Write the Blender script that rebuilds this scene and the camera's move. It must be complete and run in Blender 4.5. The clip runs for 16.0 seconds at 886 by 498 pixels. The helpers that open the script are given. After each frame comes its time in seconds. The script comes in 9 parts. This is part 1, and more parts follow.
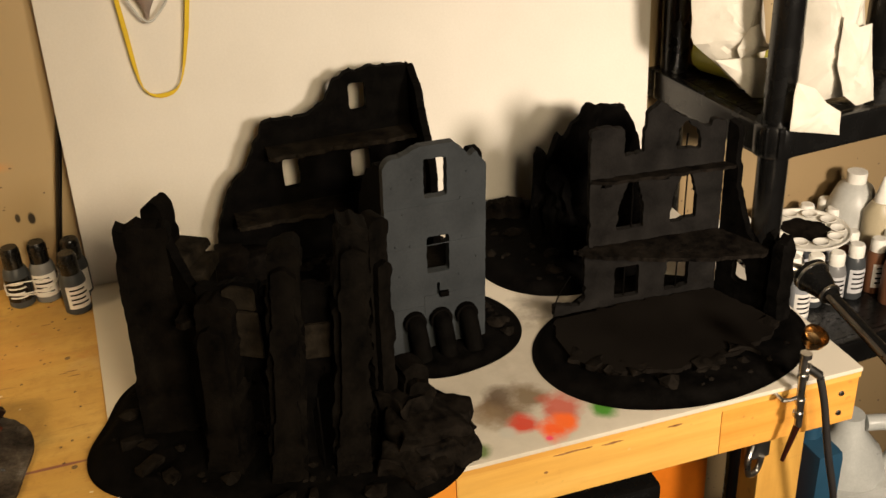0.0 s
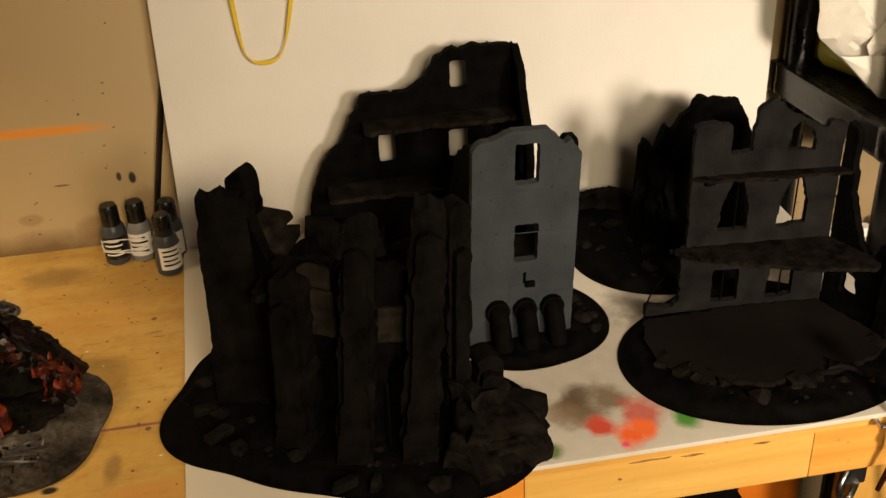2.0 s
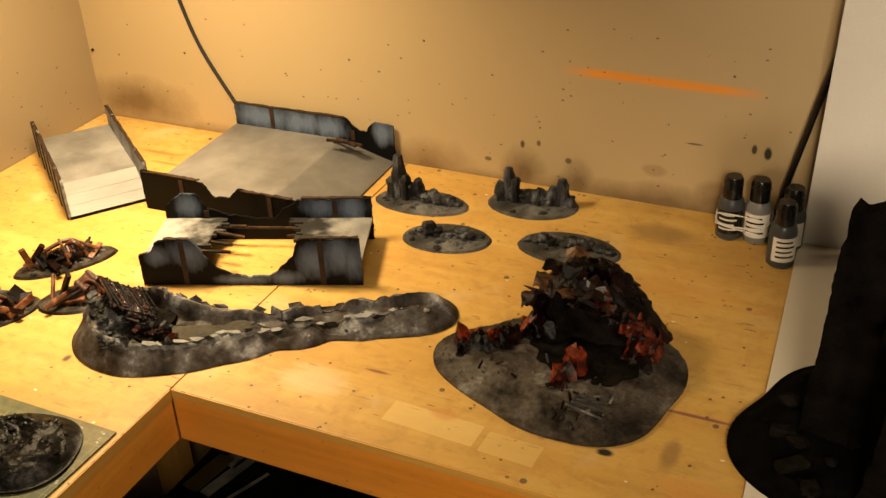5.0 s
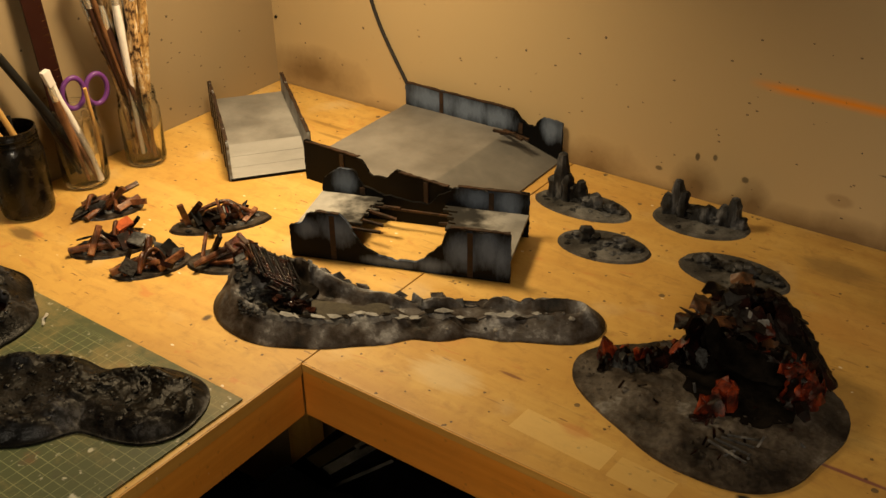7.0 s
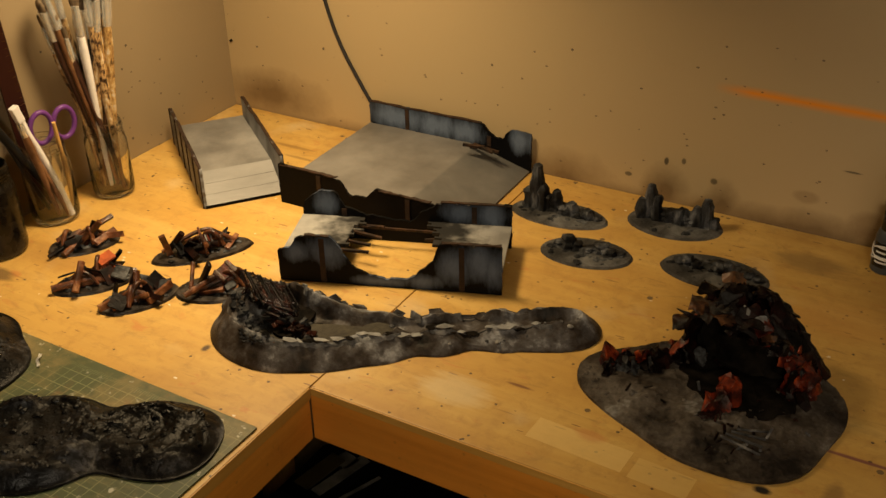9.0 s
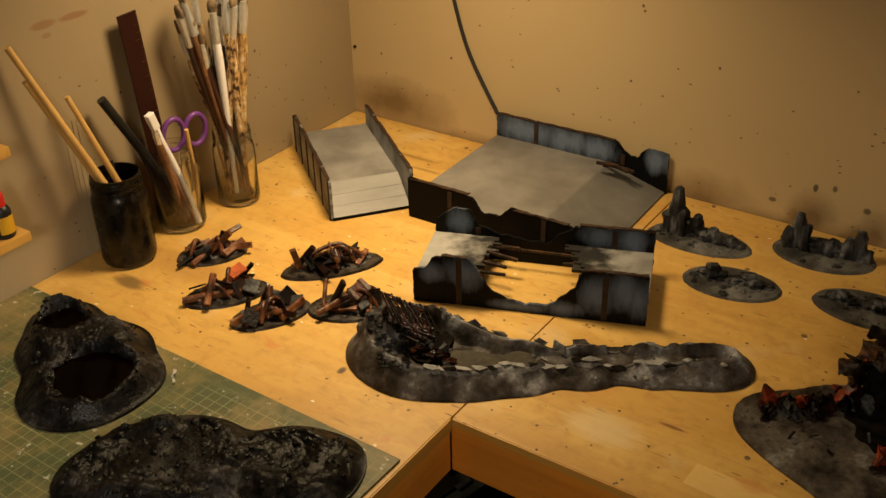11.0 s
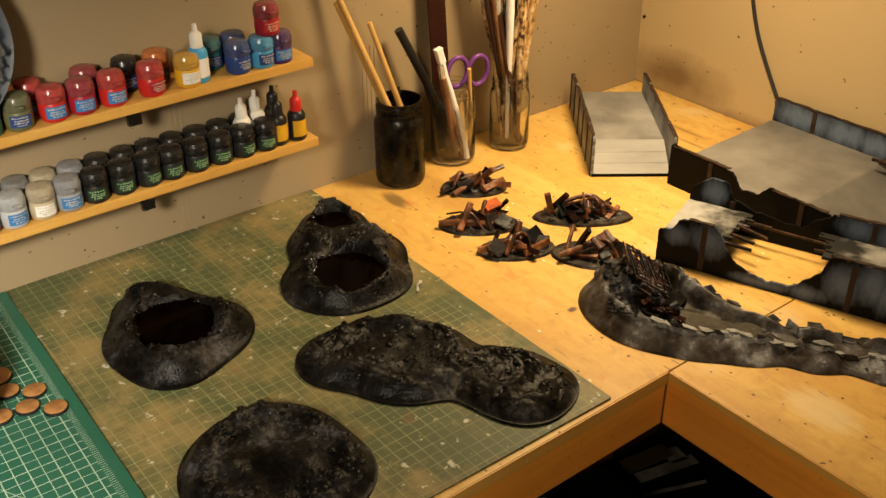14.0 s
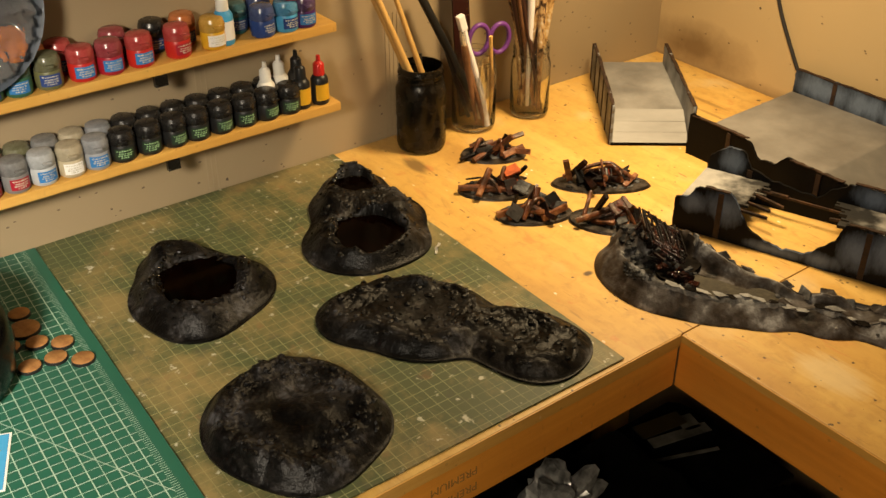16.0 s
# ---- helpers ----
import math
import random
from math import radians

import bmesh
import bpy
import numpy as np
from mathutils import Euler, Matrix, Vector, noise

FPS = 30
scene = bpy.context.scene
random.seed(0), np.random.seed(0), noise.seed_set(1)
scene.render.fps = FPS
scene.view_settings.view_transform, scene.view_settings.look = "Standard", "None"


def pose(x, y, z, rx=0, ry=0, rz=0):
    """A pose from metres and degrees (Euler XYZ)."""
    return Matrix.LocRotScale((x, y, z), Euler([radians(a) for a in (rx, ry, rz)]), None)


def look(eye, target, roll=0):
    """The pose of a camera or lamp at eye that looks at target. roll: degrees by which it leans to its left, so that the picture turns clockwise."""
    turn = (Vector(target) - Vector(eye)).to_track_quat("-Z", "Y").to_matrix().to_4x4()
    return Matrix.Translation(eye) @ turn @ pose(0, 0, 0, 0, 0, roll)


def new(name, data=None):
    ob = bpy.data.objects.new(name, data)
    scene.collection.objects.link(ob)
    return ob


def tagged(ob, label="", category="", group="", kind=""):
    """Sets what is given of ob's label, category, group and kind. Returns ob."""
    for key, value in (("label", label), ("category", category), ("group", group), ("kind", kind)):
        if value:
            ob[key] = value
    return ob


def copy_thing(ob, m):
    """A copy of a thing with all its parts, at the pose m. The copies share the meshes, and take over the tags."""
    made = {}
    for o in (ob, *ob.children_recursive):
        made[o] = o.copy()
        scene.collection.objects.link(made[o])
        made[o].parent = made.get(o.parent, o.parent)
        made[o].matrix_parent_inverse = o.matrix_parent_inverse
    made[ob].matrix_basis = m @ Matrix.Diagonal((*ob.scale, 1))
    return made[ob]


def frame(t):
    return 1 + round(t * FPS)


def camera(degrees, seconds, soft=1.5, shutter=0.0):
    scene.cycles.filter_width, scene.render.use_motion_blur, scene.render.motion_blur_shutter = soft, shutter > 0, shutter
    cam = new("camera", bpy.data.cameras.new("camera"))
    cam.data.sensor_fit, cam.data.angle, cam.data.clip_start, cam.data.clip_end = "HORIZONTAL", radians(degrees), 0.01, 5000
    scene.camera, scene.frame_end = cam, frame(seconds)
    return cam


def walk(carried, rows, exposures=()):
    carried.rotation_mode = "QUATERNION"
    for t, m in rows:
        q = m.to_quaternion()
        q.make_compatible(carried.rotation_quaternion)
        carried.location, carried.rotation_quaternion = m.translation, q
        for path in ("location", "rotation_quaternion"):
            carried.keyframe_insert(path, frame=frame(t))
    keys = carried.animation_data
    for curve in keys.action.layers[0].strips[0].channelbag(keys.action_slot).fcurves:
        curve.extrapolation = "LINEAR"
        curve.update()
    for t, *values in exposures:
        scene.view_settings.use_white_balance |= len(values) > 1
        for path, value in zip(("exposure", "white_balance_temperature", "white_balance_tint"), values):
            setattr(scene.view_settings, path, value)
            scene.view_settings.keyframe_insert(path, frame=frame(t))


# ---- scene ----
cam = camera(46.0, 16.0)

PATH = [
    (0, (1.314, -1.418, 0.73), (1.805, 0.269, -0.227), -3.2),
    (0.5, (1.324, -1.407, 0.73), (1.775, 0.286, -0.236), -2.9),
    (1, (1.33, -1.401, 0.725), (1.744, 0.29, -0.258), -2.8),
    (1.5, (1.343, -1.394, 0.723), (1.65, 0.322, -0.258), -3.1),
    (2, (1.357, -1.39, 0.723), (1.623, 0.328, -0.266), -2.7),
    (2.5, (1.357, -1.388, 0.722), (1.59, 0.33, -0.275), -2.4),
    (3, (1.362, -1.383, 0.715), (1.531, 0.347, -0.275), -2.6),
    (3.5, (1.345, -1.368, 0.714), (1.36, 0.367, -0.281), -2.1),
    (4, (1.323, -1.358, 0.715), (1.059, 0.361, -0.273), -2.3),
    (4.5, (1.294, -1.321, 0.718), (0.743, 0.31, -0.3), -2.6),
    (5, (1.279, -1.3, 0.711), (0.533, 0.25, -0.309), -2.7),
    (5.2, (1.273, -1.294, 0.71), (0.49, 0.231, -0.32), -2.4),
    (7.3, (1.265, -1.253, 0.684), (0.242, 0.129, -0.337), -1.0),
    (7.5, (1.279, -1.255, 0.697), (0.265, 0.127, -0.333), -1.7),
    (7.7, (1.28, -1.263, 0.694), (0.291, 0.145, -0.327), -1.5),
    (8, (1.278, -1.264, 0.706), (0.352, 0.186, -0.314), -1.8),
    (8.2, (1.267, -1.281, 0.703), (0.387, 0.207, -0.302), -1.0),
    (10.3, (1.088, -1.325, 0.711), (0.218, 0.162, -0.305), -1.3),
    (10.5, (1.085, -1.317, 0.713), (0.188, 0.153, -0.304), -1.2),
    (11, (1.083, -1.312, 0.712), (0.105, 0.107, -0.301), -1.2),
    (11.5, (1.097, -1.313, 0.713), (0.038, 0.038, -0.313), -1.5),
    (12, (1.112, -1.313, 0.716), (-0.011, -0.016, -0.312), -1.4),
    (12.5, (1.127, -1.316, 0.716), (-0.015, -0.029, -0.304), -0.6),
    (13, (1.137, -1.319, 0.712), (-0.032, -0.056, -0.307), -0.2),
    (13.5, (1.143, -1.334, 0.706), (-0.113, -0.16, -0.314), -0.3),
    (14, (1.151, -1.353, 0.689), (-0.192, -0.282, -0.334), -0.0),
    (14.5, (1.16, -1.362, 0.677), (-0.246, -0.383, -0.354), -0.1),
    (15, (1.173, -1.363, 0.678), (-0.214, -0.377, -0.373), -0.0),
    (15.5, (1.177, -1.368, 0.682), (-0.19, -0.365, -0.379), -0.2),
    (16, (1.175, -1.367, 0.685), (-0.176, -0.342, -0.375), 0.1),
]
walk(cam, [(t, look(eye, target, roll)) for t, eye, target, roll in PATH],
     exposures=[(0, 0.22), (2.0, 0.12), (3.0, 0.14), (3.5, 0.2), (4.0, 0.26), (4.5, 0.18), (5.0, 0.03), (7.5, -0.91), (8.2, -0.93), (10.5, -1.14), (11.5, -0.96), (12.5, -0.78), (13.5, -0.62), (14.5, -0.56), (16, -0.56)])

# ---- world and lamps ----
world = bpy.data.worlds.new("world")
scene.world = world
world.use_nodes = True
world.node_tree.nodes["Background"].inputs["Color"].default_value = (1.0, 0.8, 0.6, 1)
world.node_tree.nodes["Background"].inputs["Strength"].default_value = 0.0015


def lamp(name, kind, at, aim, power, colour, size, spread=180):
    data = bpy.data.lights.new(name, kind)
    data.energy, data.color = power, colour
    if kind == "AREA":
        data.shape, data.size, data.spread = "DISK", size, radians(spread)
    else:
        data.shadow_soft_size = size
    ob = new(name, data)
    ob.matrix_world = look(at, aim)
    return ob


lamp("desk_bulb", "AREA", (0.34, -0.36, 0.62), (0.30, -0.38, 0.0), 9.0, (1.0, 0.73, 0.395), 0.18, 137)
lamp("room_light", "AREA", (1.60, -2.05, 1.02), (1.22, -0.45, 0.0), 7.6, (1.0, 0.79, 0.52), 0.40, 100)
lamp("work_lamp", "AREA", (2.16, -2.36, 0.92), (2.25, -0.10, 0.10), 8.2, (1.0, 0.84, 0.67), 0.30, 60)
lamp("left_light", "AREA", (1.25, -1.85, 0.86), (0.20, -1.34, 0.0), 6.0, (1.0, 0.88, 0.70), 0.22, 50)
scene.view_settings.exposure = 0.0


# ---- materials ----
def ramp_of(nt, fac, stops):
    r = nt.nodes.new("ShaderNodeValToRGB")
    els = r.color_ramp.elements
    while len(els) < len(stops):
        els.new(0.5)
    for el, (p, c) in zip(els, stops):
        el.position, el.color = p, (*c, 1) if len(c) == 3 else c
    nt.links.new(fac, r.inputs["Fac"])
    return r.outputs["Color"]


def coords(nt, stretch=(1, 1, 1), space="Object"):
    tc = nt.nodes.new("ShaderNodeTexCoord")
    mp = nt.nodes.new("ShaderNodeMapping")
    mp.inputs["Scale"].default_value = stretch
    nt.links.new(tc.outputs[space], mp.inputs["Vector"])
    return mp.outputs["Vector"]


def world_coords(nt, stretch=(1, 1, 1)):
    g = nt.nodes.new("ShaderNodeNewGeometry")
    mp = nt.nodes.new("ShaderNodeMapping")
    mp.inputs["Scale"].default_value = stretch
    nt.links.new(g.outputs["Position"], mp.inputs["Vector"])
    return mp.outputs["Vector"]


def noise_of(nt, vec, scale, detail=4, rough=0.55, distort=0.0):
    n = nt.nodes.new("ShaderNodeTexNoise")
    n.inputs["Scale"].default_value = scale
    n.inputs["Detail"].default_value = detail
    n.inputs["Roughness"].default_value = rough
    n.inputs["Distortion"].default_value = distort
    nt.links.new(vec, n.inputs["Vector"])
    return n.outputs["Fac"]


def mix_of(nt, fac, a, b, mode="MIX"):
    m = nt.nodes.new("ShaderNodeMix")
    m.data_type, m.blend_type = "RGBA", mode
    for sock, v in ((m.inputs[0], fac), (m.inputs[6], a), (m.inputs[7], b)):
        if isinstance(v, (int, float)):
            sock.default_value = v
        elif isinstance(v, tuple):
            sock.default_value = (*v, 1)
        else:
            nt.links.new(v, sock)
    return m.outputs[2]


def calc(nt, op, a, b=0.0, clamp=False, c=0.0):
    m = nt.nodes.new("ShaderNodeMath")
    m.operation, m.use_clamp = op, clamp
    for sock, v in zip(m.inputs, (a, b, c)):
        if isinstance(v, (int, float)):
            sock.default_value = v
        else:
            nt.links.new(v, sock)
    return m.outputs[0]


def bump_of(nt, height, strength, distance=0.002, after=None):
    b = nt.nodes.new("ShaderNodeBump")
    b.inputs["Strength"].default_value, b.inputs["Distance"].default_value = strength, distance
    nt.links.new(height, b.inputs["Height"])
    if after:
        nt.links.new(after, b.inputs["Normal"])
    return b.outputs["Normal"]


def blank(name):
    m = bpy.data.materials.new(name)
    m.use_nodes = True
    return m, m.node_tree, m.node_tree.nodes["Principled BSDF"]


def mat(name, stops, scale=40, rough=0.6, metal=0.0, bump=0.3, fine=300, stretch=(1, 1, 1), spread=0.15, coat=0.0, space="Object", spec=0.3, grit=0.35):
    """A worn surface: colours by a broad noise, grain by a fine one."""
    m, nt, b = blank(name)
    vec = coords(nt, stretch, space)
    broad, grain = noise_of(nt, vec, scale, 5), noise_of(nt, vec, fine, 3, 0.7)
    n = len(stops)
    fac = calc(nt, "ADD", broad, calc(nt, "MULTIPLY", calc(nt, "SUBTRACT", grain, 0.5), grit))
    col = ramp_of(nt, fac, [(0.3 + 0.4 * i / max(1, n - 1), c) for i, c in enumerate(stops)]) if n > 1 else None
    if col is None:
        c = stops[0]
        col = ramp_of(nt, fac, [(0.25, tuple(v * (1 - spread) for v in c)), (0.75, tuple(min(1, v * (1 + spread)) for v in c))])
    nt.links.new(col, b.inputs["Base Color"])
    r = calc(nt, "MULTIPLY_ADD", broad, 0.25, True, rough - 0.12)
    nt.links.new(r, b.inputs["Roughness"])
    b.inputs["Metallic"].default_value = metal
    b.inputs["Coat Weight"].default_value = coat
    b.inputs["Specular IOR Level"].default_value = spec
    if bump:
        nt.links.new(bump_of(nt, grain, bump, 0.0015), b.inputs["Normal"])
    return m


def plain(name, c, rough=0.45, metal=0.0, coat=0.0):
    return mat(name, [c], 60, rough, metal, 0.08, 400, spread=0.08, coat=coat)


def spot(nt, pos, cx, cy, rx, ry, wob=None, soft=0.5):
    """A soft-edged blot at a place of the surface, 0 to 1."""
    sep = nt.nodes.new("ShaderNodeSeparateXYZ")
    nt.links.new(pos, sep.inputs[0])
    a = calc(nt, "DIVIDE", calc(nt, "SUBTRACT", sep.outputs[0], cx), rx)
    c = calc(nt, "DIVIDE", calc(nt, "SUBTRACT", sep.outputs[1], cy), ry)
    d = calc(nt, "SQRT", calc(nt, "ADD", calc(nt, "MULTIPLY", a, a), calc(nt, "MULTIPLY", c, c)))
    if wob:
        d = calc(nt, "ADD", d, calc(nt, "MULTIPLY", calc(nt, "SUBTRACT", wob, 0.5), 1.2))
    return calc(nt, "DIVIDE", calc(nt, "SUBTRACT", 1.0, d), soft, clamp=True)


def wood(name, stretch, tint=(1, 1, 1), dirt=1.0, marks=(), knots=0.0, inlays=()):
    """Old plywood or pine: long grain, dark worked-in dirt, pale bare patches, small splashes."""
    m, nt, b = blank(name)
    vec = world_coords(nt, stretch)
    pos = world_coords(nt)
    t = lambda c: tuple(x * y for x, y in zip(c, tint))
    grain = noise_of(nt, vec, 14, 6, 0.6, 0.6)
    col = ramp_of(nt, grain, [(0.24, t((0.50, 0.275, 0.056))), (0.5, t((0.62, 0.385, 0.098))), (0.74, t((0.73, 0.50, 0.155)))])
    fine = noise_of(nt, vec, 90, 4, 0.7)
    col = mix_of(nt, calc(nt, "MULTIPLY", fine, 0.42), col, t((0.31, 0.15, 0.035)))
    patch = noise_of(nt, pos, 5.5, 5, 0.6, 0.8)
    scuff = calc(nt, "MULTIPLY", calc(nt, "SUBTRACT", noise_of(nt, pos, 48, 7, 0.75, 0.4), 0.50, True), 3.2 * dirt, True)
    col = mix_of(nt, calc(nt, "MULTIPLY", scuff, 0.62), col, (0.30, 0.145, 0.032))
    scratch = calc(nt, "MULTIPLY", calc(nt, "SUBTRACT", noise_of(nt, world_coords(nt, (0.22, 2.4, 1)), 60, 2, 0.5, 0.3), 0.68, True), 12.0 * dirt, True)
    col = mix_of(nt, calc(nt, "MULTIPLY", scratch, 0.55), col, (0.16, 0.075, 0.025))
    grey = calc(nt, "MULTIPLY", calc(nt, "SUBTRACT", patch, 0.49, True), 3.6 * dirt, True)
    col = mix_of(nt, calc(nt, "MULTIPLY", grey, 0.62), col, (0.36, 0.19, 0.045))
    smear = calc(nt, "MULTIPLY", calc(nt, "SUBTRACT", noise_of(nt, world_coords(nt, (1.0, 2.2, 1.0)), 16, 6, 0.7, 1.2), 0.55, True), 6.0 * dirt, True)
    col = mix_of(nt, calc(nt, "MULTIPLY", smear, 0.32), col, (0.17, 0.095, 0.035))
    pale = calc(nt, "MULTIPLY", calc(nt, "SUBTRACT", noise_of(nt, pos, 9, 4, 0.5), 0.60, True), 3.0 * dirt, True)
    col = mix_of(nt, pale, col, (0.62, 0.50, 0.30))
    v = nt.nodes.new("ShaderNodeTexVoronoi")
    v.inputs["Scale"].default_value = 26
    nt.links.new(pos, v.inputs["Vector"])
    dots = calc(nt, "MULTIPLY", calc(nt, "LESS_THAN", v.outputs["Distance"], 0.10), calc(nt, "GREATER_THAN", noise_of(nt, pos, 17, 1), 0.55))
    col = mix_of(nt, calc(nt, "MULTIPLY", dots, 0.8 * dirt), col, (0.07, 0.05, 0.035))
    v2 = nt.nodes.new("ShaderNodeTexVoronoi")
    v2.inputs["Scale"].default_value = 24
    nt.links.new(world_coords(nt, (1.0, 1.7, 1)), v2.inputs["Vector"])
    light = calc(nt, "MULTIPLY", calc(nt, "LESS_THAN", v2.outputs["Distance"], 0.06), calc(nt, "GREATER_THAN", noise_of(nt, pos, 11, 1), 0.52))
    col = mix_of(nt, calc(nt, "MULTIPLY", light, 0.8 * dirt), col, (0.8, 0.75, 0.62))
    v3 = nt.nodes.new("ShaderNodeTexVoronoi")
    v3.inputs["Scale"].default_value = 70
    nt.links.new(pos, v3.inputs["Vector"])
    tiny = calc(nt, "MULTIPLY", calc(nt, "LESS_THAN", v3.outputs["Distance"], 0.13), calc(nt, "GREATER_THAN", noise_of(nt, pos, 24, 2), 0.53))
    col = mix_of(nt, calc(nt, "MULTIPLY", tiny, 0.85 * min(1, dirt)), col, (0.06, 0.035, 0.02))
    red = calc(nt, "MULTIPLY", calc(nt, "SUBTRACT", noise_of(nt, world_coords(nt, (1.0, 2.6, 1.0)), 19, 4, 0.6, 1.5), 0.62, True), 8.0 * dirt, True)
    col = mix_of(nt, calc(nt, "MULTIPLY", red, 0.5), col, (0.48, 0.15, 0.045))
    # short dark nicks and knife marks lying every way
    for turn, scale in ((25, 30), (-40, 24)):
        rot = nt.nodes.new("ShaderNodeMapping")
        rot.inputs["Rotation"].default_value = (0, 0, radians(turn))
        rot.inputs["Scale"].default_value = (0.55, 4.0, 1.0)
        nt.links.new(pos, rot.inputs["Vector"])
        v5 = nt.nodes.new("ShaderNodeTexVoronoi")
        v5.inputs["Scale"].default_value = scale
        nt.links.new(rot.outputs[0], v5.inputs["Vector"])
        nick = calc(nt, "MULTIPLY", calc(nt, "LESS_THAN", v5.outputs["Distance"], 0.11), calc(nt, "GREATER_THAN", noise_of(nt, pos, 13 + turn * 0.1, 2), 0.56))
        col = mix_of(nt, calc(nt, "MULTIPLY", nick, 0.7 * min(1, dirt)), col, (0.13, 0.05, 0.018))
    if knots:
        v4 = nt.nodes.new("ShaderNodeTexVoronoi")
        v4.inputs["Scale"].default_value = 4.2
        nt.links.new(world_coords(nt, tuple(0.45 if q < 0.5 else 2.4 for q in stretch)), v4.inputs["Vector"])
        eye = calc(nt, "MULTIPLY", calc(nt, "SUBTRACT", 0.17, v4.outputs["Distance"], True), 10.0, True)
        col = mix_of(nt, calc(nt, "MULTIPLY", eye, knots), col, (0.24, 0.075, 0.018))
    for cx, cy, w, h, turn, c, k in inlays:
        # a rectangular veneer patch let into the sheet
        sp = nt.nodes.new("ShaderNodeSeparateXYZ")
        nt.links.new(pos, sp.inputs[0])
        dx, dy = calc(nt, "SUBTRACT", sp.outputs[0], cx), calc(nt, "SUBTRACT", sp.outputs[1], cy)
        ca, sa = math.cos(radians(turn)), math.sin(radians(turn))
        u = calc(nt, "ABSOLUTE", calc(nt, "ADD", calc(nt, "MULTIPLY", dx, ca), calc(nt, "MULTIPLY", dy, sa)))
        q = calc(nt, "ABSOLUTE", calc(nt, "SUBTRACT", calc(nt, "MULTIPLY", dy, ca), calc(nt, "MULTIPLY", dx, sa)))
        inside = calc(nt, "MULTIPLY", calc(nt, "LESS_THAN", u, w / 2), calc(nt, "LESS_THAN", q, h / 2))
        col = mix_of(nt, calc(nt, "MULTIPLY", inside, calc(nt, "MULTIPLY_ADD", fine, 0.5, True, k)), col, c)
    for cx, cy, rx, ry, c, k in marks:
        col = mix_of(nt, calc(nt, "MULTIPLY", spot(nt, pos, cx, cy, rx, ry, fine, 0.5), k), col, c)
    nt.links.new(col, b.inputs["Base Color"])
    r = calc(nt, "MULTIPLY_ADD", patch, 0.3, True, 0.32)
    nt.links.new(r, b.inputs["Roughness"])
    nt.links.new(bump_of(nt, fine, 0.15, 0.001), b.inputs["Normal"])
    return m


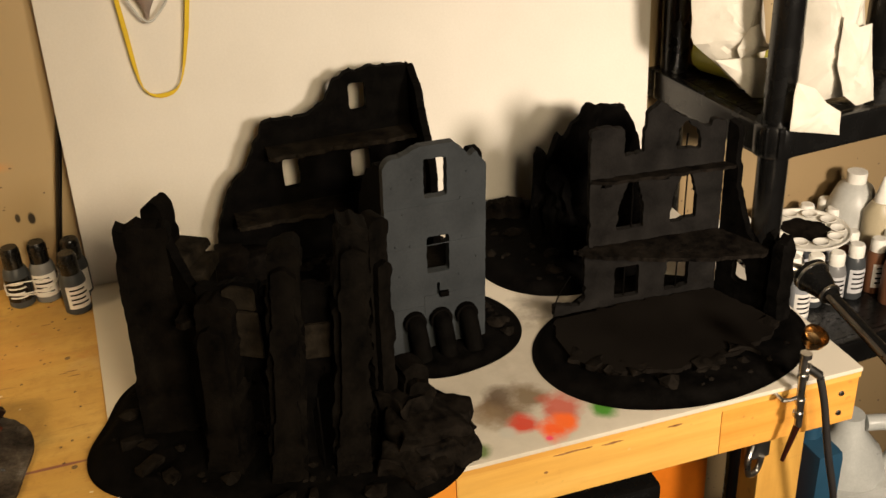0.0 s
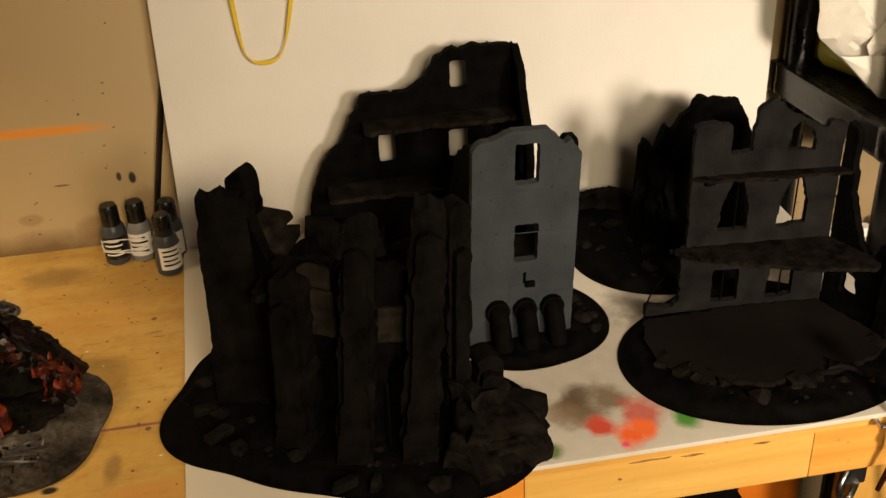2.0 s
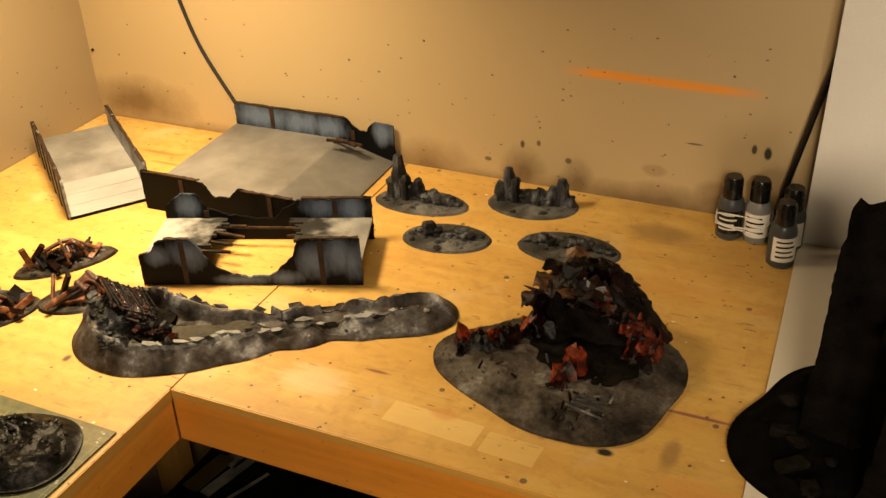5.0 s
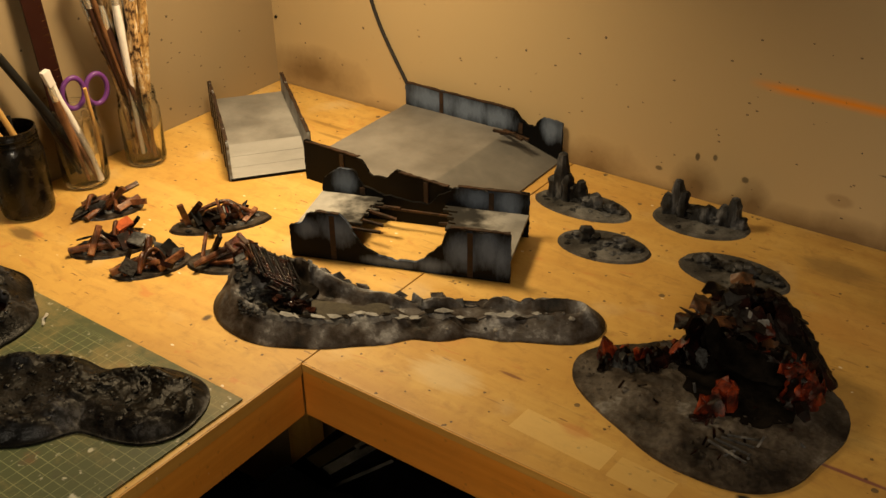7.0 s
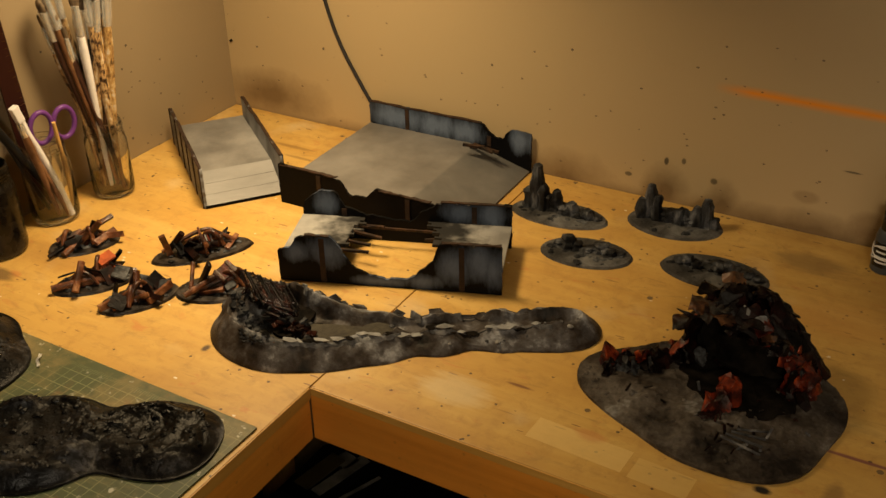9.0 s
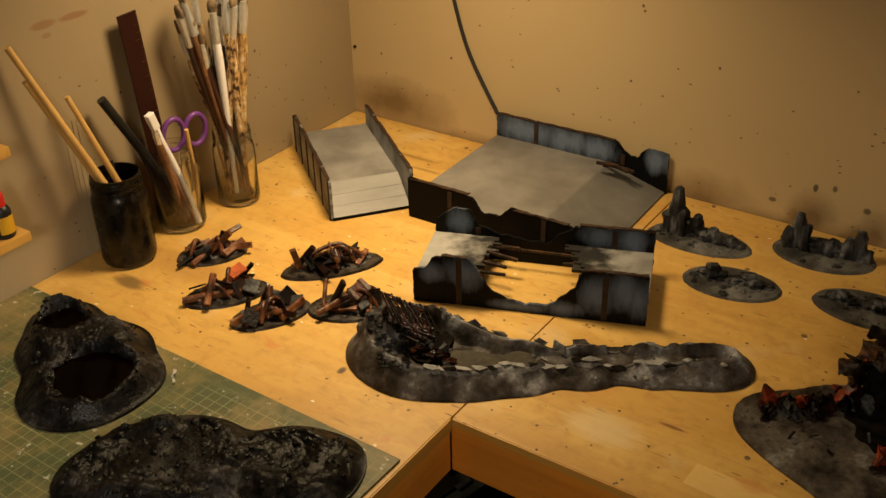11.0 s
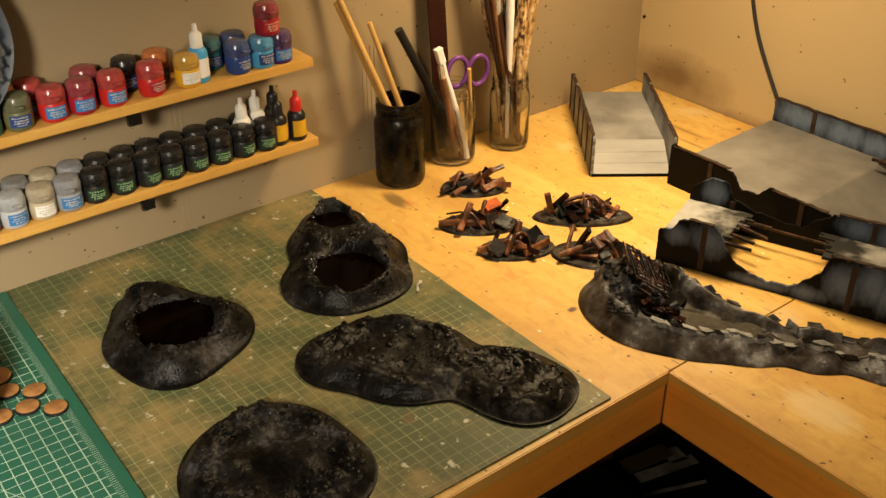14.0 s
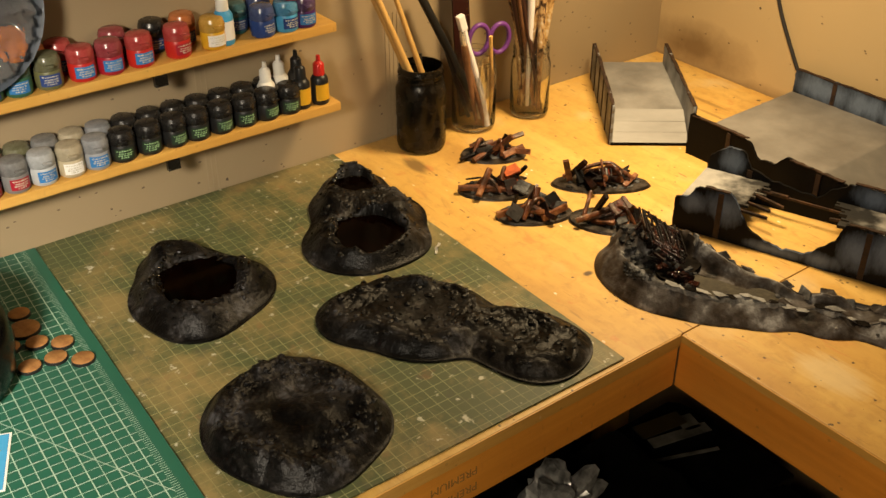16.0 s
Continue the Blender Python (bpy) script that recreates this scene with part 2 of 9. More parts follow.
def wall_paint(name, colour, streak=False, marks=()):
    """Old cream wall paint, scuffed and splashed near the bench."""
    m, nt, b = blank(name)
    pos = world_coords(nt)
    broad, mid = noise_of(nt, pos, 2.2, 4), noise_of(nt, pos, 14, 5, 0.65)
    col = mix_of(nt, calc(nt, "MULTIPLY", broad, 0.3), colour, tuple(v * 0.8 for v in colour))
    sep = nt.nodes.new("ShaderNodeSeparateXYZ")
    nt.links.new(pos, sep.inputs[0])
    if streak:
        # brown darkening in blurred clouds just above the bench, and a band along the foot
        clouds = None
        for cx, cz, rx, rz in ((0.09, 0.030, 0.14, 0.055), (0.63, 0.0, 0.09, 0.055), (0.795, 0.012, 0.04, 0.050), (0.875, 0.010, 0.035, 0.045), (0.98, 0.0, 0.22, 0.035)):
            a = calc(nt, "DIVIDE", calc(nt, "SUBTRACT", sep.outputs[0], cx), rx)
            c = calc(nt, "DIVIDE", calc(nt, "SUBTRACT", sep.outputs[2], cz), rz)
            d = calc(nt, "ADD", calc(nt, "SQRT", calc(nt, "ADD", calc(nt, "MULTIPLY", a, a), calc(nt, "MULTIPLY", c, c))), calc(nt, "MULTIPLY", calc(nt, "SUBTRACT", mid, 0.5), 0.9))
            one = calc(nt, "SUBTRACT", 1.0, d, True)
            clouds = one if clouds is None else calc(nt, "MAXIMUM", clouds, one)
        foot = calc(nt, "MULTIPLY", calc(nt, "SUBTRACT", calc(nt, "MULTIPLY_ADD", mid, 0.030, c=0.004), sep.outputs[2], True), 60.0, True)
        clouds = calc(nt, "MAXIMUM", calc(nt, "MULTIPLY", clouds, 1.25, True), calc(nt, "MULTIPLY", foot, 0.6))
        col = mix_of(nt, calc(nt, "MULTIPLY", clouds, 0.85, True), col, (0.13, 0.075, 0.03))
        # one sprayed orange line
        level = calc(nt, "MULTIPLY_ADD", sep.outputs[0], -0.012, c=0.1945)
        away = calc(nt, "ABSOLUTE", calc(nt, "SUBTRACT", sep.outputs[2], level))
        thin = calc(nt, "SUBTRACT", 1.0, calc(nt, "DIVIDE", away, calc(nt, "MULTIPLY_ADD", mid, 0.008, c=0.0055)), True)
        along = calc(nt, "MULTIPLY", calc(nt, "DIVIDE", calc(nt, "SUBTRACT", sep.outputs[0], 0.845), 0.05, True), calc(nt, "DIVIDE", calc(nt, "SUBTRACT", 1.13, sep.outputs[0]), 0.06, True))
        col = mix_of(nt, calc(nt, "MULTIPLY", calc(nt, "MULTIPLY", thin, along), 0.95), col, (0.80, 0.27, 0.002))
    # specks, denser low down
    v = nt.nodes.new("ShaderNodeTexVoronoi")
    v.inputs["Scale"].default_value = 34
    nt.links.new(pos, v.inputs["Vector"])
    low = calc(nt, "SUBTRACT", 0.545, calc(nt, "MULTIPLY", calc(nt, "SUBTRACT", 0.30, sep.outputs[2], True), 0.45))
    specks = calc(nt, "MULTIPLY", calc(nt, "LESS_THAN", v.outputs["Distance"], calc(nt, "MULTIPLY", noise_of(nt, pos, 60, 1), 0.13)), calc(nt, "GREATER_THAN", noise_of(nt, pos, 9, 3), low))
    col = mix_of(nt, calc(nt, "MULTIPLY", specks, 0.85), col, (0.05, 0.035, 0.025))
    v2 = nt.nodes.new("ShaderNodeTexVoronoi")
    v2.inputs["Scale"].default_value = 75
    nt.links.new(world_coords(nt, (0.6, 0.6, 1.0)), v2.inputs["Vector"])
    fleck = calc(nt, "MULTIPLY", calc(nt, "LESS_THAN", v2.outputs["Distance"], 0.10), calc(nt, "GREATER_THAN", noise_of(nt, pos, 15, 3), calc(nt, "ADD", low, 0.03)))
    col = mix_of(nt, calc(nt, "MULTIPLY", fleck, 0.75), col, (0.07, 0.045, 0.028))
    # drips and smudges: place along the wall, height, half sizes, colour, strength
    side = 0 if streak else 1
    for cx, cz, rx, rz, c, k in marks:
        a = calc(nt, "DIVIDE", calc(nt, "SUBTRACT", sep.outputs[side], cx), rx)
        b2 = calc(nt, "DIVIDE", calc(nt, "SUBTRACT", sep.outputs[2], cz), rz)
        d = calc(nt, "ADD", calc(nt, "SQRT", calc(nt, "ADD", calc(nt, "MULTIPLY", a, a), calc(nt, "MULTIPLY", b2, b2))), calc(nt, "MULTIPLY", calc(nt, "SUBTRACT", mid, 0.5), 1.2))
        col = mix_of(nt, calc(nt, "MULTIPLY", calc(nt, "MULTIPLY", calc(nt, "SUBTRACT", 1.0, d, True), 2.5, True), k), col, c)
    nt.links.new(col, b.inputs["Base Color"])
    b.inputs["Roughness"].default_value = 0.5
    nt.links.new(bump_of(nt, noise_of(nt, pos, 160, 3), 0.12, 0.001), b.inputs["Normal"])
    return m


def cutting_mat(name, base, line_colour, pitch, wear):
    """A self-healing mat with a printed grid, in the mat's own axes."""
    m, nt, b = blank(name)
    pos = coords(nt)
    sep = nt.nodes.new("ShaderNodeSeparateXYZ")
    nt.links.new(pos, sep.inputs[0])
    lines = None
    for k in (0, 1):
        for p, w in ((pitch, 0.00040), (pitch * 2, 0.00058 if wear < 0.3 else 0.00055)):
            f = calc(nt, "PINGPONG", calc(nt, "ADD", sep.outputs[k], 50 * pitch), p / 2)
            one = calc(nt, "LESS_THAN", f, w)
            lines = one if lines is None else calc(nt, "MAXIMUM", lines, one)
    lines = calc(nt, "MULTIPLY", lines, calc(nt, "LESS_THAN", sep.outputs[1], -0.0185))
    # ruler ticks in the border, and two slanted guide lines
    tick = calc(nt, "LESS_THAN", calc(nt, "PINGPONG", calc(nt, "ADD", sep.outputs[0], 50 * pitch), pitch / 8), 0.00030)
    tick = calc(nt, "MULTIPLY", tick, calc(nt, "MULTIPLY", calc(nt, "LESS_THAN", sep.outputs[1], -0.0120), calc(nt, "GREATER_THAN", sep.outputs[1], -0.0186)))
    lines = calc(nt, "MAXIMUM", lines, tick)
    for slope, base_y in ((0.577, -0.30), (-1.732, 0.10)):
        off = calc(nt, "ABSOLUTE", calc(nt, "SUBTRACT", sep.outputs[1], calc(nt, "MULTIPLY_ADD", sep.outputs[0], slope, c=base_y)))
        one = calc(nt, "MULTIPLY", calc(nt, "LESS_THAN", off, 0.0006 * math.hypot(1, slope)), calc(nt, "LESS_THAN", sep.outputs[1], -0.0185))
        lines = calc(nt, "MAXIMUM", lines, calc(nt, "MULTIPLY", one, 0.7))
    broad, mid = noise_of(nt, pos, 5, 5, 0.6, 0.5), noise_of(nt, pos, 30, 5, 0.7)
    col = mix_of(nt, broad, base, tuple(v * 0.72 for v in base))
    fade = calc(nt, "MULTIPLY", lines, calc(nt, "SUBTRACT", 1.0, calc(nt, "MULTIPLY", calc(nt, "SUBTRACT", broad, 0.38, True), 4.0 * wear, True)))
    col = mix_of(nt, calc(nt, "MULTIPLY", fade, 0.75 if wear < 0.3 else 0.62), col, line_colour)
    if wear > 0.3:
        tan = calc(nt, "MULTIPLY", calc(nt, "SUBTRACT", noise_of(nt, pos, 6.5, 7, 0.72, 0.15), 0.46, True), 6.0, True)
        col = mix_of(nt, calc(nt, "MULTIPLY", tan, 0.8), col, (0.25, 0.185, 0.072))
        red = calc(nt, "MULTIPLY", calc(nt, "SUBTRACT", noise_of(nt, pos, 24, 5, 0.68), 0.60, True), 6.0, True)
        col = mix_of(nt, calc(nt, "MULTIPLY", red, 0.6), col, (0.22, 0.08, 0.04))
        dark = calc(nt, "MULTIPLY", calc(nt, "SUBTRACT", mid, 0.57, True), 6.0, True)
        col = mix_of(nt, calc(nt, "MULTIPLY", dark, 0.7), col, (0.05, 0.05, 0.035))
        white = calc(nt, "MULTIPLY", calc(nt, "SUBTRACT", noise_of(nt, pos, 75, 3, 0.6), 0.64, True), 14.0, True)
        col = mix_of(nt, calc(nt, "MULTIPLY", white, 0.7), col, (0.6, 0.58, 0.48))
    nt.links.new(col, b.inputs["Base Color"])
    b.inputs["Roughness"].default_value = 0.55
    nt.links.new(bump_of(nt, mid, 0.15, 0.001), b.inputs["Normal"])
    return m


def sprayed_board(name):
    """White board, blotted with test sprays, sooty at places."""
    m, nt, b = blank(name)
    pos = world_coords(nt)
    wob = noise_of(nt, pos, 40, 4)
    broad = noise_of(nt, pos, 6, 4)
    col = mix_of(nt, broad, (0.68, 0.63, 0.54), (0.56, 0.51, 0.42))
    soil = noise_of(nt, pos, 18, 6, 0.65)
    col = mix_of(nt, calc(nt, "MULTIPLY", spot(nt, pos, 1.68, -0.50, 0.17, 0.13, soil, 0.9), 0.65), col, (0.33, 0.29, 0.235))
    for cx, cy, r, c, k in ((1.626, -0.528, 0.036, (0.11, 0.055, 0.018), 0.95), (1.640, -0.504, 0.026, (0.08, 0.045, 0.02), 0.9), (1.666, -0.518, 0.034, (0.13, 0.08, 0.03), 0.9), (1.645, -0.559, 0.022, (0.55, 0.04, 0.012), 1.0),
                            (1.697, -0.545, 0.034, (0.50, 0.05, 0.02), 0.85), (1.674, -0.581, 0.024, (0.85, 0.10, 0.0), 1.0), (1.689, -0.573, 0.019, (0.85, 0.13, 0.005), 1.0),
                            (1.737, -0.565, 0.020, (0.07, 0.25, 0.03), 1.0), (1.586, -0.584, 0.016, (0.09, 0.16, 0.03), 0.9), (1.612, -0.535, 0.03, (0.25, 0.18, 0.1), 0.6), (1.623, -0.568, 0.012, (0.5, 0.48, 0.42), 0.9),
                            (1.795, -0.586, 0.009, (0.7, 0.01, 0.03), 1.0), (1.662, -0.593, 0.005, (0.8, 0.05, 0.15), 1.0), (1.945, -0.577, 0.010, (0.7, 0.03, 0.02), 1.0), (1.715, -0.417, 0.09, (0.30, 0.26, 0.2), 0.55), (1.767, -0.341, 0.06, (0.10, 0.08, 0.06), 0.7)):
        col = mix_of(nt, calc(nt, "MULTIPLY", spot(nt, pos, cx, cy, r, r, wob, 0.6), k), col, c)
    nt.links.new(col, b.inputs["Base Color"])
    b.inputs["Roughness"].default_value = 0.35
    nt.links.new(bump_of(nt, wob, 0.05, 0.001), b.inputs["Normal"])
    return m


def scorched(name, deep, lit, glows=(), scale=13, burns=()):
    """Model-kit armour plate, airbrushed blue-grey in the panel middles and black along the edges; glows are (x, height, radius, radius)."""
    m, nt, b = blank(name)
    pos = coords(nt)
    broad, grain = noise_of(nt, pos, scale, 4, 0.5), noise_of(nt, pos, 220, 3)
    if glows:
        swap = nt.nodes.new("ShaderNodeSeparateXYZ")
        nt.links.new(pos, swap.inputs[0])
        flat = nt.nodes.new("ShaderNodeCombineXYZ")
        nt.links.new(swap.outputs[0], flat.inputs[0])
        nt.links.new(swap.outputs[2], flat.inputs[1])
        rough_edge = noise_of(nt, coords(nt, (1.6, 1.0, 0.55)), 42, 5, 0.65)
        f = None
        for cx, cz, rx, rz in glows:
            one = spot(nt, flat.outputs[0], cx, cz, rx, rz, rough_edge, 0.75)
            f = one if f is None else calc(nt, "MAXIMUM", f, one)
        col = mix_of(nt, f, deep, lit)
    else:
        col = ramp_of(nt, broad, [(0.36, deep), (0.62, lit)])
    col = mix_of(nt, calc(nt, "MULTIPLY", grain, 0.25), col, tuple(v * 0.5 for v in deep))
    nt.links.new(col, b.inputs["Base Color"])
    b.inputs["Roughness"].default_value = 0.55
    b.inputs["Specular IOR Level"].default_value = 0.12
    nt.links.new(bump_of(nt, grain, 0.2, 0.001), b.inputs["Normal"])
    return m


def burnt_deck(name):
    """Concrete deck with soot round the blast hole."""
    m, nt, b = blank(name)
    pos = coords(nt)
    broad, grain = noise_of(nt, pos, 14, 5, 0.6), noise_of(nt, pos, 240, 3)
    col = ramp_of(nt, broad, [(0.3, (0.13, 0.127, 0.122)), (0.7, (0.33, 0.325, 0.31))])
    col = mix_of(nt, spot(nt, pos, 0.143, 0.060, 0.118, 0.15, noise_of(nt, pos, 48, 5), 0.40), col, (0.006, 0.0055, 0.005))
    nt.links.new(col, b.inputs["Base Color"])
    b.inputs["Roughness"].default_value = 0.6
    nt.links.new(bump_of(nt, grain, 0.3, 0.001), b.inputs["Normal"])
    return m


def two_tone_deck(name, edge):
    """Cloudy concrete deck, darker on its sloping end."""
    m, nt, b = blank(name)
    pos = coords(nt)
    broad, mid, grain = noise_of(nt, pos, 9, 5, 0.6), noise_of(nt, pos, 40, 4), noise_of(nt, pos, 240, 3)
    col = ramp_of(nt, broad, [(0.32, (0.095, 0.088, 0.080)), (0.68, (0.21, 0.200, 0.188))])
    sep = nt.nodes.new("ShaderNodeSeparateXYZ")
    nt.links.new(pos, sep.inputs[0])
    k = calc(nt, "MULTIPLY", calc(nt, "SUBTRACT", sep.outputs[0], edge), 300, True)
    col = mix_of(nt, calc(nt, "MULTIPLY", k, calc(nt, "MULTIPLY_ADD", mid, 0.7, True, 0.15)), col, (0.075, 0.076, 0.074))
    nt.links.new(col, b.inputs["Base Color"])
    b.inputs["Roughness"].default_value = 0.5
    nt.links.new(bump_of(nt, grain, 0.2, 0.001), b.inputs["Normal"])
    return m


def glass_mat(name, tint, rough=0.02):
    m, nt, b = blank(name)
    b.inputs["Base Color"].default_value = (*tint, 1)
    b.inputs["Transmission Weight"].default_value = 1.0
    b.inputs["Roughness"].default_value = rough
    b.inputs["IOR"].default_value = 1.45
    return m


M = {}
INK, GRIME = (0.012, 0.010, 0.008), (0.17, 0.095, 0.04)
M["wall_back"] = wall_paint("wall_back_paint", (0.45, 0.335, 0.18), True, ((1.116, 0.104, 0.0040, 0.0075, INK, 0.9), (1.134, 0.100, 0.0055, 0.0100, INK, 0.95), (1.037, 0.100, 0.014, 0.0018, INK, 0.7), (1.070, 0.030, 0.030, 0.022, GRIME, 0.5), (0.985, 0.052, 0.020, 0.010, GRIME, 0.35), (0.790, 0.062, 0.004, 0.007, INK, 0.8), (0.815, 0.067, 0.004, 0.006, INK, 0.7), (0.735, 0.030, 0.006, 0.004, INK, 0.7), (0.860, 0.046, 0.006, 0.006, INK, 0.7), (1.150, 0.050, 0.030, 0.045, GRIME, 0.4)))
M["wall"] = wall_paint("wall_paint", (0.305, 0.232, 0.138), False, ((-0.577, 0.318, 0.020, 0.006, (0.20, 0.075, 0.03), 0.5), (-0.530, 0.317, 0.024, 0.005, (0.20, 0.075, 0.03), 0.55), (-0.575, 0.304, 0.008, 0.004, (0.20, 0.075, 0.03), 0.4), (-0.62, 0.10, 0.06, 0.05, GRIME, 0.35), (-0.47, 0.05, 0.10, 0.06, GRIME, 0.45)))
# for walls out of view, darkened to cut the light they bounce back
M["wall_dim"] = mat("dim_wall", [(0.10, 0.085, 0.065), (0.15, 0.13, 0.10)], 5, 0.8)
M["ply_x"] = wood("plywood_bench", (0.12, 1, 1), marks=((1.074, -0.525, 0.010, 0.007, (0.015, 0.012, 0.01), 1.0), (1.150, -0.438, 0.07, 0.0035, (0.16, 0.03, 0.06), 0.8), (0.74, -0.53, 0.05, 0.03, (0.66, 0.54, 0.32), 0.55),
                                                                (0.90, -0.53, 0.02, 0.012, (0.50, 0.16, 0.05), 0.4), (0.80, -0.49, 0.018, 0.003, (0.20, 0.08, 0.03), 0.9), (1.02, -0.08, 0.06, 0.03, (0.10, 0.06, 0.03), 0.45), (0.20, -0.10, 0.05, 0.006, (0.16, 0.09, 0.03), 0.5), (0.24, -0.13, 0.04, 0.005, (0.16, 0.09, 0.03), 0.5),
                                                                (1.135, -0.505, 0.012, 0.030, (0.20, 0.11, 0.04), 0.6), (1.17, -0.55, 0.05, 0.02, (0.58, 0.25, 0.06), 0.5), (1.08, -0.20, 0.09, 0.05, (0.60, 0.30, 0.07), 0.35), (0.70, -0.47, 0.03, 0.02, (0.58, 0.27, 0.07), 0.35), (0.10, -0.60, 0.03, 0.016, (0.07, 0.04, 0.02), 0.7), (0.14, -0.53, 0.07, 0.04, (0.30, 0.15, 0.04), 0.5), (0.45, -0.60, 0.006, 0.008, (0.05, 0.03, 0.02), 0.9)),
                 inlays=((0.895, -0.547, 0.105, 0.034, -3, (0.74, 0.53, 0.20), 0.30), (0.985, -0.555, 0.060, 0.032, -3, (0.68, 0.47, 0.16), 0.30)))
M["pine_x"] = wood("pine_board", (0.10, 1.3, 1.3), (1.26, 0.78, 0.36), 0.25, knots=0.8)
M["pine_pale"] = wood("pale_pine_board", (0.10, 1.3, 1.3), (1.22, 1.16, 1.05), 0.12, knots=0.7)
M["pine_end"] = wood("streaky_pine_board", (0.07, 1.3, 2.2), (1.22, 0.92, 0.62), 0.3, knots=0.5)
M["ply_edge"] = wood("plywood_edge", (0.16, 0.16, 3.0), (1.15, 1.02, 0.85), 0.25)
M["pine_y"] = wood("pine_board_side", (1.3, 0.10, 1.3), (1.34, 0.90, 0.46), 0.25, knots=0.8)
M["pine_z"] = wood("pine_post", (1.3, 1.3, 0.10), (1.05, 0.95, 0.8), 0.25)
M["shelf_wood"] = wood("shelf_pine", (1.3, 0.10, 1.3), (1.05, 0.98, 0.85), 0.2)
M["floor"] = mat("dark_floor", [(0.03, 0.025, 0.02), (0.06, 0.05, 0.04)], 6, 0.7)
# unseen ceiling, darkened so that less light bounces off it
M["ceiling"] = mat("ceiling_paint", [(0.16, 0.14, 0.11), (0.22, 0.20, 0.16)], 8, 0.8)
M["mat_old"] = cutting_mat("worn_mat", (0.070, 0.088, 0.034), (0.40, 0.40, 0.20), 0.0127, 0.65)
M["mat_new"] = cutting_mat("green_mat", (0.016, 0.110, 0.070), (0.46, 0.58, 0.47), 0.0127, 0.15)
M["board"] = sprayed_board("sprayed_board")
M["black"] = mat("black_primer", [(0.0006, 0.0005, 0.0004), (0.0036, 0.0031, 0.0027)], 45, 0.8, 0, 0.45, 260, spec=0.03)
# lighter copy of the black primer, for buttress faces that catch light
M["black_lit"] = mat("lit_black_primer", [(0.0008, 0.0007, 0.0006), (0.0065, 0.0053, 0.0042)], 28, 0.8, 0, 0.55, 220, spec=0.03)
M["floor_dark"] = mat("dark_brown_floor", [(0.0042, 0.0032, 0.0025), (0.0074, 0.0058, 0.0045)], 9, 0.75, 0, 0.25, 260, spec=0.06)
# primer lightened to brown where panels, stair slabs and ledges are lit
M["brown_lit"] = mat("brown_lit_primer", [(0.004, 0.0033, 0.0025), (0.020, 0.0160, 0.0115)], 50, 0.85, 0, 0.6, 240, spec=0.04)
M["char"] = mat("black_rubble", [(0.0010, 0.0008, 0.0007), (0.012, 0.0096, 0.0075)], 60, 0.8, 0, 0.7, 200, spec=0.04)
M["ash_wreck"] = mat("wreck_ash", [(0.007, 0.005, 0.004), (0.036, 0.028, 0.022), (0.085, 0.072, 0.060), (0.20, 0.195, 0.19)], 17, 0.6, 0, 0.7, 170, spec=0.2, grit=0.35)
# black primer lightened for the gothic ruin's lit front; its shaded flank stays black
M["gothic_face"] = mat("lit_front_primer", [(0.0040, 0.0036, 0.0034), (0.0125, 0.0115, 0.0108)], 30, 0.75, 0, 0.35, 260, spec=0.06)
M["grey"] = mat("grey_primer", [(0.019, 0.0225, 0.026), (0.034, 0.039, 0.044)], 18, 0.65, 0, 0.35, 260, spec=0.2)
M["ash"] = mat("ash_ground", [(0.012, 0.0115, 0.011), (0.052, 0.050, 0.048), (0.16, 0.160, 0.160)], 20, 0.7, 0, 0.8, 190, spec=0.15, grit=0.25)
M["mud"] = mat("dark_mud", [(0.0003, 0.0003, 0.0003), (0.0010, 0.0009, 0.00088), (0.0040, 0.0036, 0.0034), (0.0135, 0.0120, 0.0112), (0.050, 0.049, 0.052)], 19, 0.40, 0, 1.0, 150, spec=0.16, grit=0.5)
M["mud_floor"] = mat("trench_floor", [(0.022, 0.018, 0.012), (0.060, 0.052, 0.036)], 45, 0.75, 0, 0.6, 180)
M["pool"] = mat("brown_resin", [(0.0005, 0.0002, 0.0001), (0.0020, 0.0005, 0.0002)], 25, 0.10, 0, 0.05, 45, spec=0.015)
M["stone"] = mat("grey_stone", [(0.010, 0.010, 0.011), (0.055, 0.055, 0.060), (0.22, 0.215, 0.21)], 45, 0.7, 0, 0.6, 200)
M["burnt_stone"] = mat("burnt_stone", [(0.001875, 0.001875, 0.0021), (0.0165, 0.01725, 0.0195), (0.1125, 0.1162, 0.1237)], 30, 0.65, 0, 0.8, 200, spec=0.15)
M["wet"] = mat("wet_resin", [(0.001, 0.0008, 0.0006)], 30, 0.09, 0, 0.0, spec=1.0)
M["slab"] = mat("pale_slab", [(0.10, 0.10, 0.10), (0.30, 0.305, 0.31)], 50, 0.7, 0, 0.5, 220)
M["deck"] = mat("concrete_deck", [(0.110, 0.106, 0.101), (0.190, 0.184, 0.176), (0.285, 0.278, 0.266)], 11, 0.45, 0, 0.2, 240, grit=0.12)
M["plate"] = scorched("blue_plate", (0.030, 0.034, 0.040), (0.15, 0.165, 0.185), scale=13)
DEEP, LIT = (0.0018, 0.0020, 0.0026), (0.125, 0.162, 0.240)
M["plate_light"] = scorched("pale_plate", (0.10, 0.105, 0.11), (0.30, 0.31, 0.325), scale=18)
M["plate_front"] = scorched("blasted_plate_front", DEEP, LIT, ((0.024, 0.042, 0.020, 0.018), (0.064, 0.046, 0.028, 0.028), (0.226, 0.036, 0.028, 0.030), (0.256, 0.044, 0.028, 0.032), (0.275, 0.034, 0.016, 0.036), (0.130, 0.008, 0.040, 0.009), (0.185, 0.012, 0.03, 0.014)))
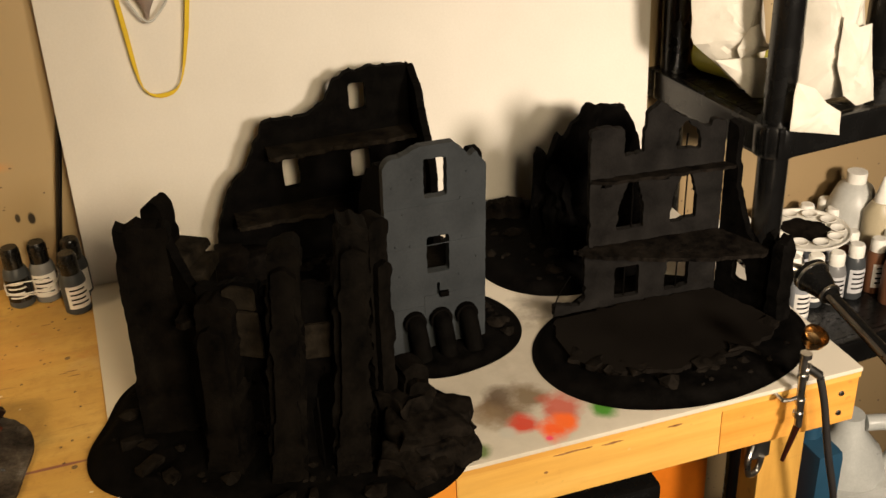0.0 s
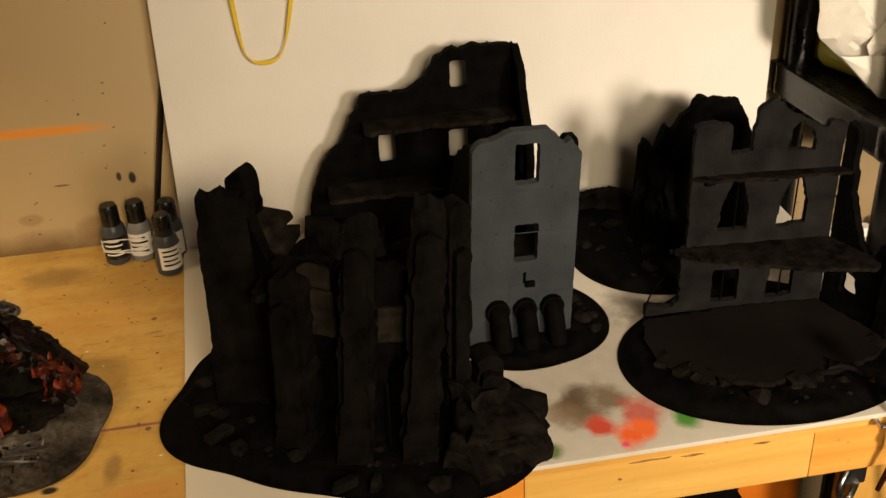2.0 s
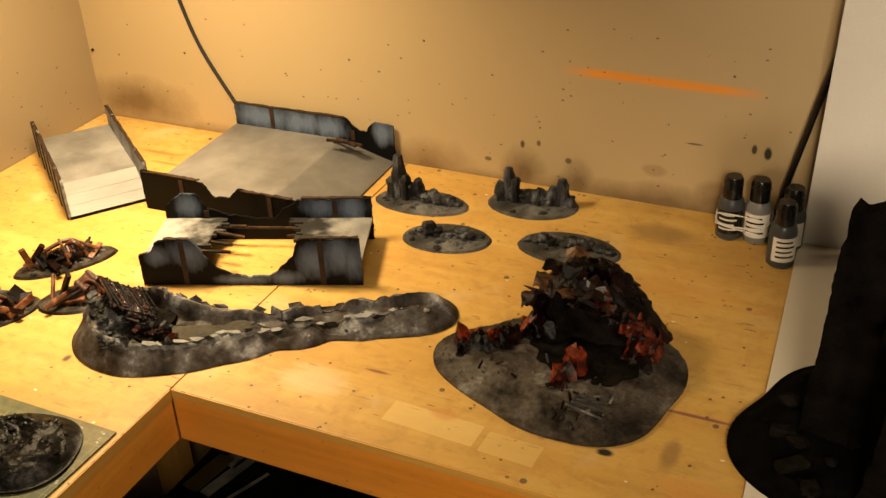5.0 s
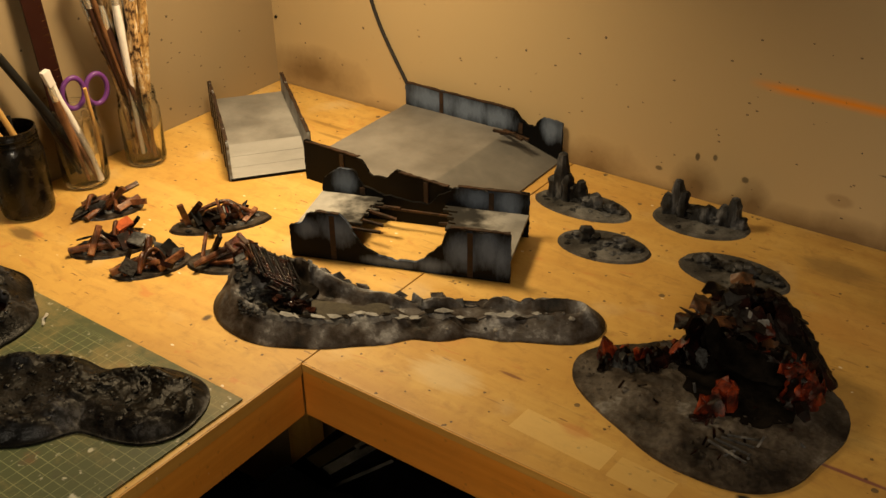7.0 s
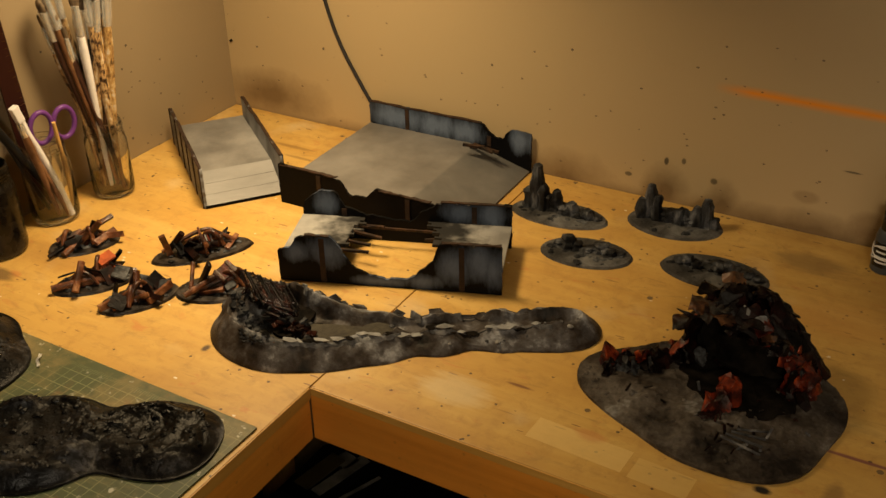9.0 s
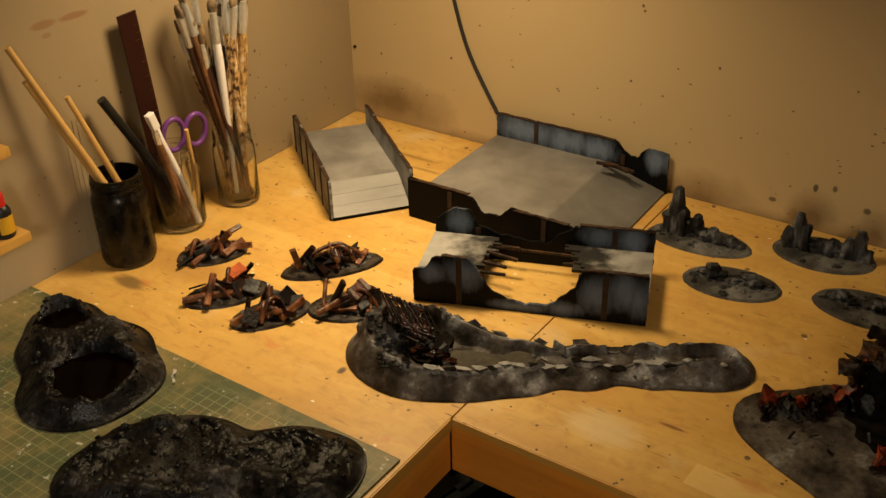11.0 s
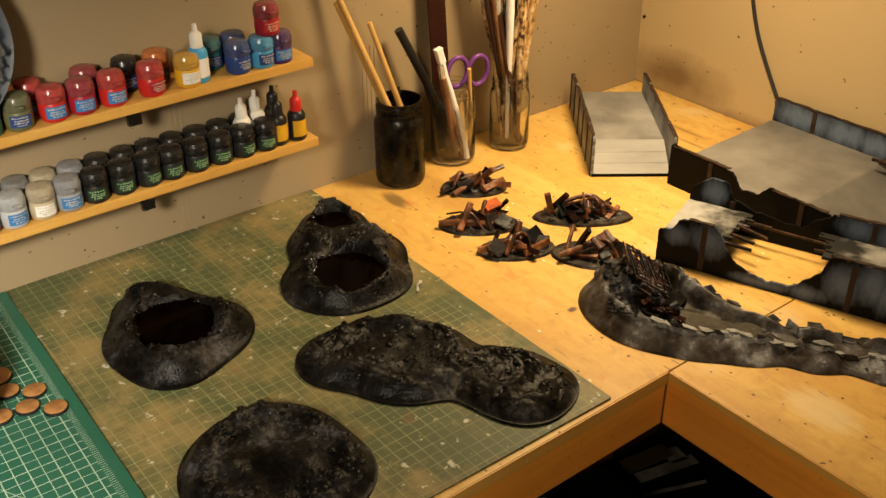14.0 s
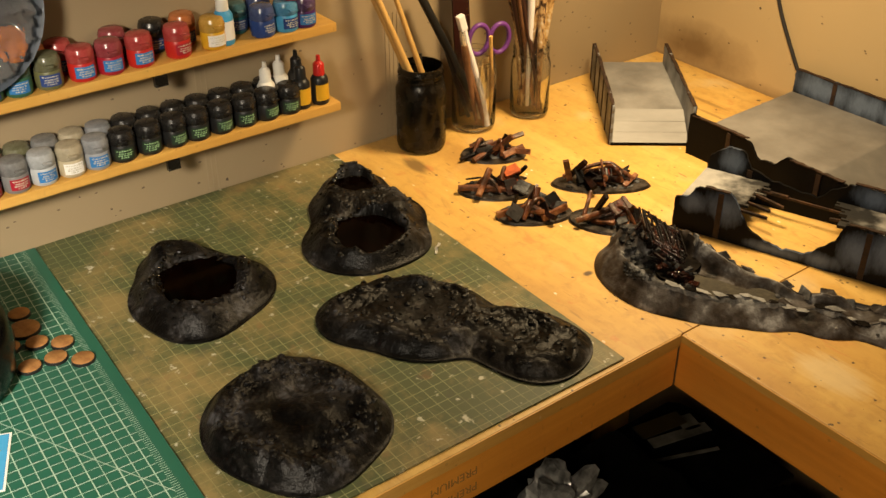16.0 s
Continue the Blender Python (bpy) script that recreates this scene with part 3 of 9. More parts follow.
M["plate_back"] = scorched("blasted_plate_back", DEEP, LIT, ((0.034, 0.052, 0.022, 0.022), (0.215, 0.050, 0.030, 0.020), (0.256, 0.048, 0.028, 0.028)))
M["plate_rear"] = scorched("bridge_plate", DEEP, LIT, ((0.050, 0.048, 0.066, 0.028), (0.120, 0.048, 0.060, 0.027), (0.172, 0.046, 0.040, 0.026), (0.268, 0.050, 0.025, 0.027)))
M["deck_end"] = two_tone_deck("two_tone_deck", 0.192)
M["deck_burnt"] = burnt_deck("burnt_deck")
M["plate_dark"] = mat("black_plate", [(0.0016, 0.0014, 0.0013), (0.006, 0.005, 0.004)], 20, 0.6, 0, 0.3, spec=0.08)
M["girder"] = mat("scorched_girder", [(0.004, 0.0025, 0.002), (0.020, 0.010, 0.006), (0.075, 0.036, 0.018)], 80, 0.5, 0, 0.5)
M["rust_strip"] = mat("rust_strip", [(0.010, 0.0055, 0.0035), (0.042, 0.020, 0.010)], 90, 0.7, 0, 0.5)
M["rust"] = mat("rust_wood", [(0.006, 0.0028, 0.0015), (0.046, 0.017, 0.0065), (0.17, 0.072, 0.027)], 70, 0.36, 0, 0.5, spec=0.45)
M["rust_red"] = mat("rust_red", [(0.004, 0.001, 0.0008), (0.030, 0.0042, 0.0018), (0.14, 0.017, 0.0035), (0.33, 0.052, 0.010)], 55, 0.4, 0, 0.6, spec=0.3)
M["wet_rust"] = mat("wet_dark_rust", [(0.003, 0.0012, 0.0009), (0.022, 0.0055, 0.0030), (0.070, 0.020, 0.009)], 60, 0.20, 0, 0.4, spec=0.7)
M["rust_dark"] = mat("burnt_hull", [(0.00105, 0.00075, 0.000675), (0.00375, 0.0015, 0.001125), (0.0225, 0.004875, 0.002625)], 40, 0.42, 0, 0.6, spec=0.15)
M["orange"] = mat("orange_paint", [(0.20, 0.035, 0.008), (0.60, 0.13, 0.03)], 60, 0.6)
M["plastic_black"] = mat("black_plastic", [(0.0045, 0.0044, 0.0043)], 30, 0.25, 0, 0.12, 500, spec=0.5)
M["gloss_black"] = mat("gloss_black", [(0.002, 0.002, 0.002)], 20, 0.22, 0, 0.0, spec=0.2)
M["white_plastic"] = mat("white_plastic", [(0.72, 0.70, 0.64)], 40, 0.4, 0, 0.05)
M["milky"] = mat("milky_plastic", [(0.45, 0.45, 0.42)], 30, 0.35, 0, 0.05)
M["paper"] = mat("white_paper", [(0.56, 0.53, 0.45), (0.64, 0.60, 0.52)], 25, 0.8, 0, 0.2)
M["steel"] = plain("steel", (0.55, 0.53, 0.5), 0.3, 1.0)
M["ferrule"] = plain("nickel_ferrule", (0.80, 0.79, 0.76), 0.22, 0.75)
M["brass"] = plain("brass", (0.34, 0.22, 0.10), 0.25, 1.0)
M["hose"] = plain("black_hose", (0.02, 0.018, 0.018), 0.6)
M["yellow"] = plain("yellow_elastic", (0.62, 0.43, 0.02), 0.6)
M["mask"] = plain("mask_fabric", (0.62, 0.52, 0.47), 0.8)
M["glass"] = glass_mat("clear_glass", (0.97, 0.97, 0.94), 0.03)
M["jar_dirt"] = mat("paint_water_jar", [(0.00072, 0.0006, 0.00048), (0.0036, 0.0027, 0.0018), (0.018, 0.0132, 0.0084)], 55, 0.26, 0, 0.06, 200, spec=0.30, grit=0.5)
M["bamboo"] = mat("bamboo", [(0.42, 0.24, 0.07), (0.58, 0.36, 0.12)], 30, 0.5, 0, 0.1, stretch=(1, 1, 0.2))
M["stained_bamboo"] = mat("stained_bamboo", [(0.010, 0.008, 0.006), (0.30, 0.17, 0.06), (0.55, 0.37, 0.15), (0.62, 0.58, 0.50)], 75, 0.5, 0, 0.2, stretch=(1, 1, 0.5))
M["handle_brown"] = mat("stained_handle", [(0.12, 0.055, 0.025), (0.26, 0.13, 0.06)], 60, 0.45)
M["bristle"] = mat("bristle", [(0.06, 0.04, 0.025), (0.20, 0.14, 0.08)], 120, 0.7)
M["maroon"] = plain("maroon_rule", (0.020, 0.0045, 0.003), 0.35)
M["purple"] = plain("purple_plastic", (0.12, 0.035, 0.19), 0.35)
M["tooth_white"] = plain("brush_white", (0.7, 0.68, 0.68), 0.3)
M["label_white"] = plain("label_white", (0.72, 0.70, 0.66), 0.5)
M["label_green"] = plain("label_green", (0.014, 0.030, 0.016), 0.5)
M["print_green"] = plain("print_green", (0.26, 0.42, 0.22), 0.5)
M["cork"] = mat("tan_base", [(0.20, 0.088, 0.026), (0.33, 0.165, 0.055)], 90, 0.7)
M["base_edge"] = plain("base_edge", (0.01, 0.01, 0.01), 0.5)
M["yellow_green"] = plain("olive_plastic", (0.26, 0.24, 0.03), 0.4)
M["blue_jug"] = plain("blue_plastic", (0.016, 0.055, 0.10), 0.4)
M["smoky"] = mat("smoky_jug", [(0.30, 0.31, 0.30), (0.44, 0.45, 0.43)], 16, 0.3, 0, 0.05, spec=0.5)
M["bag"] = mat("black_bag", [(0.0015, 0.0015, 0.0015), (0.005, 0.005, 0.005)], 20, 0.22, 0, 0.8, 40, spec=0.25)
M["scrap"] = mat("brown_scrap", [(0.03, 0.029, 0.026), (0.12, 0.112, 0.095)], 30, 0.6)
M["scrap_gold"] = mat("gold_print", [(0.014, 0.010, 0.003), (0.035, 0.024, 0.006)], 30, 0.5)
M["foil"] = mat("silver_wrap", [(0.04, 0.04, 0.04), (0.60, 0.60, 0.58)], 30, 0.22, 0.45, 0.5, 45)
M["palette_blue"] = plain("palette_blue", (0.040, 0.052, 0.072), 0.4)


# ---- building helpers ----
I4 = Matrix.Identity(4)


def shift(x, y, z):
    return Matrix.Translation((x, y, z))


def mesh_of(name, bm, material, smooth=None):
    me = bpy.data.meshes.new(name)
    bm.normal_update()
    bm.to_mesh(me)
    bm.free()
    me.materials.append(material)
    if smooth is not None:
        me.shade_smooth()
        if smooth < 179:
            me.set_sharp_from_angle(angle=radians(smooth))
    return me


def part(name, bm, material, parent, label="", smooth=None, at=I4, kind=""):
    ob = new(name, mesh_of(name, bm, material, smooth))
    ob.parent = parent
    ob.matrix_basis = at
    return tagged(ob, label, kind=kind)


def thing(name, label, category, at=I4, group=""):
    ob = new(name)
    ob.empty_display_size = 0.02
    ob.matrix_basis = at
    return tagged(ob, label, category, group)


def single(name, bm, material, label, category, at=I4, group="", smooth=None, kind=""):
    ob = new(name, mesh_of(name, bm, material, smooth))
    ob.matrix_basis = at
    return tagged(ob, label, category, group, kind)


def box(bm, size, at=I4, bevel=0.0):
    r = bmesh.ops.create_cube(bm, size=1.0, matrix=at @ Matrix.Diagonal((*size, 1)))
    if bevel:
        edges = list({e for v in r["verts"] for e in v.link_edges})
        bmesh.ops.bevel(bm, geom=edges, offset=bevel, segments=2, profile=0.7, affect="EDGES")
    return bm


def boxed(size, at=I4, bevel=0.0):
    return box(bmesh.new(), size, at, bevel)


def slab(x0, x1, y0, y1, z0, z1, bevel=0.0, bm=None):
    return box(bm or bmesh.new(), (x1 - x0, y1 - y0, z1 - z0), shift((x0 + x1) / 2, (y0 + y1) / 2, (z0 + z1) / 2), bevel)


def lathe(profile, seg=24, bm=None, at=I4):
    """A turned shape from (radius, height) pairs, closed at radius 0."""
    bm = bm or bmesh.new()
    rings = []
    for r, z in profile:
        if r < 1e-6:
            rings.append([bm.verts.new(at @ Vector((0, 0, z)))])
        else:
            rings.append([bm.verts.new(at @ Vector((r * math.cos(6.28318 * i / seg), r * math.sin(6.28318 * i / seg), z))) for i in range(seg)])
    for a, b in zip(rings, rings[1:]):
        for i in range(seg):
            j = (i + 1) % seg
            if len(a) == 1 and len(b) == 1:
                continue
            if len(a) == 1:
                bm.faces.new((a[0], b[j], b[i]))
            elif len(b) == 1:
                bm.faces.new((a[i], a[j], b[0]))
            else:
                bm.faces.new((a[i], a[j], b[j], b[i]))
    bmesh.ops.recalc_face_normals(bm, faces=bm.faces[:])
    return bm


def rod(a, b, r, bm=None, seg=10, r2=None):
    """A round bar from a to b."""
    bm = bm or bmesh.new()
    a, b = Vector(a), Vector(b)
    d = b - a
    m = Matrix.Translation(a) @ d.to_track_quat("Z", "Y").to_matrix().to_4x4()
    return lathe([(0, 0), (r, 0), (r if r2 is None else r2, d.length), (0, d.length)], seg, bm, m)


def tube(points, r, seg=8, bm=None):
    """A bent round cord through points, smoothed."""
    bm = bm or bmesh.new()
    P = [Vector(p) for p in points]
    path = []
    for i in range(len(P) - 1):
        p0, p1, p2, p3 = P[max(0, i - 1)], P[i], P[i + 1], P[min(len(P) - 1, i + 2)]
        for k in range(6):
            t = k / 6
            path.append(0.5 * (2 * p1 + (p2 - p0) * t + (2 * p0 - 5 * p1 + 4 * p2 - p3) * t * t + (3 * p1 - p0 - 3 * p2 + p3) * t ** 3))
    path.append(P[-1])
    rings = []
    for i, p in enumerate(path):
        d = (path[min(i + 1, len(path) - 1)] - path[max(i - 1, 0)]).normalized()
        q = d.to_track_quat("Z", "Y").to_matrix()
        rings.append([bm.verts.new(p + q @ Vector((r * math.cos(6.28318 * k / seg), r * math.sin(6.28318 * k / seg), 0))) for k in range(seg)])
    for a, b in zip(rings, rings[1:]):
        for k in range(seg):
            bm.faces.new((a[k], a[(k + 1) % seg], b[(k + 1) % seg], b[k]))
    bm.faces.new(rings[0][::-1])
    bm.faces.new(rings[-1])
    bmesh.ops.recalc_face_normals(bm, faces=bm.faces[:])
    return bm


def n3(x, y, z=0.0):
    return noise.noise(Vector((x, y, z)))


def rough_up(bm, amount, scale, seed=0.0, verts=None):
    for v in verts or bm.verts:
        p = v.co * scale + Vector((seed, seed * 0.7, seed * 1.3))
        v.co += Vector((noise.noise(p), noise.noise(p + Vector((9, 0, 0))), noise.noise(p + Vector((0, 9, 0))))) * amount
    return bm


def chunk(bm, at, size, seed, squash=0.6):
    """An irregular broken lump."""
    r = bmesh.ops.create_icosphere(bm, subdivisions=1, radius=size, matrix=at)
    c = at.translation
    rng = random.Random(seed)
    for v in r["verts"]:
        d = v.co - c
        v.co = c + Vector((d.x, d.y, d.z * squash)) * (0.7 + 0.6 * rng.random())
    return bm


def panel(width, height, inside, thick, step=0.004, ragged=0.0012, seed=0.0, wave=0.0):
    """A standing sheet in x and z, thickness in y, cut to a broken outline with openings: inside(x, z) says where it is whole."""
    nx, nz = max(1, round(width / step)), max(1, round(height / step))
    full = {(i, k) for i in range(nx) for k in range(nz) if inside((i + 0.5) * step, (k + 0.5) * step)}
    near = {}
    for i, k in full:
        for c in ((i, k), (i + 1, k), (i, k + 1), (i + 1, k + 1)):
            near.setdefault(c, []).append((i, k))
    place = {c: [c[0] * step, c[1] * step] for c in near}
    edge = {c for c in near if len(near[c]) < 4 and 0 < c[1]}
    for _ in range(2):
        moved = {}
        for c in edge:
            ring = [place[o] for o in ((c[0] + 1, c[1]), (c[0] - 1, c[1]), (c[0], c[1] + 1), (c[0], c[1] - 1)) if o in edge]
            if len(ring) >= 2:
                moved[c] = [0.5 * place[c][a] + 0.5 * sum(q[a] for q in ring) / len(ring) for a in (0, 1)]
        place.update(moved)
    for c in edge:
        x, z = place[c]
        place[c] = [x + ragged * n3(x * 130, z * 130, seed), z + ragged * n3(x * 130, z * 130, seed + 7)]
    bm = bmesh.new()
    f, b = {}, {}
    for c, (x, z) in place.items():
        w = wave * n3(x * 25, z * 25, seed + 3)
        f[c], b[c] = bm.verts.new((x, w, z)), bm.verts.new((x, w + thick, z))
    for i, k in full:
        q = ((i, k), (i + 1, k), (i + 1, k + 1), (i, k + 1))
        bm.faces.new([f[c] for c in q])
        bm.faces.new([b[c] for c in q[::-1]])
        for o, (p, r) in (((i, k - 1), (q[0], q[1])), ((i + 1, k), (q[1], q[2])), ((i, k + 1), (q[2], q[3])), ((i - 1, k), (q[3], q[0]))):
            if o not in full:
                bm.faces.new((f[r], f[p], b[p], b[r]))
    return bm


def crest(points, wob, seed):
    """The broken top of a wall: heights by place along it, with small teeth."""
    def top(x):
        for (x0, z0), (x1, z1) in zip(points, points[1:]):
            if x <= x1:
                z = z0 + (z1 - z0) * (x - x0) / max(1e-6, x1 - x0)
                break
        else:
            z = points[-1][1]
        return z + wob * (n3(x * 60, seed) + 0.6 * n3(x * 170, seed, 4))
    return top


def blob_field(discs, blend=0.02):
    """Depth inside a rounded footprint: discs are (x, y, radius), melted together."""
    def depth(x, y):
        s = sum(math.exp((r - math.hypot(x - cx, y - cy)) / blend) for cx, cy, r in discs)
        return blend * math.log(s)
    return depth


def ground_piece(depth, centre, height, n_ang=150, n_r=40, reach=0.5):
    """A skirted piece of ground: its edge is where depth is 0, its height by height(x, y, depth)."""
    bm = bmesh.new()
    cx, cy = centre
    rim = []
    for i in range(n_ang):
        a = 6.283185 * i / n_ang
        lo, hi = 0.0, reach
        k = 0.0
        while k < reach and depth(cx + k * math.cos(a), cy + k * math.sin(a)) > 0:
            k += 0.004
        lo, hi = max(0, k - 0.004), k
        for _ in range(8):
            m = (lo + hi) / 2
            if depth(cx + m * math.cos(a), cy + m * math.sin(a)) > 0:
                lo = m
            else:
                hi = m
        rim.append((lo, a))
    mid = bm.verts.new((cx, cy, height(cx, cy, depth(cx, cy))))
    rings = []
    for j in range(1, n_r + 1):
        f = (j / n_r) ** 0.8
        ring = []
        for r, a in rim:
            x, y = cx + r * f * math.cos(a), cy + r * f * math.sin(a)
            ring.append(bm.verts.new((x, y, height(x, y, max(0.0, depth(x, y))))))
        rings.append(ring)
    foot = [bm.verts.new((v.co.x, v.co.y, 0.0)) for v in rings[-1]]
    rings.append(foot)
    for i in range(n_ang):
        bm.faces.new((mid, rings[0][i], rings[0][(i + 1) % n_ang]))
    for a, b in zip(rings, rings[1:]):
        for i in range(n_ang):
            j = (i + 1) % n_ang
            bm.faces.new((a[i], b[i], b[j], a[j]))
    bm.faces.new(foot[::-1])
    return bm


def ease(x):
    x = min(1.0, max(0.0, x))
    return x * x * (3 - 2 * x)


def crag_wall(width, top, thick, seed, steps=46):
    """A rugged crag sheet: ragged crest, bulging and pitted faces, wider at the foot."""
    bm = bmesh.new()
    nz = 26
    front, back = [], []
    for side, grid in ((-1, front), (1, back)):
        for i in range(steps + 1):
            x = width * i / steps
            h = top(x)
            col = []
            for k in range(nz + 1):
                t = k / nz
                z = h * t
                e = min(1, 6 * min(i, steps - i) / steps + 0.15)
                y = side * thick * e * (1.15 - 0.75 * t) * (1 + 0.55 * n3(x * 38, z * 30, seed + side)) + 0.007 * n3(x * 90, z * 80, seed + 3 * side)
                col.append(bm.verts.new((x + 0.005 * n3(z * 45, seed, side * 2), y + 0.012 * n3(x * 25, z * 12, seed), z)))
            grid.append(col)
    for grid, flip in ((front, False), (back, True)):
        for i in range(steps):
            for k in range(nz):
                f = (grid[i][k], grid[i + 1][k], grid[i + 1][k + 1], grid[i][k + 1])
                bm.faces.new(f[::-1] if flip else f)
    for i in range(steps):
        bm.faces.new((front[i][nz], front[i + 1][nz], back[i + 1][nz], back[i][nz]))
    for i, flip in ((0, True), (steps, False)):
        for k in range(nz):
            f = (front[i][k], back[i][k], back[i][k + 1], front[i][k + 1])
            bm.faces.new(f[::-1] if flip else f)
    return bm


# ---- the room ----
def wall(name, x0, x1, y0, y1, z0, z1, material, label):
    return single(name, slab(x0, x1, y0, y1, z0, z1), material, label, "wall", kind="structure")


LOW, HIGH = -0.9, 1.55
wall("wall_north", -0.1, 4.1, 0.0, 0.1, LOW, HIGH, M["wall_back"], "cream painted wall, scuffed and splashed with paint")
wall("wall_west", -0.1, 0.0, -4.1, 0.0, LOW, HIGH, M["wall"], "cream painted wall behind the paint shelves")
# east and south walls stand out of view, added to close the room
wall("wall_east", 4.0, 4.1, -4.1, 0.0, LOW, HIGH, M["wall_dim"], "unseen dark wall closing the room")
wall("wall_south", -0.1, 4.1, -4.2, -4.1, LOW, HIGH, M["wall_dim"], "unseen dark wall closing the room")
single("floor", slab(-0.1, 4.1, -4.2, 0.1, LOW - 0.1, LOW), M["floor"], "dark workshop floor under the bench", "floor", kind="structure")
single("ceiling", slab(-0.1, 4.1, -4.2, 0.1, HIGH, HIGH + 0.1), M["ceiling"], "unseen dark ceiling closing the room", "ceiling", kind="structure")

# ribbed trim on the left wall, by the jars and behind the shelves
for k, y in enumerate((-0.580, -0.573, -0.566, -0.559, -0.871, -0.864, -0.857)):
    single("trim", slab(0.0, 0.0009, y, y + 0.0030, 0.0, 0.190, 0.0003), M["wall"], "thin painted rib on the cream wall", "trim", kind="structure")

# the L-shaped bench
EDGE_X, EDGE_Y, END_X = 0.6, -0.602, 2.052
bench = thing("workbench", "L-shaped plywood workbench with a pine apron, worn and paint-stained", "workbench", shift(0, 0, 0))
part("top", slab(EDGE_X + 0.0006, END_X, EDGE_Y + 0.0012, -0.001, -0.010, 0.0, 0.0012), M["ply_x"], bench, "yellowed plywood top with paint spots")
part("top", slab(0.001, EDGE_X - 0.0012, -2.4, -0.001, -0.016, 0.0, 0.0012), M["ply_x"], bench, "yellowed plywood top under the cutting mats")
part("edge_band", slab(EDGE_X + 0.0006, END_X, EDGE_Y - 0.0003, EDGE_Y + 0.0010, -0.010, -0.0006, 0.0004), M["ply_edge"], bench, "worn bare plywood edge")
part("edge_band", slab(EDGE_X - 0.0010, EDGE_X + 0.0003, -2.4, EDGE_Y - 0.001, -0.016, -0.0006, 0.0004), M["ply_edge"], bench, "worn bare plywood edge")
part("apron", slab(EDGE_X - 0.002, 1.552, EDGE_Y + 0.002, EDGE_Y + 0.040, -0.074, -0.0105, 0.002), M["pine_x"], bench, "orange pine board apron with knots")
part("apron", slab(1.5525, 1.870, EDGE_Y + 0.002, EDGE_Y + 0.040, -0.074, -0.0105, 0.002), M["pine_pale"], bench, "pale pine board apron with knots")
part("apron", slab(1.8705, END_X, EDGE_Y + 0.002, EDGE_Y + 0.040, -0.074, -0.0105, 0.002), M["pine_end"], bench, "orange streaky pine board apron")
part("apron", slab(EDGE_X - 0.040, EDGE_X - 0.0025, -2.4, EDGE_Y + 0.001, -0.074, -0.0165, 0.002), M["pine_y"], bench, "pine board apron with faint stamped words")
for x, y in ((END_X - 0.095, EDGE_Y + 0.041), (END_X - 0.095, -0.10), (0.56, -2.38), (0.03, -2.38), (0.029, -0.099)):
    part("leg", slab(x, x + 0.062, y, y + 0.04, LOW, -0.0165, 0.002), M["pine_z"], bench)
for z in (-0.030, -0.058):
    part("screw", lathe([(0, 0), (0.004, 0), (0.003, 0.0015), (0, 0.0015)], 12, None, shift(2.030, EDGE_Y + 0.0019, z) @ pose(0, 0, 0, 90)), M["steel"], bench)


def words(text, at, size, material, parent, name="lettering"):
    c = bpy.data.curves.new(name, "FONT")
    c.body, c.size, c.extrude, c.align_x = text, size, 0.0002, "CENTER"
    tmp = bpy.data.objects.new("tmp", c)
    scene.collection.objects.link(tmp)
    me = bpy.data.meshes.new_from_object(tmp.evaluated_get(bpy.context.evaluated_depsgraph_get()))
    bpy.data.objects.remove(tmp)
    me.materials.append(material)
    ob = new(name, me)
    ob.parent = parent
    ob.matrix_basis = at
    return ob


M["chip"] = mat("bared_wood_chip", [(0.16, 0.075, 0.024), (0.38, 0.21, 0.075)], 120, 0.8)
rng = random.Random(31)
for k, (x, z, w) in enumerate(((1.690, -0.014, 0.060), (1.735, -0.016, 0.030), (1.655, -0.034, 0.006), (1.530, -0.056, 0.014), (1.545, -0.060, 0.009), (1.81, -0.014, 0.022))):
    bm = bmesh.new()
    ring = []
    for i in range(11):
        a = 6.28318 * i / 11
        ring.append(bm.verts.new((x + w / 2 * math.cos(a) * rng.uniform(0.6, 1.1), EDGE_Y + 0.0018, z + 0.0011 * math.sin(a) * rng.uniform(0.4, 1.6))))
    f = bm.faces.new(ring)
    r = bmesh.ops.extrude_face_region(bm, geom=[f])
    bmesh.ops.translate(bm, vec=(0, -0.0006, 0), verts=[v for v in r["geom"] if isinstance(v, bmesh.types.BMVert)])
    bmesh.ops.recalc_face_normals(bm, faces=bm.faces[:])
    part("chip_mark", bm, M["chip"], bench, "brown chipped mark")
M["stamp"] = plain("stamp_ink", (0.30, 0.16, 0.045), 0.7)
for z in (-0.045, -0.066):
    words("PREMIUM", shift(EDGE_X - 0.0022, -0.915, z) @ pose(0, 0, 0, 90, 0, 90) @ pose(0, 0, 0, 0, 0, 180) @ shift(0, -0.012, 0), 0.014, M["stamp"], bench)

# white boards in the spraying corner
sheet_bm = slab(1.192, 2.050, -0.606, -0.048, 0.0005, 0.006, 0.001)
for v in sheet_bm.verts:
    if v.co.x < 1.5:
        v.co.x += 0.040 * (-0.048 - v.co.y)
single("spray_sheet", sheet_bm, M["board"], "white board sheet blotted with brown, red, orange and green sprays", "board")
back = single("backing_board", slab(0, 0.860, 0, 0.006, 0, 0.75, 0.001), mat("backing_white", [(0.60, 0.565, 0.50), (0.70, 0.665, 0.60)], 3, 0.5, 0, 0.1, 300, space="Object"), "tall white board leaning on the wall behind the ruins", "board",
              shift(1.194, -0.052, 0.0062) @ pose(0, 0, 0, -3.2) @ pose(0, 0, 0, 0, 1.3, 0))


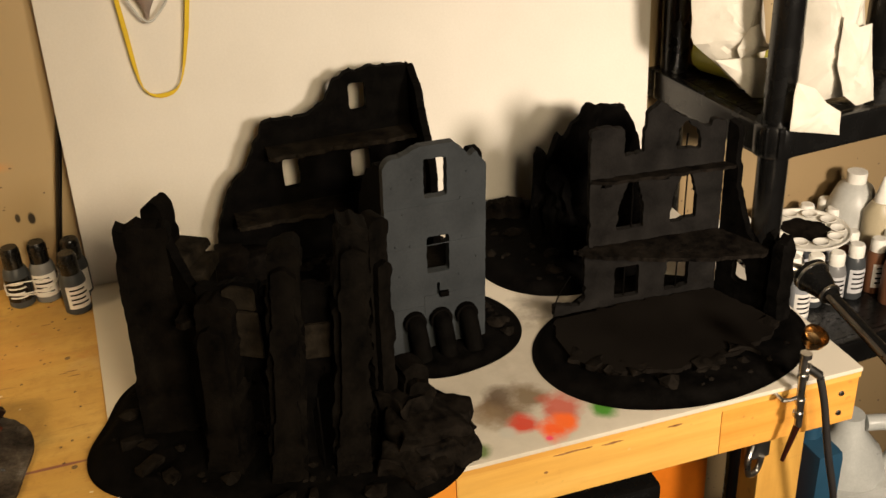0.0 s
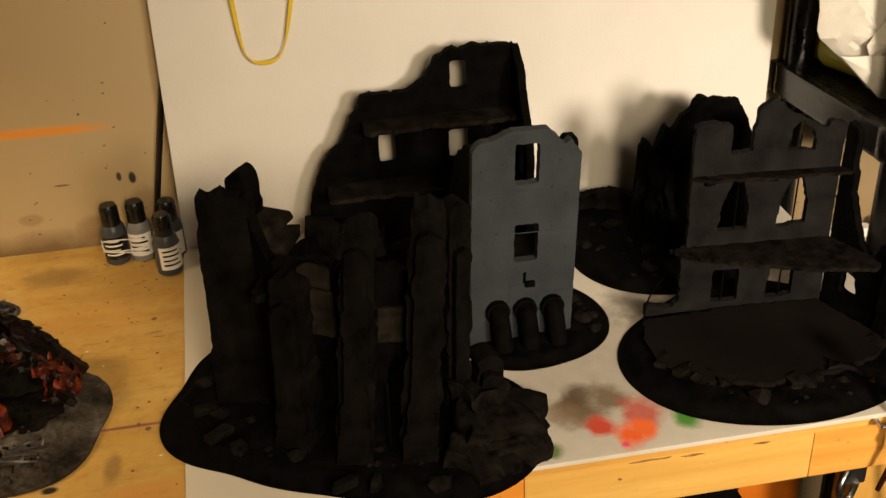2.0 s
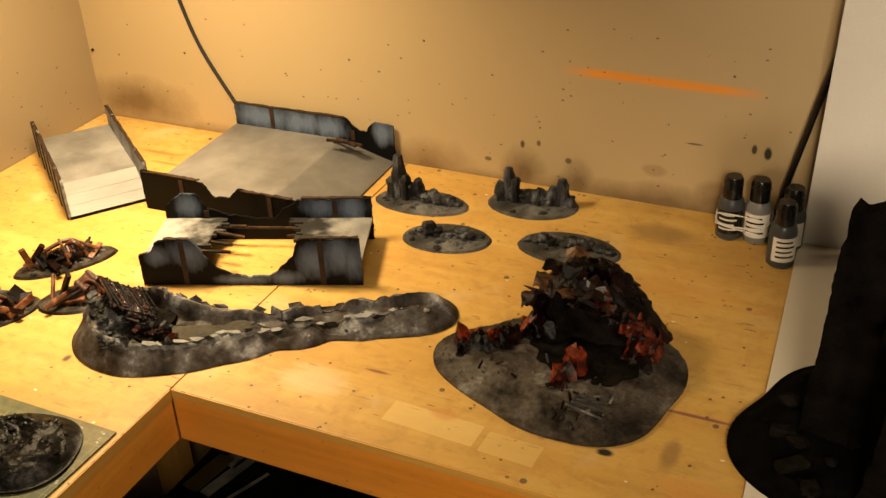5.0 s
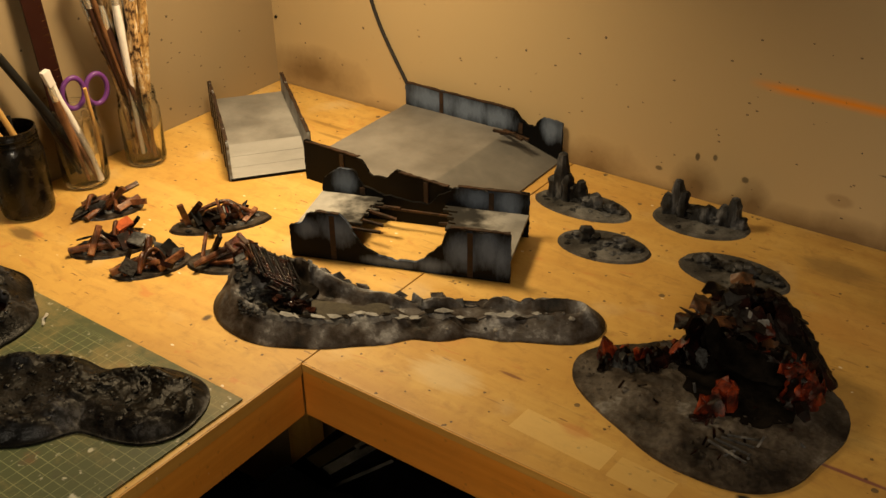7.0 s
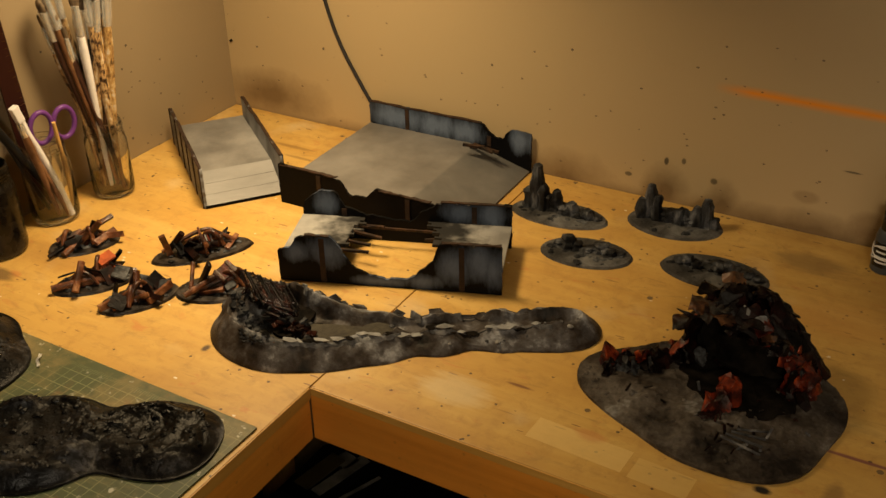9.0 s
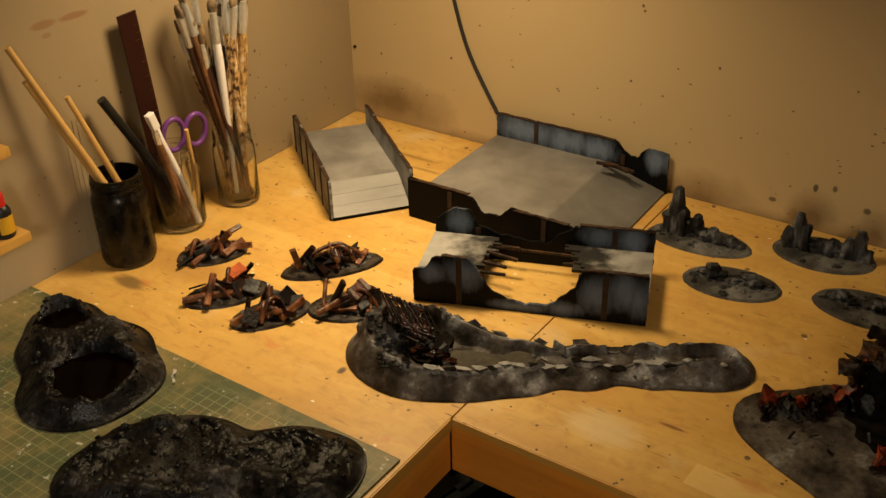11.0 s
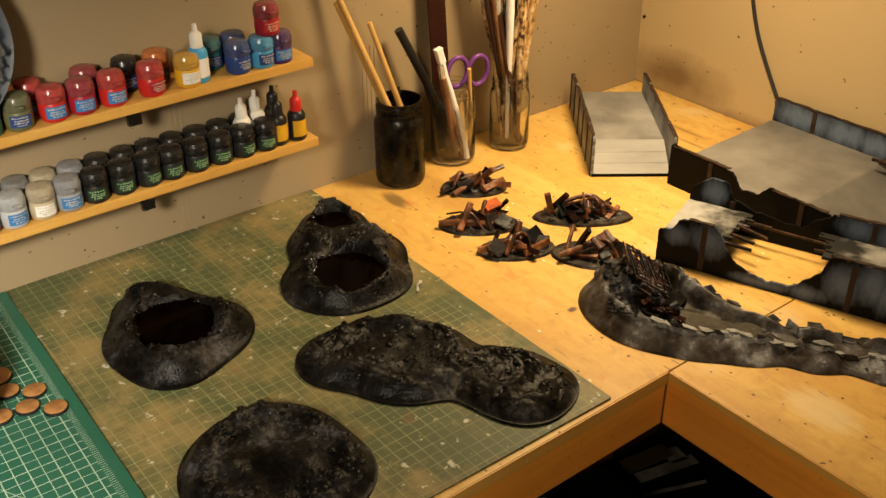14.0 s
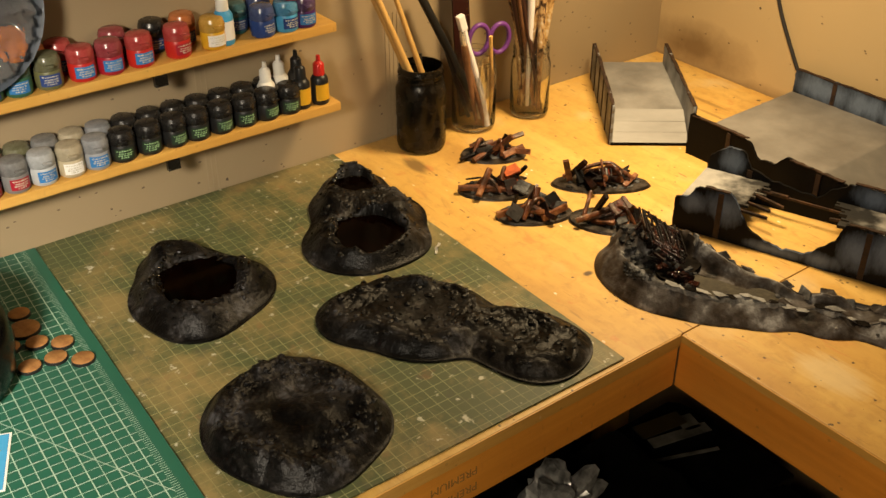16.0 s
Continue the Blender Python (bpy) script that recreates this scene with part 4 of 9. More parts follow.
# ---- left arm of the bench: mats, swamp pieces, paint shelves ----
single("cutting_mat", slab(0, 0.590, -0.59, 0, 0, 0.0025, 0.001), M["mat_old"], "worn olive cutting mat stained with paint and glue", "cutting mat", shift(0.004, -0.6775, 0.0004) @ pose(0, 0, 0, 0, 0, -0.75))
single("cutting_mat", slab(0, 0.60, -0.457, 0, 0, 0.0025, 0.001), M["mat_new"], "clean dark green cutting mat with a white grid", "cutting mat", shift(0.004, -1.1088, 0.0032) @ pose(0, 0, 0, 0, 0, -2.45))
ZM = 0.003


def swamp(name, label, discs, centre, tall, pools, seed, blend=0.025, flat=False, smooth_mid=False):
    """A resin-and-filler ground piece with sloped edges and, maybe, wet pools."""
    depth = blob_field(discs, blend)

    def high(x, y, d):
        z = 0.003 + tall * ease(d / (0.028 if not flat else 0.022)) * (0.80 + 0.42 * n3(x * 19, y * 19, seed) + 0.16 * n3(x * 48, y * 48, seed + 7))
        wet = 1.0
        for px, py, pr in pools:
            q = math.hypot(x - px, y - py) / pr + 0.22 * n3(x * 26, y * 26, seed + 5) + 0.09 * n3(x * 80, y * 80, seed + 6)
            k = ease((q - 0.80) / 0.34)
            z = z * k + 0.004 * (1 - k)
            wet = min(wet, k)
        if flat:
            inner = ease((d - 0.024) / 0.016)
            z -= 0.14 * tall * inner
            wet = 1 - 0.85 * inner * (1 if smooth_mid else 0.35)
            z += 0.009 * abs(n3(x * 34, y * 40, seed + 8)) * (1 - inner) * ease(d / 0.012)
        crumb = ease((d - 0.014) / 0.012) * ease(0.5 + 2.2 * n3(x * 22, y * 22, seed + 4))
        grit = 0.0020 * n3(x * 48, y * 48, seed + 2) + crumb * (0.0030 * abs(n3(x * 110, y * 110, seed + 3)) + 0.0011 * n3(x * 300, y * 300, seed))
        return max(0.002, z + grit * ease(d / 0.012) * (0.1 + 0.9 * wet))

    ob = thing(name, label, "terrain piece", shift(0, 0, ZM))
    part("ground", ground_piece(depth, centre, high, 320, 96), M["mud"], ob, smooth=35)
    surface = 0.003 + 0.42 * tall
    for k, (px, py, pr) in enumerate(pools):
        bm = bmesh.new()
        ring = [bm.verts.new((px + pr * 1.16 * math.cos(a * 0.209), py + pr * 1.16 * math.sin(a * 0.209), surface)) for a in range(30)]
        mid = bm.verts.new((px, py, surface))
        low = [bm.verts.new((v.co.x, v.co.y, 0.004)) for v in ring]
        for i in range(30):
            bm.faces.new((mid, ring[i], ring[(i + 1) % 30]))
            bm.faces.new((ring[i], low[i], low[(i + 1) % 30], ring[(i + 1) % 30]))
        part("pool", bm, M["pool"], ob, "glossy dark brown water")
    rng = random.Random(seed)
    bm = bmesh.new()
    n = 0
    while n < (220 if flat else 120):
        a, r = rng.random() * 6.283, rng.random() ** 0.5 * 0.2
        x, y = centre[0] + r * math.cos(a), centre[1] + r * math.sin(a)
        d = depth(x, y)
        if d > 0.012 and (d < 0.045 or (flat and not smooth_mid)):
            chunk(bm, shift(x, y, high(x, y, d) + 0.0002), 0.0016 + 0.0032 * rng.random() ** 2, rng.random())
            n += 1
    part("grit", bm, M["mud"], ob, kind="stuff")
    if pools:
        bm = bmesh.new()
        for px, py, pr in pools:
            for n in range(90):
                a, q = (rng.gauss(-2.5, 0.45) if n % 3 else rng.random() * 6.283), rng.uniform(0.90, 1.16)
                x, y = px + pr * q * math.cos(a), py + pr * q * math.sin(a)
                d = depth(x, y)
                if d > 0.010:
                    bmesh.ops.create_icosphere(bm, subdivisions=2, radius=rng.uniform(0.0010, 0.0024), matrix=shift(x, y, high(x, y, d)) @ Matrix.Diagonal((1.3, 1, 0.8, 1)))
        part("wet_grit", bm, M["wet"], ob, "wet glistening grit", smooth=60, kind="stuff")
    return ob


swamp("crater_pools", "dark muddy crater terrain with two glossy brown pools", [(0.235, -0.784, 0.071), (0.156, -0.739, 0.060), (0.258, -0.746, 0.042), (0.106, -0.708, 0.040), (0.200, -0.722, 0.052)], (0.180, -0.748), 0.029, [(0.126, -0.722, 0.030), (0.243, -0.773, 0.045)], 3.1, 0.012)
swamp("crater_pool", "dark rounded mud terrain with one glossy black pool", [(0.260, -1.014, 0.044), (0.221, -0.969, 0.065), (0.148, -0.985, 0.046), (0.211, -1.002, 0.067)], (0.209, -0.985), 0.026, [(0.212, -0.985, 0.050)], 6.4, 0.012)
swamp("rubble_ground", "long dark ground piece of churned mud and rubble", [(0.368, -0.828, 0.046), (0.415, -0.813, 0.075), (0.544, -0.759, 0.038), (0.504, -0.754, 0.056), (0.368, -0.870, 0.049), (0.539, -0.727, 0.031)], (0.445, -0.796), 0.015, [], 9.7, 0.012, flat=True)
swamp("round_ground", "round dark ground piece with a smooth middle", [(0.507, -0.982, 0.047), (0.438, -0.996, 0.054), (0.527, -1.029, 0.047), (0.468, -1.020, 0.084)], (0.470, -1.012), 0.021, [], 12.2, 0.012, flat=True, smooth_mid=True)

# a white curl of dried paint near the mat's edge
bm = bmesh.new()
strip = [(0.000, 0.000), (0.006, 0.004), (0.013, 0.003), (0.019, 0.009), (0.024, 0.010)]
lo = [bm.verts.new((x, y - 0.0022 - 0.001 * (i % 2), 0.0004 + 0.0012 * (i % 2))) for i, (x, y) in enumerate(strip)]
hi = [bm.verts.new((x + 0.001, y + 0.0024 - 0.001 * (i % 2), 0.0010 + 0.0010 * (i % 3))) for i, (x, y) in enumerate(strip)]
for i in range(4):
    bm.faces.new((lo[i], lo[i + 1], hi[i + 1], hi[i]))
bmesh.ops.solidify(bm, geom=bm.faces[:], thickness=0.0006)
single("paint_flake", bm, M["label_white"], "small curl of dried white paint on the worn mat", "paint flake", shift(0.293, -0.703, ZM + 0.0006) @ pose(0, 0, 0, 0, 0, -70))

# two narrow shelves of paint pots
SHELF_D = 0.068
for z, x_end in ((0.113, -0.699), (0.223, -0.699)):
    sh = thing("paint_shelf", "narrow pine ledge shelf fixed to the wall, full of paint pots", "shelf", shift(0, 0, z), "paint shelves")
    bm = slab(0.0025, SHELF_D, -2.0, x_end, -0.012, 0.0, 0.0015)
    part("board", bm, M["shelf_wood"], sh)
    for y in (-0.941, -1.55):
        part("clip", slab(SHELF_D - 0.006, SHELF_D + 0.001, y - 0.008, y + 0.008, -0.026, -0.0125, 0.0008), M["plastic_black"], sh, "small black plastic clip")

COLOURS = dict(black=(0.012, 0.012, 0.012), red=(0.45, 0.02, 0.015), crimson=(0.30, 0.012, 0.025), orange=(0.60, 0.16, 0.012), yellow=(0.60, 0.33, 0.02), blue=(0.03, 0.16, 0.42), navy=(0.02, 0.05, 0.20),
               sky=(0.06, 0.30, 0.55), purple=(0.06, 0.012, 0.10), olive=(0.12, 0.12, 0.05), green=(0.03, 0.10, 0.06), grey=(0.17, 0.17, 0.17), brown=(0.14, 0.06, 0.03), bone=(0.42, 0.36, 0.24), pale=(0.40, 0.42, 0.44), steel=(0.25, 0.26, 0.28), teal=(0.02, 0.12, 0.14))
for k, c in COLOURS.items():
    M["paint_" + k] = plain("paint_" + k, c, 0.35)
M["lid_black"] = mat("smoky_lid", [(0.006, 0.006, 0.006), (0.022, 0.020, 0.018)], 60, 0.26, 0, 0.05, spec=0.45)
LIDS = {}
M["print_pale"] = plain("print_pale", (0.46, 0.44, 0.36), 0.5)


def lid_material(name):
    """A frosted lid with the paint showing through."""
    if name == "black":
        return M["lid_black"]
    if name not in LIDS:
        c = COLOURS[name]
        LIDS[name] = mat("lid_" + name, [tuple(0.55 * v + 0.012 for v in c), tuple(0.75 * v + 0.055 for v in c)], 90, 0.20, 0, 0.05, spec=0.5)
    return LIDS[name]


POT_BODY = [(0, 0), (0.0135, 0), (0.0148, 0.0015), (0.0155, 0.010), (0.0152, 0.0205), (0.0138, 0.0225), (0, 0.0225)]
POT_LID = [(0, 0.0215), (0.0150, 0.0215), (0.0158, 0.0228), (0.0158, 0.0315), (0.0150, 0.0335), (0.0138, 0.0372), (0.0110, 0.0385), (0, 0.0385)]
POTS = {}


def band(r, z0, z1, a0, a1, seg=10, bm=None):
    """A curved label on a round body."""
    bm = bm or bmesh.new()
    lo, hi = [], []
    for i in range(seg + 1):
        a = a0 + (a1 - a0) * i / seg
        lo.append(bm.verts.new((r * math.cos(a), r * math.sin(a), z0)))
        hi.append(bm.verts.new((r * math.cos(a), r * math.sin(a), z1)))
    for i in range(seg):
        bm.faces.new((lo[i], lo[i + 1], hi[i + 1], hi[i]))
    return bm


def pot(colour, at, label_colour):
    """A small flip-lid paint pot."""
    key = (colour, label_colour)
    if key not in POTS:
        ob = thing("paint_pot", f"small paint pot of {colour} paint with a {'black' if colour == 'black' else 'frosted'} flip lid", "paint pot", at, "paint pots on the shelves")
        part("body", lathe(POT_BODY, 22), M["paint_" + colour], ob, smooth=40)
        lid = part("lid", lathe(POT_LID, 22), lid_material(colour), ob, smooth=35)
        part("tab", boxed((0.008, 0.010, 0.0025), shift(0.0168, 0, 0.029), 0.0008), lid_material(colour), lid)
        part("label", band(0.0159, 0.005, 0.0185, -0.75, 0.75), M[label_colour], ob)
        bm = bmesh.new()
        dice = random.Random(len(POTS) + 3)
        for z, w in ((0.0150, 0.58), (0.0118, 0.42), (0.0092, 0.50), (0.0066, 0.3)):
            a = -w
            while a < w:
                b = a + dice.uniform(0.06, 0.20)
                band(0.0161, z + dice.uniform(0, 0.0004), z + dice.uniform(0.0011, 0.0020), a, b, 2, bm)
                a = b + dice.uniform(0.03, 0.08)
        part("print", bm, M["print_green"] if label_colour == "label_green" else M["print_pale"], ob)
        POTS[key] = ob
        return ob
    return copy_thing(POTS[key], at)


def dropper(cap, body, at, h=0.055):
    ob = thing("dropper_bottle", f"slim paint dropper bottle with a {cap} cap", "paint bottle", at, "dropper bottles")
    part("body", lathe([(0, 0), (0.0105, 0), (0.0118, 0.002), (0.0118, h * 0.62), (0.0085, h * 0.72), (0.0060, h * 0.74), (0, h * 0.74)], 18), M["paint_" + ("black" if body == "brown" else body)] if body != "white" else M["white_plastic"], ob, smooth=40)
    part("cap", lathe([(0, h * 0.70), (0.0078, h * 0.70), (0.0074, h * 0.98), (0.0060, h * 1.02), (0.0032, h * 1.06), (0.0027, h * 1.20), (0, h * 1.21)], 16), {"white": M["white_plastic"], "black": M["paint_black"], "red": M["paint_red"]}[cap], ob, smooth=40)
    part("label", band(0.0121, h * 0.12, h * 0.52, -1.0, 1.0), M["paint_yellow"] if body in ("black", "brown") else M["label_white"], ob)
    return ob


rng = random.Random(5)
SHELF = (0.113, 0.223)


def on_shelf(level, x, y, turn=0.0):
    return shift(x, y, SHELF[level] + 0.0002) @ pose(0, 0, 0, 0, 0, turn)


# lower ledge: droppers at the end, inks and shades in black pots, then colours
for x, y, cap, body in ((0.053, -0.721, "red", "brown"), (0.051, -0.748, "black", "brown"), (0.020, -0.736, "black", "black"), (0.020, -0.762, "white", "white"), (0.031, -0.788, "white", "white")):
    dropper(cap, body, on_shelf(0, x, y, rng.uniform(-10, 10)))
for i in range(27):
    y = -0.7685 - 0.0322 * i
    front = "black" if i < 8 else ("steel", "bone", "pale", "grey", "crimson", "orange", "red", "yellow", "green", "grey", "crimson", "olive", "steel")[(i - 8) % 13]
    tag = ("label_green", "label_white")[i % 2 == 5] if i < 8 else ("paint_blue", "label_white", "paint_blue", "paint_crimson")[i % 4]
    pot(front, on_shelf(0, 0.0515, y + rng.uniform(-0.001, 0.001), rng.uniform(-14, 14)), tag)
    if i > 0:
        rear = "black" if i < 8 else ("steel", "bone", "grey", "olive", "brown", "grey", "orange", "red")[(i - 8) % 8]
        pot(rear, on_shelf(0, 0.0190, y + 0.016, rng.uniform(-14, 14)), "label_green" if rear == "black" else "paint_navy")
# upper ledge
row = (("purple", -0.736), ("sky", -0.762), ("navy", -0.795), ("yellow", -0.862), ("red", -0.908), ("red", -0.955), ("crimson", -0.991), ("red", -1.024), ("olive", -1.062), ("green", -1.096), ("green", -1.128), ("brown", -1.161), ("grey", -1.194), ("olive", -1.229), ("green", -1.263), ("brown", -1.297), ("steel", -1.331), ("bone", -1.366), ("navy", -1.400), ("teal", -1.434))
for c, y in row:
    pot(c, on_shelf(1, 0.0510, y, rng.uniform(-14, 14)), "label_white" if c == "yellow" else ("paint_navy", "paint_blue", "paint_crimson")[int(-y * 1000) % 3])
for c, y in (("navy", -0.783), ("teal", -0.816), ("orange", -0.886), ("black", -0.925), ("crimson", -0.974), ("red", -1.038), ("orange", -1.067), ("green", -1.111), ("olive", -1.145), ("grey", -1.185), ("brown", -1.224)):
    pot(c, on_shelf(1, 0.0190, y, rng.uniform(-14, 14)), "paint_navy")
dropper("white", "sky", on_shelf(1, 0.050, -0.846), 0.058)
# one pot stacked on another at the end of the upper ledge
top = pot("crimson", on_shelf(1, 0.051, -0.752) @ shift(0, 0.001, 0.0387), "paint_red")

# a round palette in crumpled clear wrap leaning above the pots
pal = thing("paint_palette", "round blue-grey palette with red and orange paint, in crumpled clear wrap", "palette", shift(0.050, -1.150, 0.330) @ pose(0, 0, 0, 0, 76, 0))
part("plate", lathe([(0, -0.003), (0.090, -0.003), (0.098, 0.002), (0.098, 0.005), (0.090, 0.002), (0, 0.001)], 40), M["palette_blue"], pal, smooth=40)
for i, (x, y, r, c) in enumerate(((0.028, -0.031, 0.026, "crimson"), (0.046, 0.052, 0.018, "orange"), (0.003, -0.060, 0.02, "sky"), (-0.03, 0.0, 0.025, "yellow"), (0.06, 0.018, 0.012, "black"), (0.064, -0.046, 0.012, "red"))):
    bm = bmesh.new()
    bmesh.ops.create_uvsphere(bm, u_segments=14, v_segments=8, radius=r, matrix=shift(x, y, 0.003) @ Matrix.Diagonal((1, 1, 0.16, 1)))
    part("paint_blob", rough_up(bm, 0.003, 60, i), M["paint_" + c], pal, smooth=60)
bm = bmesh.new()
N = 54
grid = [[bm.verts.new(((i / N - 0.5) * 0.18, (k / N - 0.5) * 0.17, 0.008 + 0.022 * abs(n3(i * 0.17, k * 0.17)) + 0.013 * abs(n3(i * 0.39, k * 0.39, 4)) + 0.003 * n3(i * 0.9, k * 0.9, 8))) for k in range(N + 1)] for i in range(N + 1)]
for i in range(N):
    for k in range(N):
        x, y = (i + 0.5) / N - 0.5, (k + 0.5) / N - 0.5
        if x * x + y * y < 0.24:
            bm.faces.new((grid[i][k], grid[i + 1][k], grid[i + 1][k + 1], grid[i][k + 1]))
bmesh.ops.delete(bm, geom=[v for v in bm.verts if not v.link_faces], context="VERTS")
M["wrap"] = glass_mat("clear_wrap", (0.80, 0.76, 0.72), 0.06)
M["wrap"].node_tree.nodes["Principled BSDF"].inputs["Transmission Weight"].default_value = 0.90
part("wrap", bm, M["wrap"], pal, "crumpled clear plastic wrap", smooth=50)

# gaming bases, a card and a dark dome on the green mat
for i, (x, y, r) in enumerate(((0.137, -1.171, 0.0125), (0.169, -1.176, 0.018), (0.201, -1.173, 0.0125), (0.217, -1.151, 0.0125), (0.193, -1.200, 0.0125), (0.239, -1.166, 0.0125), (0.258, -1.144, 0.0125), (0.225, -1.220, 0.0125), (0.238, -1.193, 0.0125), (0.166, -1.216, 0.0125), (0.197, -1.236, 0.0125))):
    ob = thing("gaming_base", "round tan-topped gaming base with a dark rim", "gaming base", shift(x, y, 0.0060), "loose gaming bases")
    part("rim", lathe([(0, 0), (r, 0), (r * 0.94, 0.0033), (0, 0.0033)], 26), M["base_edge"], ob, smooth=30)
    part("top", lathe([(0, 0.0032), (r * 0.93, 0.0034), (r * 0.86, 0.0041), (0, 0.0039)], 26), M["cork"], ob, smooth=40)
card = thing("picture_card", "small printed card with a blue and tan picture", "card", shift(0.353, -1.279, 0.0060) @ pose(0, 0, 0, 0, 0, -22))
part("sheet", slab(-0.040, 0.040, -0.026, 0.026, 0, 0.0006), M["label_white"], card)
part("picture", slab(-0.038, 0.038, -0.014, 0.024, 0.0007, 0.0010), M["paint_sky"], card)
dice = random.Random(8)
for i in range(26):
    x, y, w, h = dice.uniform(-0.030, 0.030), dice.uniform(-0.012, 0.014), dice.uniform(0.005, 0.016), dice.uniform(0.003, 0.012)
    part("shape", boxed((w, h, 0.0003), shift(x, y, 0.0012 + 0.00006 * i) @ pose(0, 0, 0, 0, 0, dice.uniform(-60, 60))), M["paint_" + dice.choice(("bone", "grey", "brown", "steel", "bone", "yellow", "grey", "olive"))], card)
single("black_bowl", lathe([(0, 0.128), (0.030, 0.124), (0.062, 0.108), (0.080, 0.078), (0.084, 0.045), (0.078, 0.012), (0.070, 0.0), (0.066, 0.0), (0.074, 0.014), (0.079, 0.045), (0.075, 0.075), (0.058, 0.102), (0.028, 0.118), (0, 0.122)], 48), M["gloss_black"], "glossy black bowl turned upside down on the mat", "bowl", shift(0.220, -1.281, 0.0060), smooth=60)

# jars of brushes and tools at the wall
JAR = [(0, 0), (0.032, 0), (0.038, 0.003), (0.040, 0.010), (0.040, 0.092), (0.037, 0.101), (0.0345, 0.105), (0.0345, 0.110), (0.0360, 0.1105), (0.0360, 0.1125), (0.0345, 0.113), (0.0345, 0.118), (0.0358, 0.1185), (0.0358, 0.121), (0.0345, 0.1225), (0.0350, 0.126),
       (0.0330, 0.126), (0.0325, 0.105), (0.0350, 0.098), (0.0378, 0.090), (0.0378, 0.010), (0.034, 0.006), (0, 0.006)]


def jar(label, at, material, tall=1.0, wide=1.0):
    ob = thing("glass_jar", label, "jar", at, "jars of brushes")
    part("jar_glass", lathe([(r * wide, z * tall) for r, z in JAR], 40), material, ob, smooth=50)
    for z in (0.1075, 0.1155):
        part("screw_thread", tube([(0.0356 * wide * math.cos(a), 0.0356 * wide * math.sin(a), (z + 0.0016 * a / 6.2832) * tall) for a in [6.2832 * k / 18 for k in range(19)]], 0.0011, 6), material, ob, smooth=60)
    return ob


dark = jar("mason jar of murky black paint water with sticks", shift(0.053, -0.556, 0.0002), M["jar_dirt"], 1.0, 0.90)
part("water", lathe([(0, 0.007), (0.0335, 0.007), (0.0335, 0.075), (0, 0.075)], 30), M["gloss_black"], dark, "black paint water")
jar("clear glass jar holding a rule, scissors and a toothbrush", shift(0.045, -0.452, 0.0002), M["glass"], 0.95, 0.84)
jar("clear glass jar crowded with paint brushes", shift(0.061, -0.354, 0.0002), M["glass"], 0.92, 0.76)


def stick(name, label, a, b, r, material, category="stick", group=""):
    return single(name, rod(a, b, r, None, 10, r * 0.7), material, label, category, group=group, smooth=40)


stick("chopstick", "pale bamboo chopstick leaning in the dark jar", (0.072, -0.538, 0.012), (0.016, -0.640, 0.312), 0.0058, M["bamboo"], group="sticks in the dark jar")
stick("chopstick", "pale bamboo chopstick leaning in the dark jar", (0.066, -0.536, 0.012), (0.020, -0.630, 0.268), 0.0056, M["bamboo"], group="sticks in the dark jar")
stick("skewer", "thin bamboo stick leaning in the dark jar", (0.068, -0.525, 0.012), (0.022, -0.580, 0.232), 0.0050, M["bamboo"], group="sticks in the dark jar")
stick("marker", "short black pen leaning in the dark jar", (0.060, -0.560, 0.012), (0.036, -0.545, 0.135), 0.0045, M["paint_black"], "pen")


def brush(label, a, b, r, handle, wide=0.006, long=0.028, group="paint brushes"):
    """A paint brush standing head up from a to b."""
    a, b = Vector(a), Vector(b)
    d = (b - a).normalized()
    m = Matrix.Translation(a) @ d.to_track_quat("Z", "Y").to_matrix().to_4x4()
    L = (b - a).length
    ob = thing("paint_brush", label, "paint brush", m, group)
    part("handle", lathe([(0, 0), (r * 0.6, 0.001), (r * 0.8, L * 0.3), (r * 1.25, L * 0.72), (r, L * 0.84), (0, L * 0.84)], 12), handle, ob, smooth=40)
    part("ferrule", lathe([(0, L * 0.82), (r * 1.05, L * 0.82), (r * 1.1, L * 0.9), (wide * 0.8, L * 0.97), (0, L * 0.97)], 12), M["ferrule"], ob, smooth=40)
    bm = bmesh.new()
    bmesh.ops.create_uvsphere(bm, u_segments=12, v_segments=8, radius=1, matrix=shift(0, 0, L * 0.96 + long * 0.4) @ Matrix.Diagonal((wide, wide * 0.55, long * 0.6, 1)))
    part("bristles", bm, M["bristle"], ob, smooth=60)
    return ob


M["spattered"] = mat("spattered_handle", [(0.012, 0.008, 0.006), (0.060, 0.030, 0.015), (0.40, 0.25, 0.11), (0.50, 0.36, 0.18), (0.66, 0.62, 0.55)], 95, 0.45, 0, 0.2, 300, stretch=(1, 1, 0.45), grit=0.6)
M["dark_handle"] = mat("dark_red_handle", [(0.018, 0.007, 0.005), (0.075, 0.030, 0.018)], 80, 0.35, 0, 0.1, stretch=(1, 1, 0.3), spec=0.5)
SIDE, NEAR = Vector((0.757, 0.653, 0)), Vector((0.653, -0.757, 0))
MOUTH = Vector((0.061, -0.354, 0.0))


def in_jar(s, f, z):
    """A place over the brush jar: s along the picture's width, f towards the room, z up."""
    return MOUTH + SIDE * s + NEAR * f + Vector((0, 0, z))


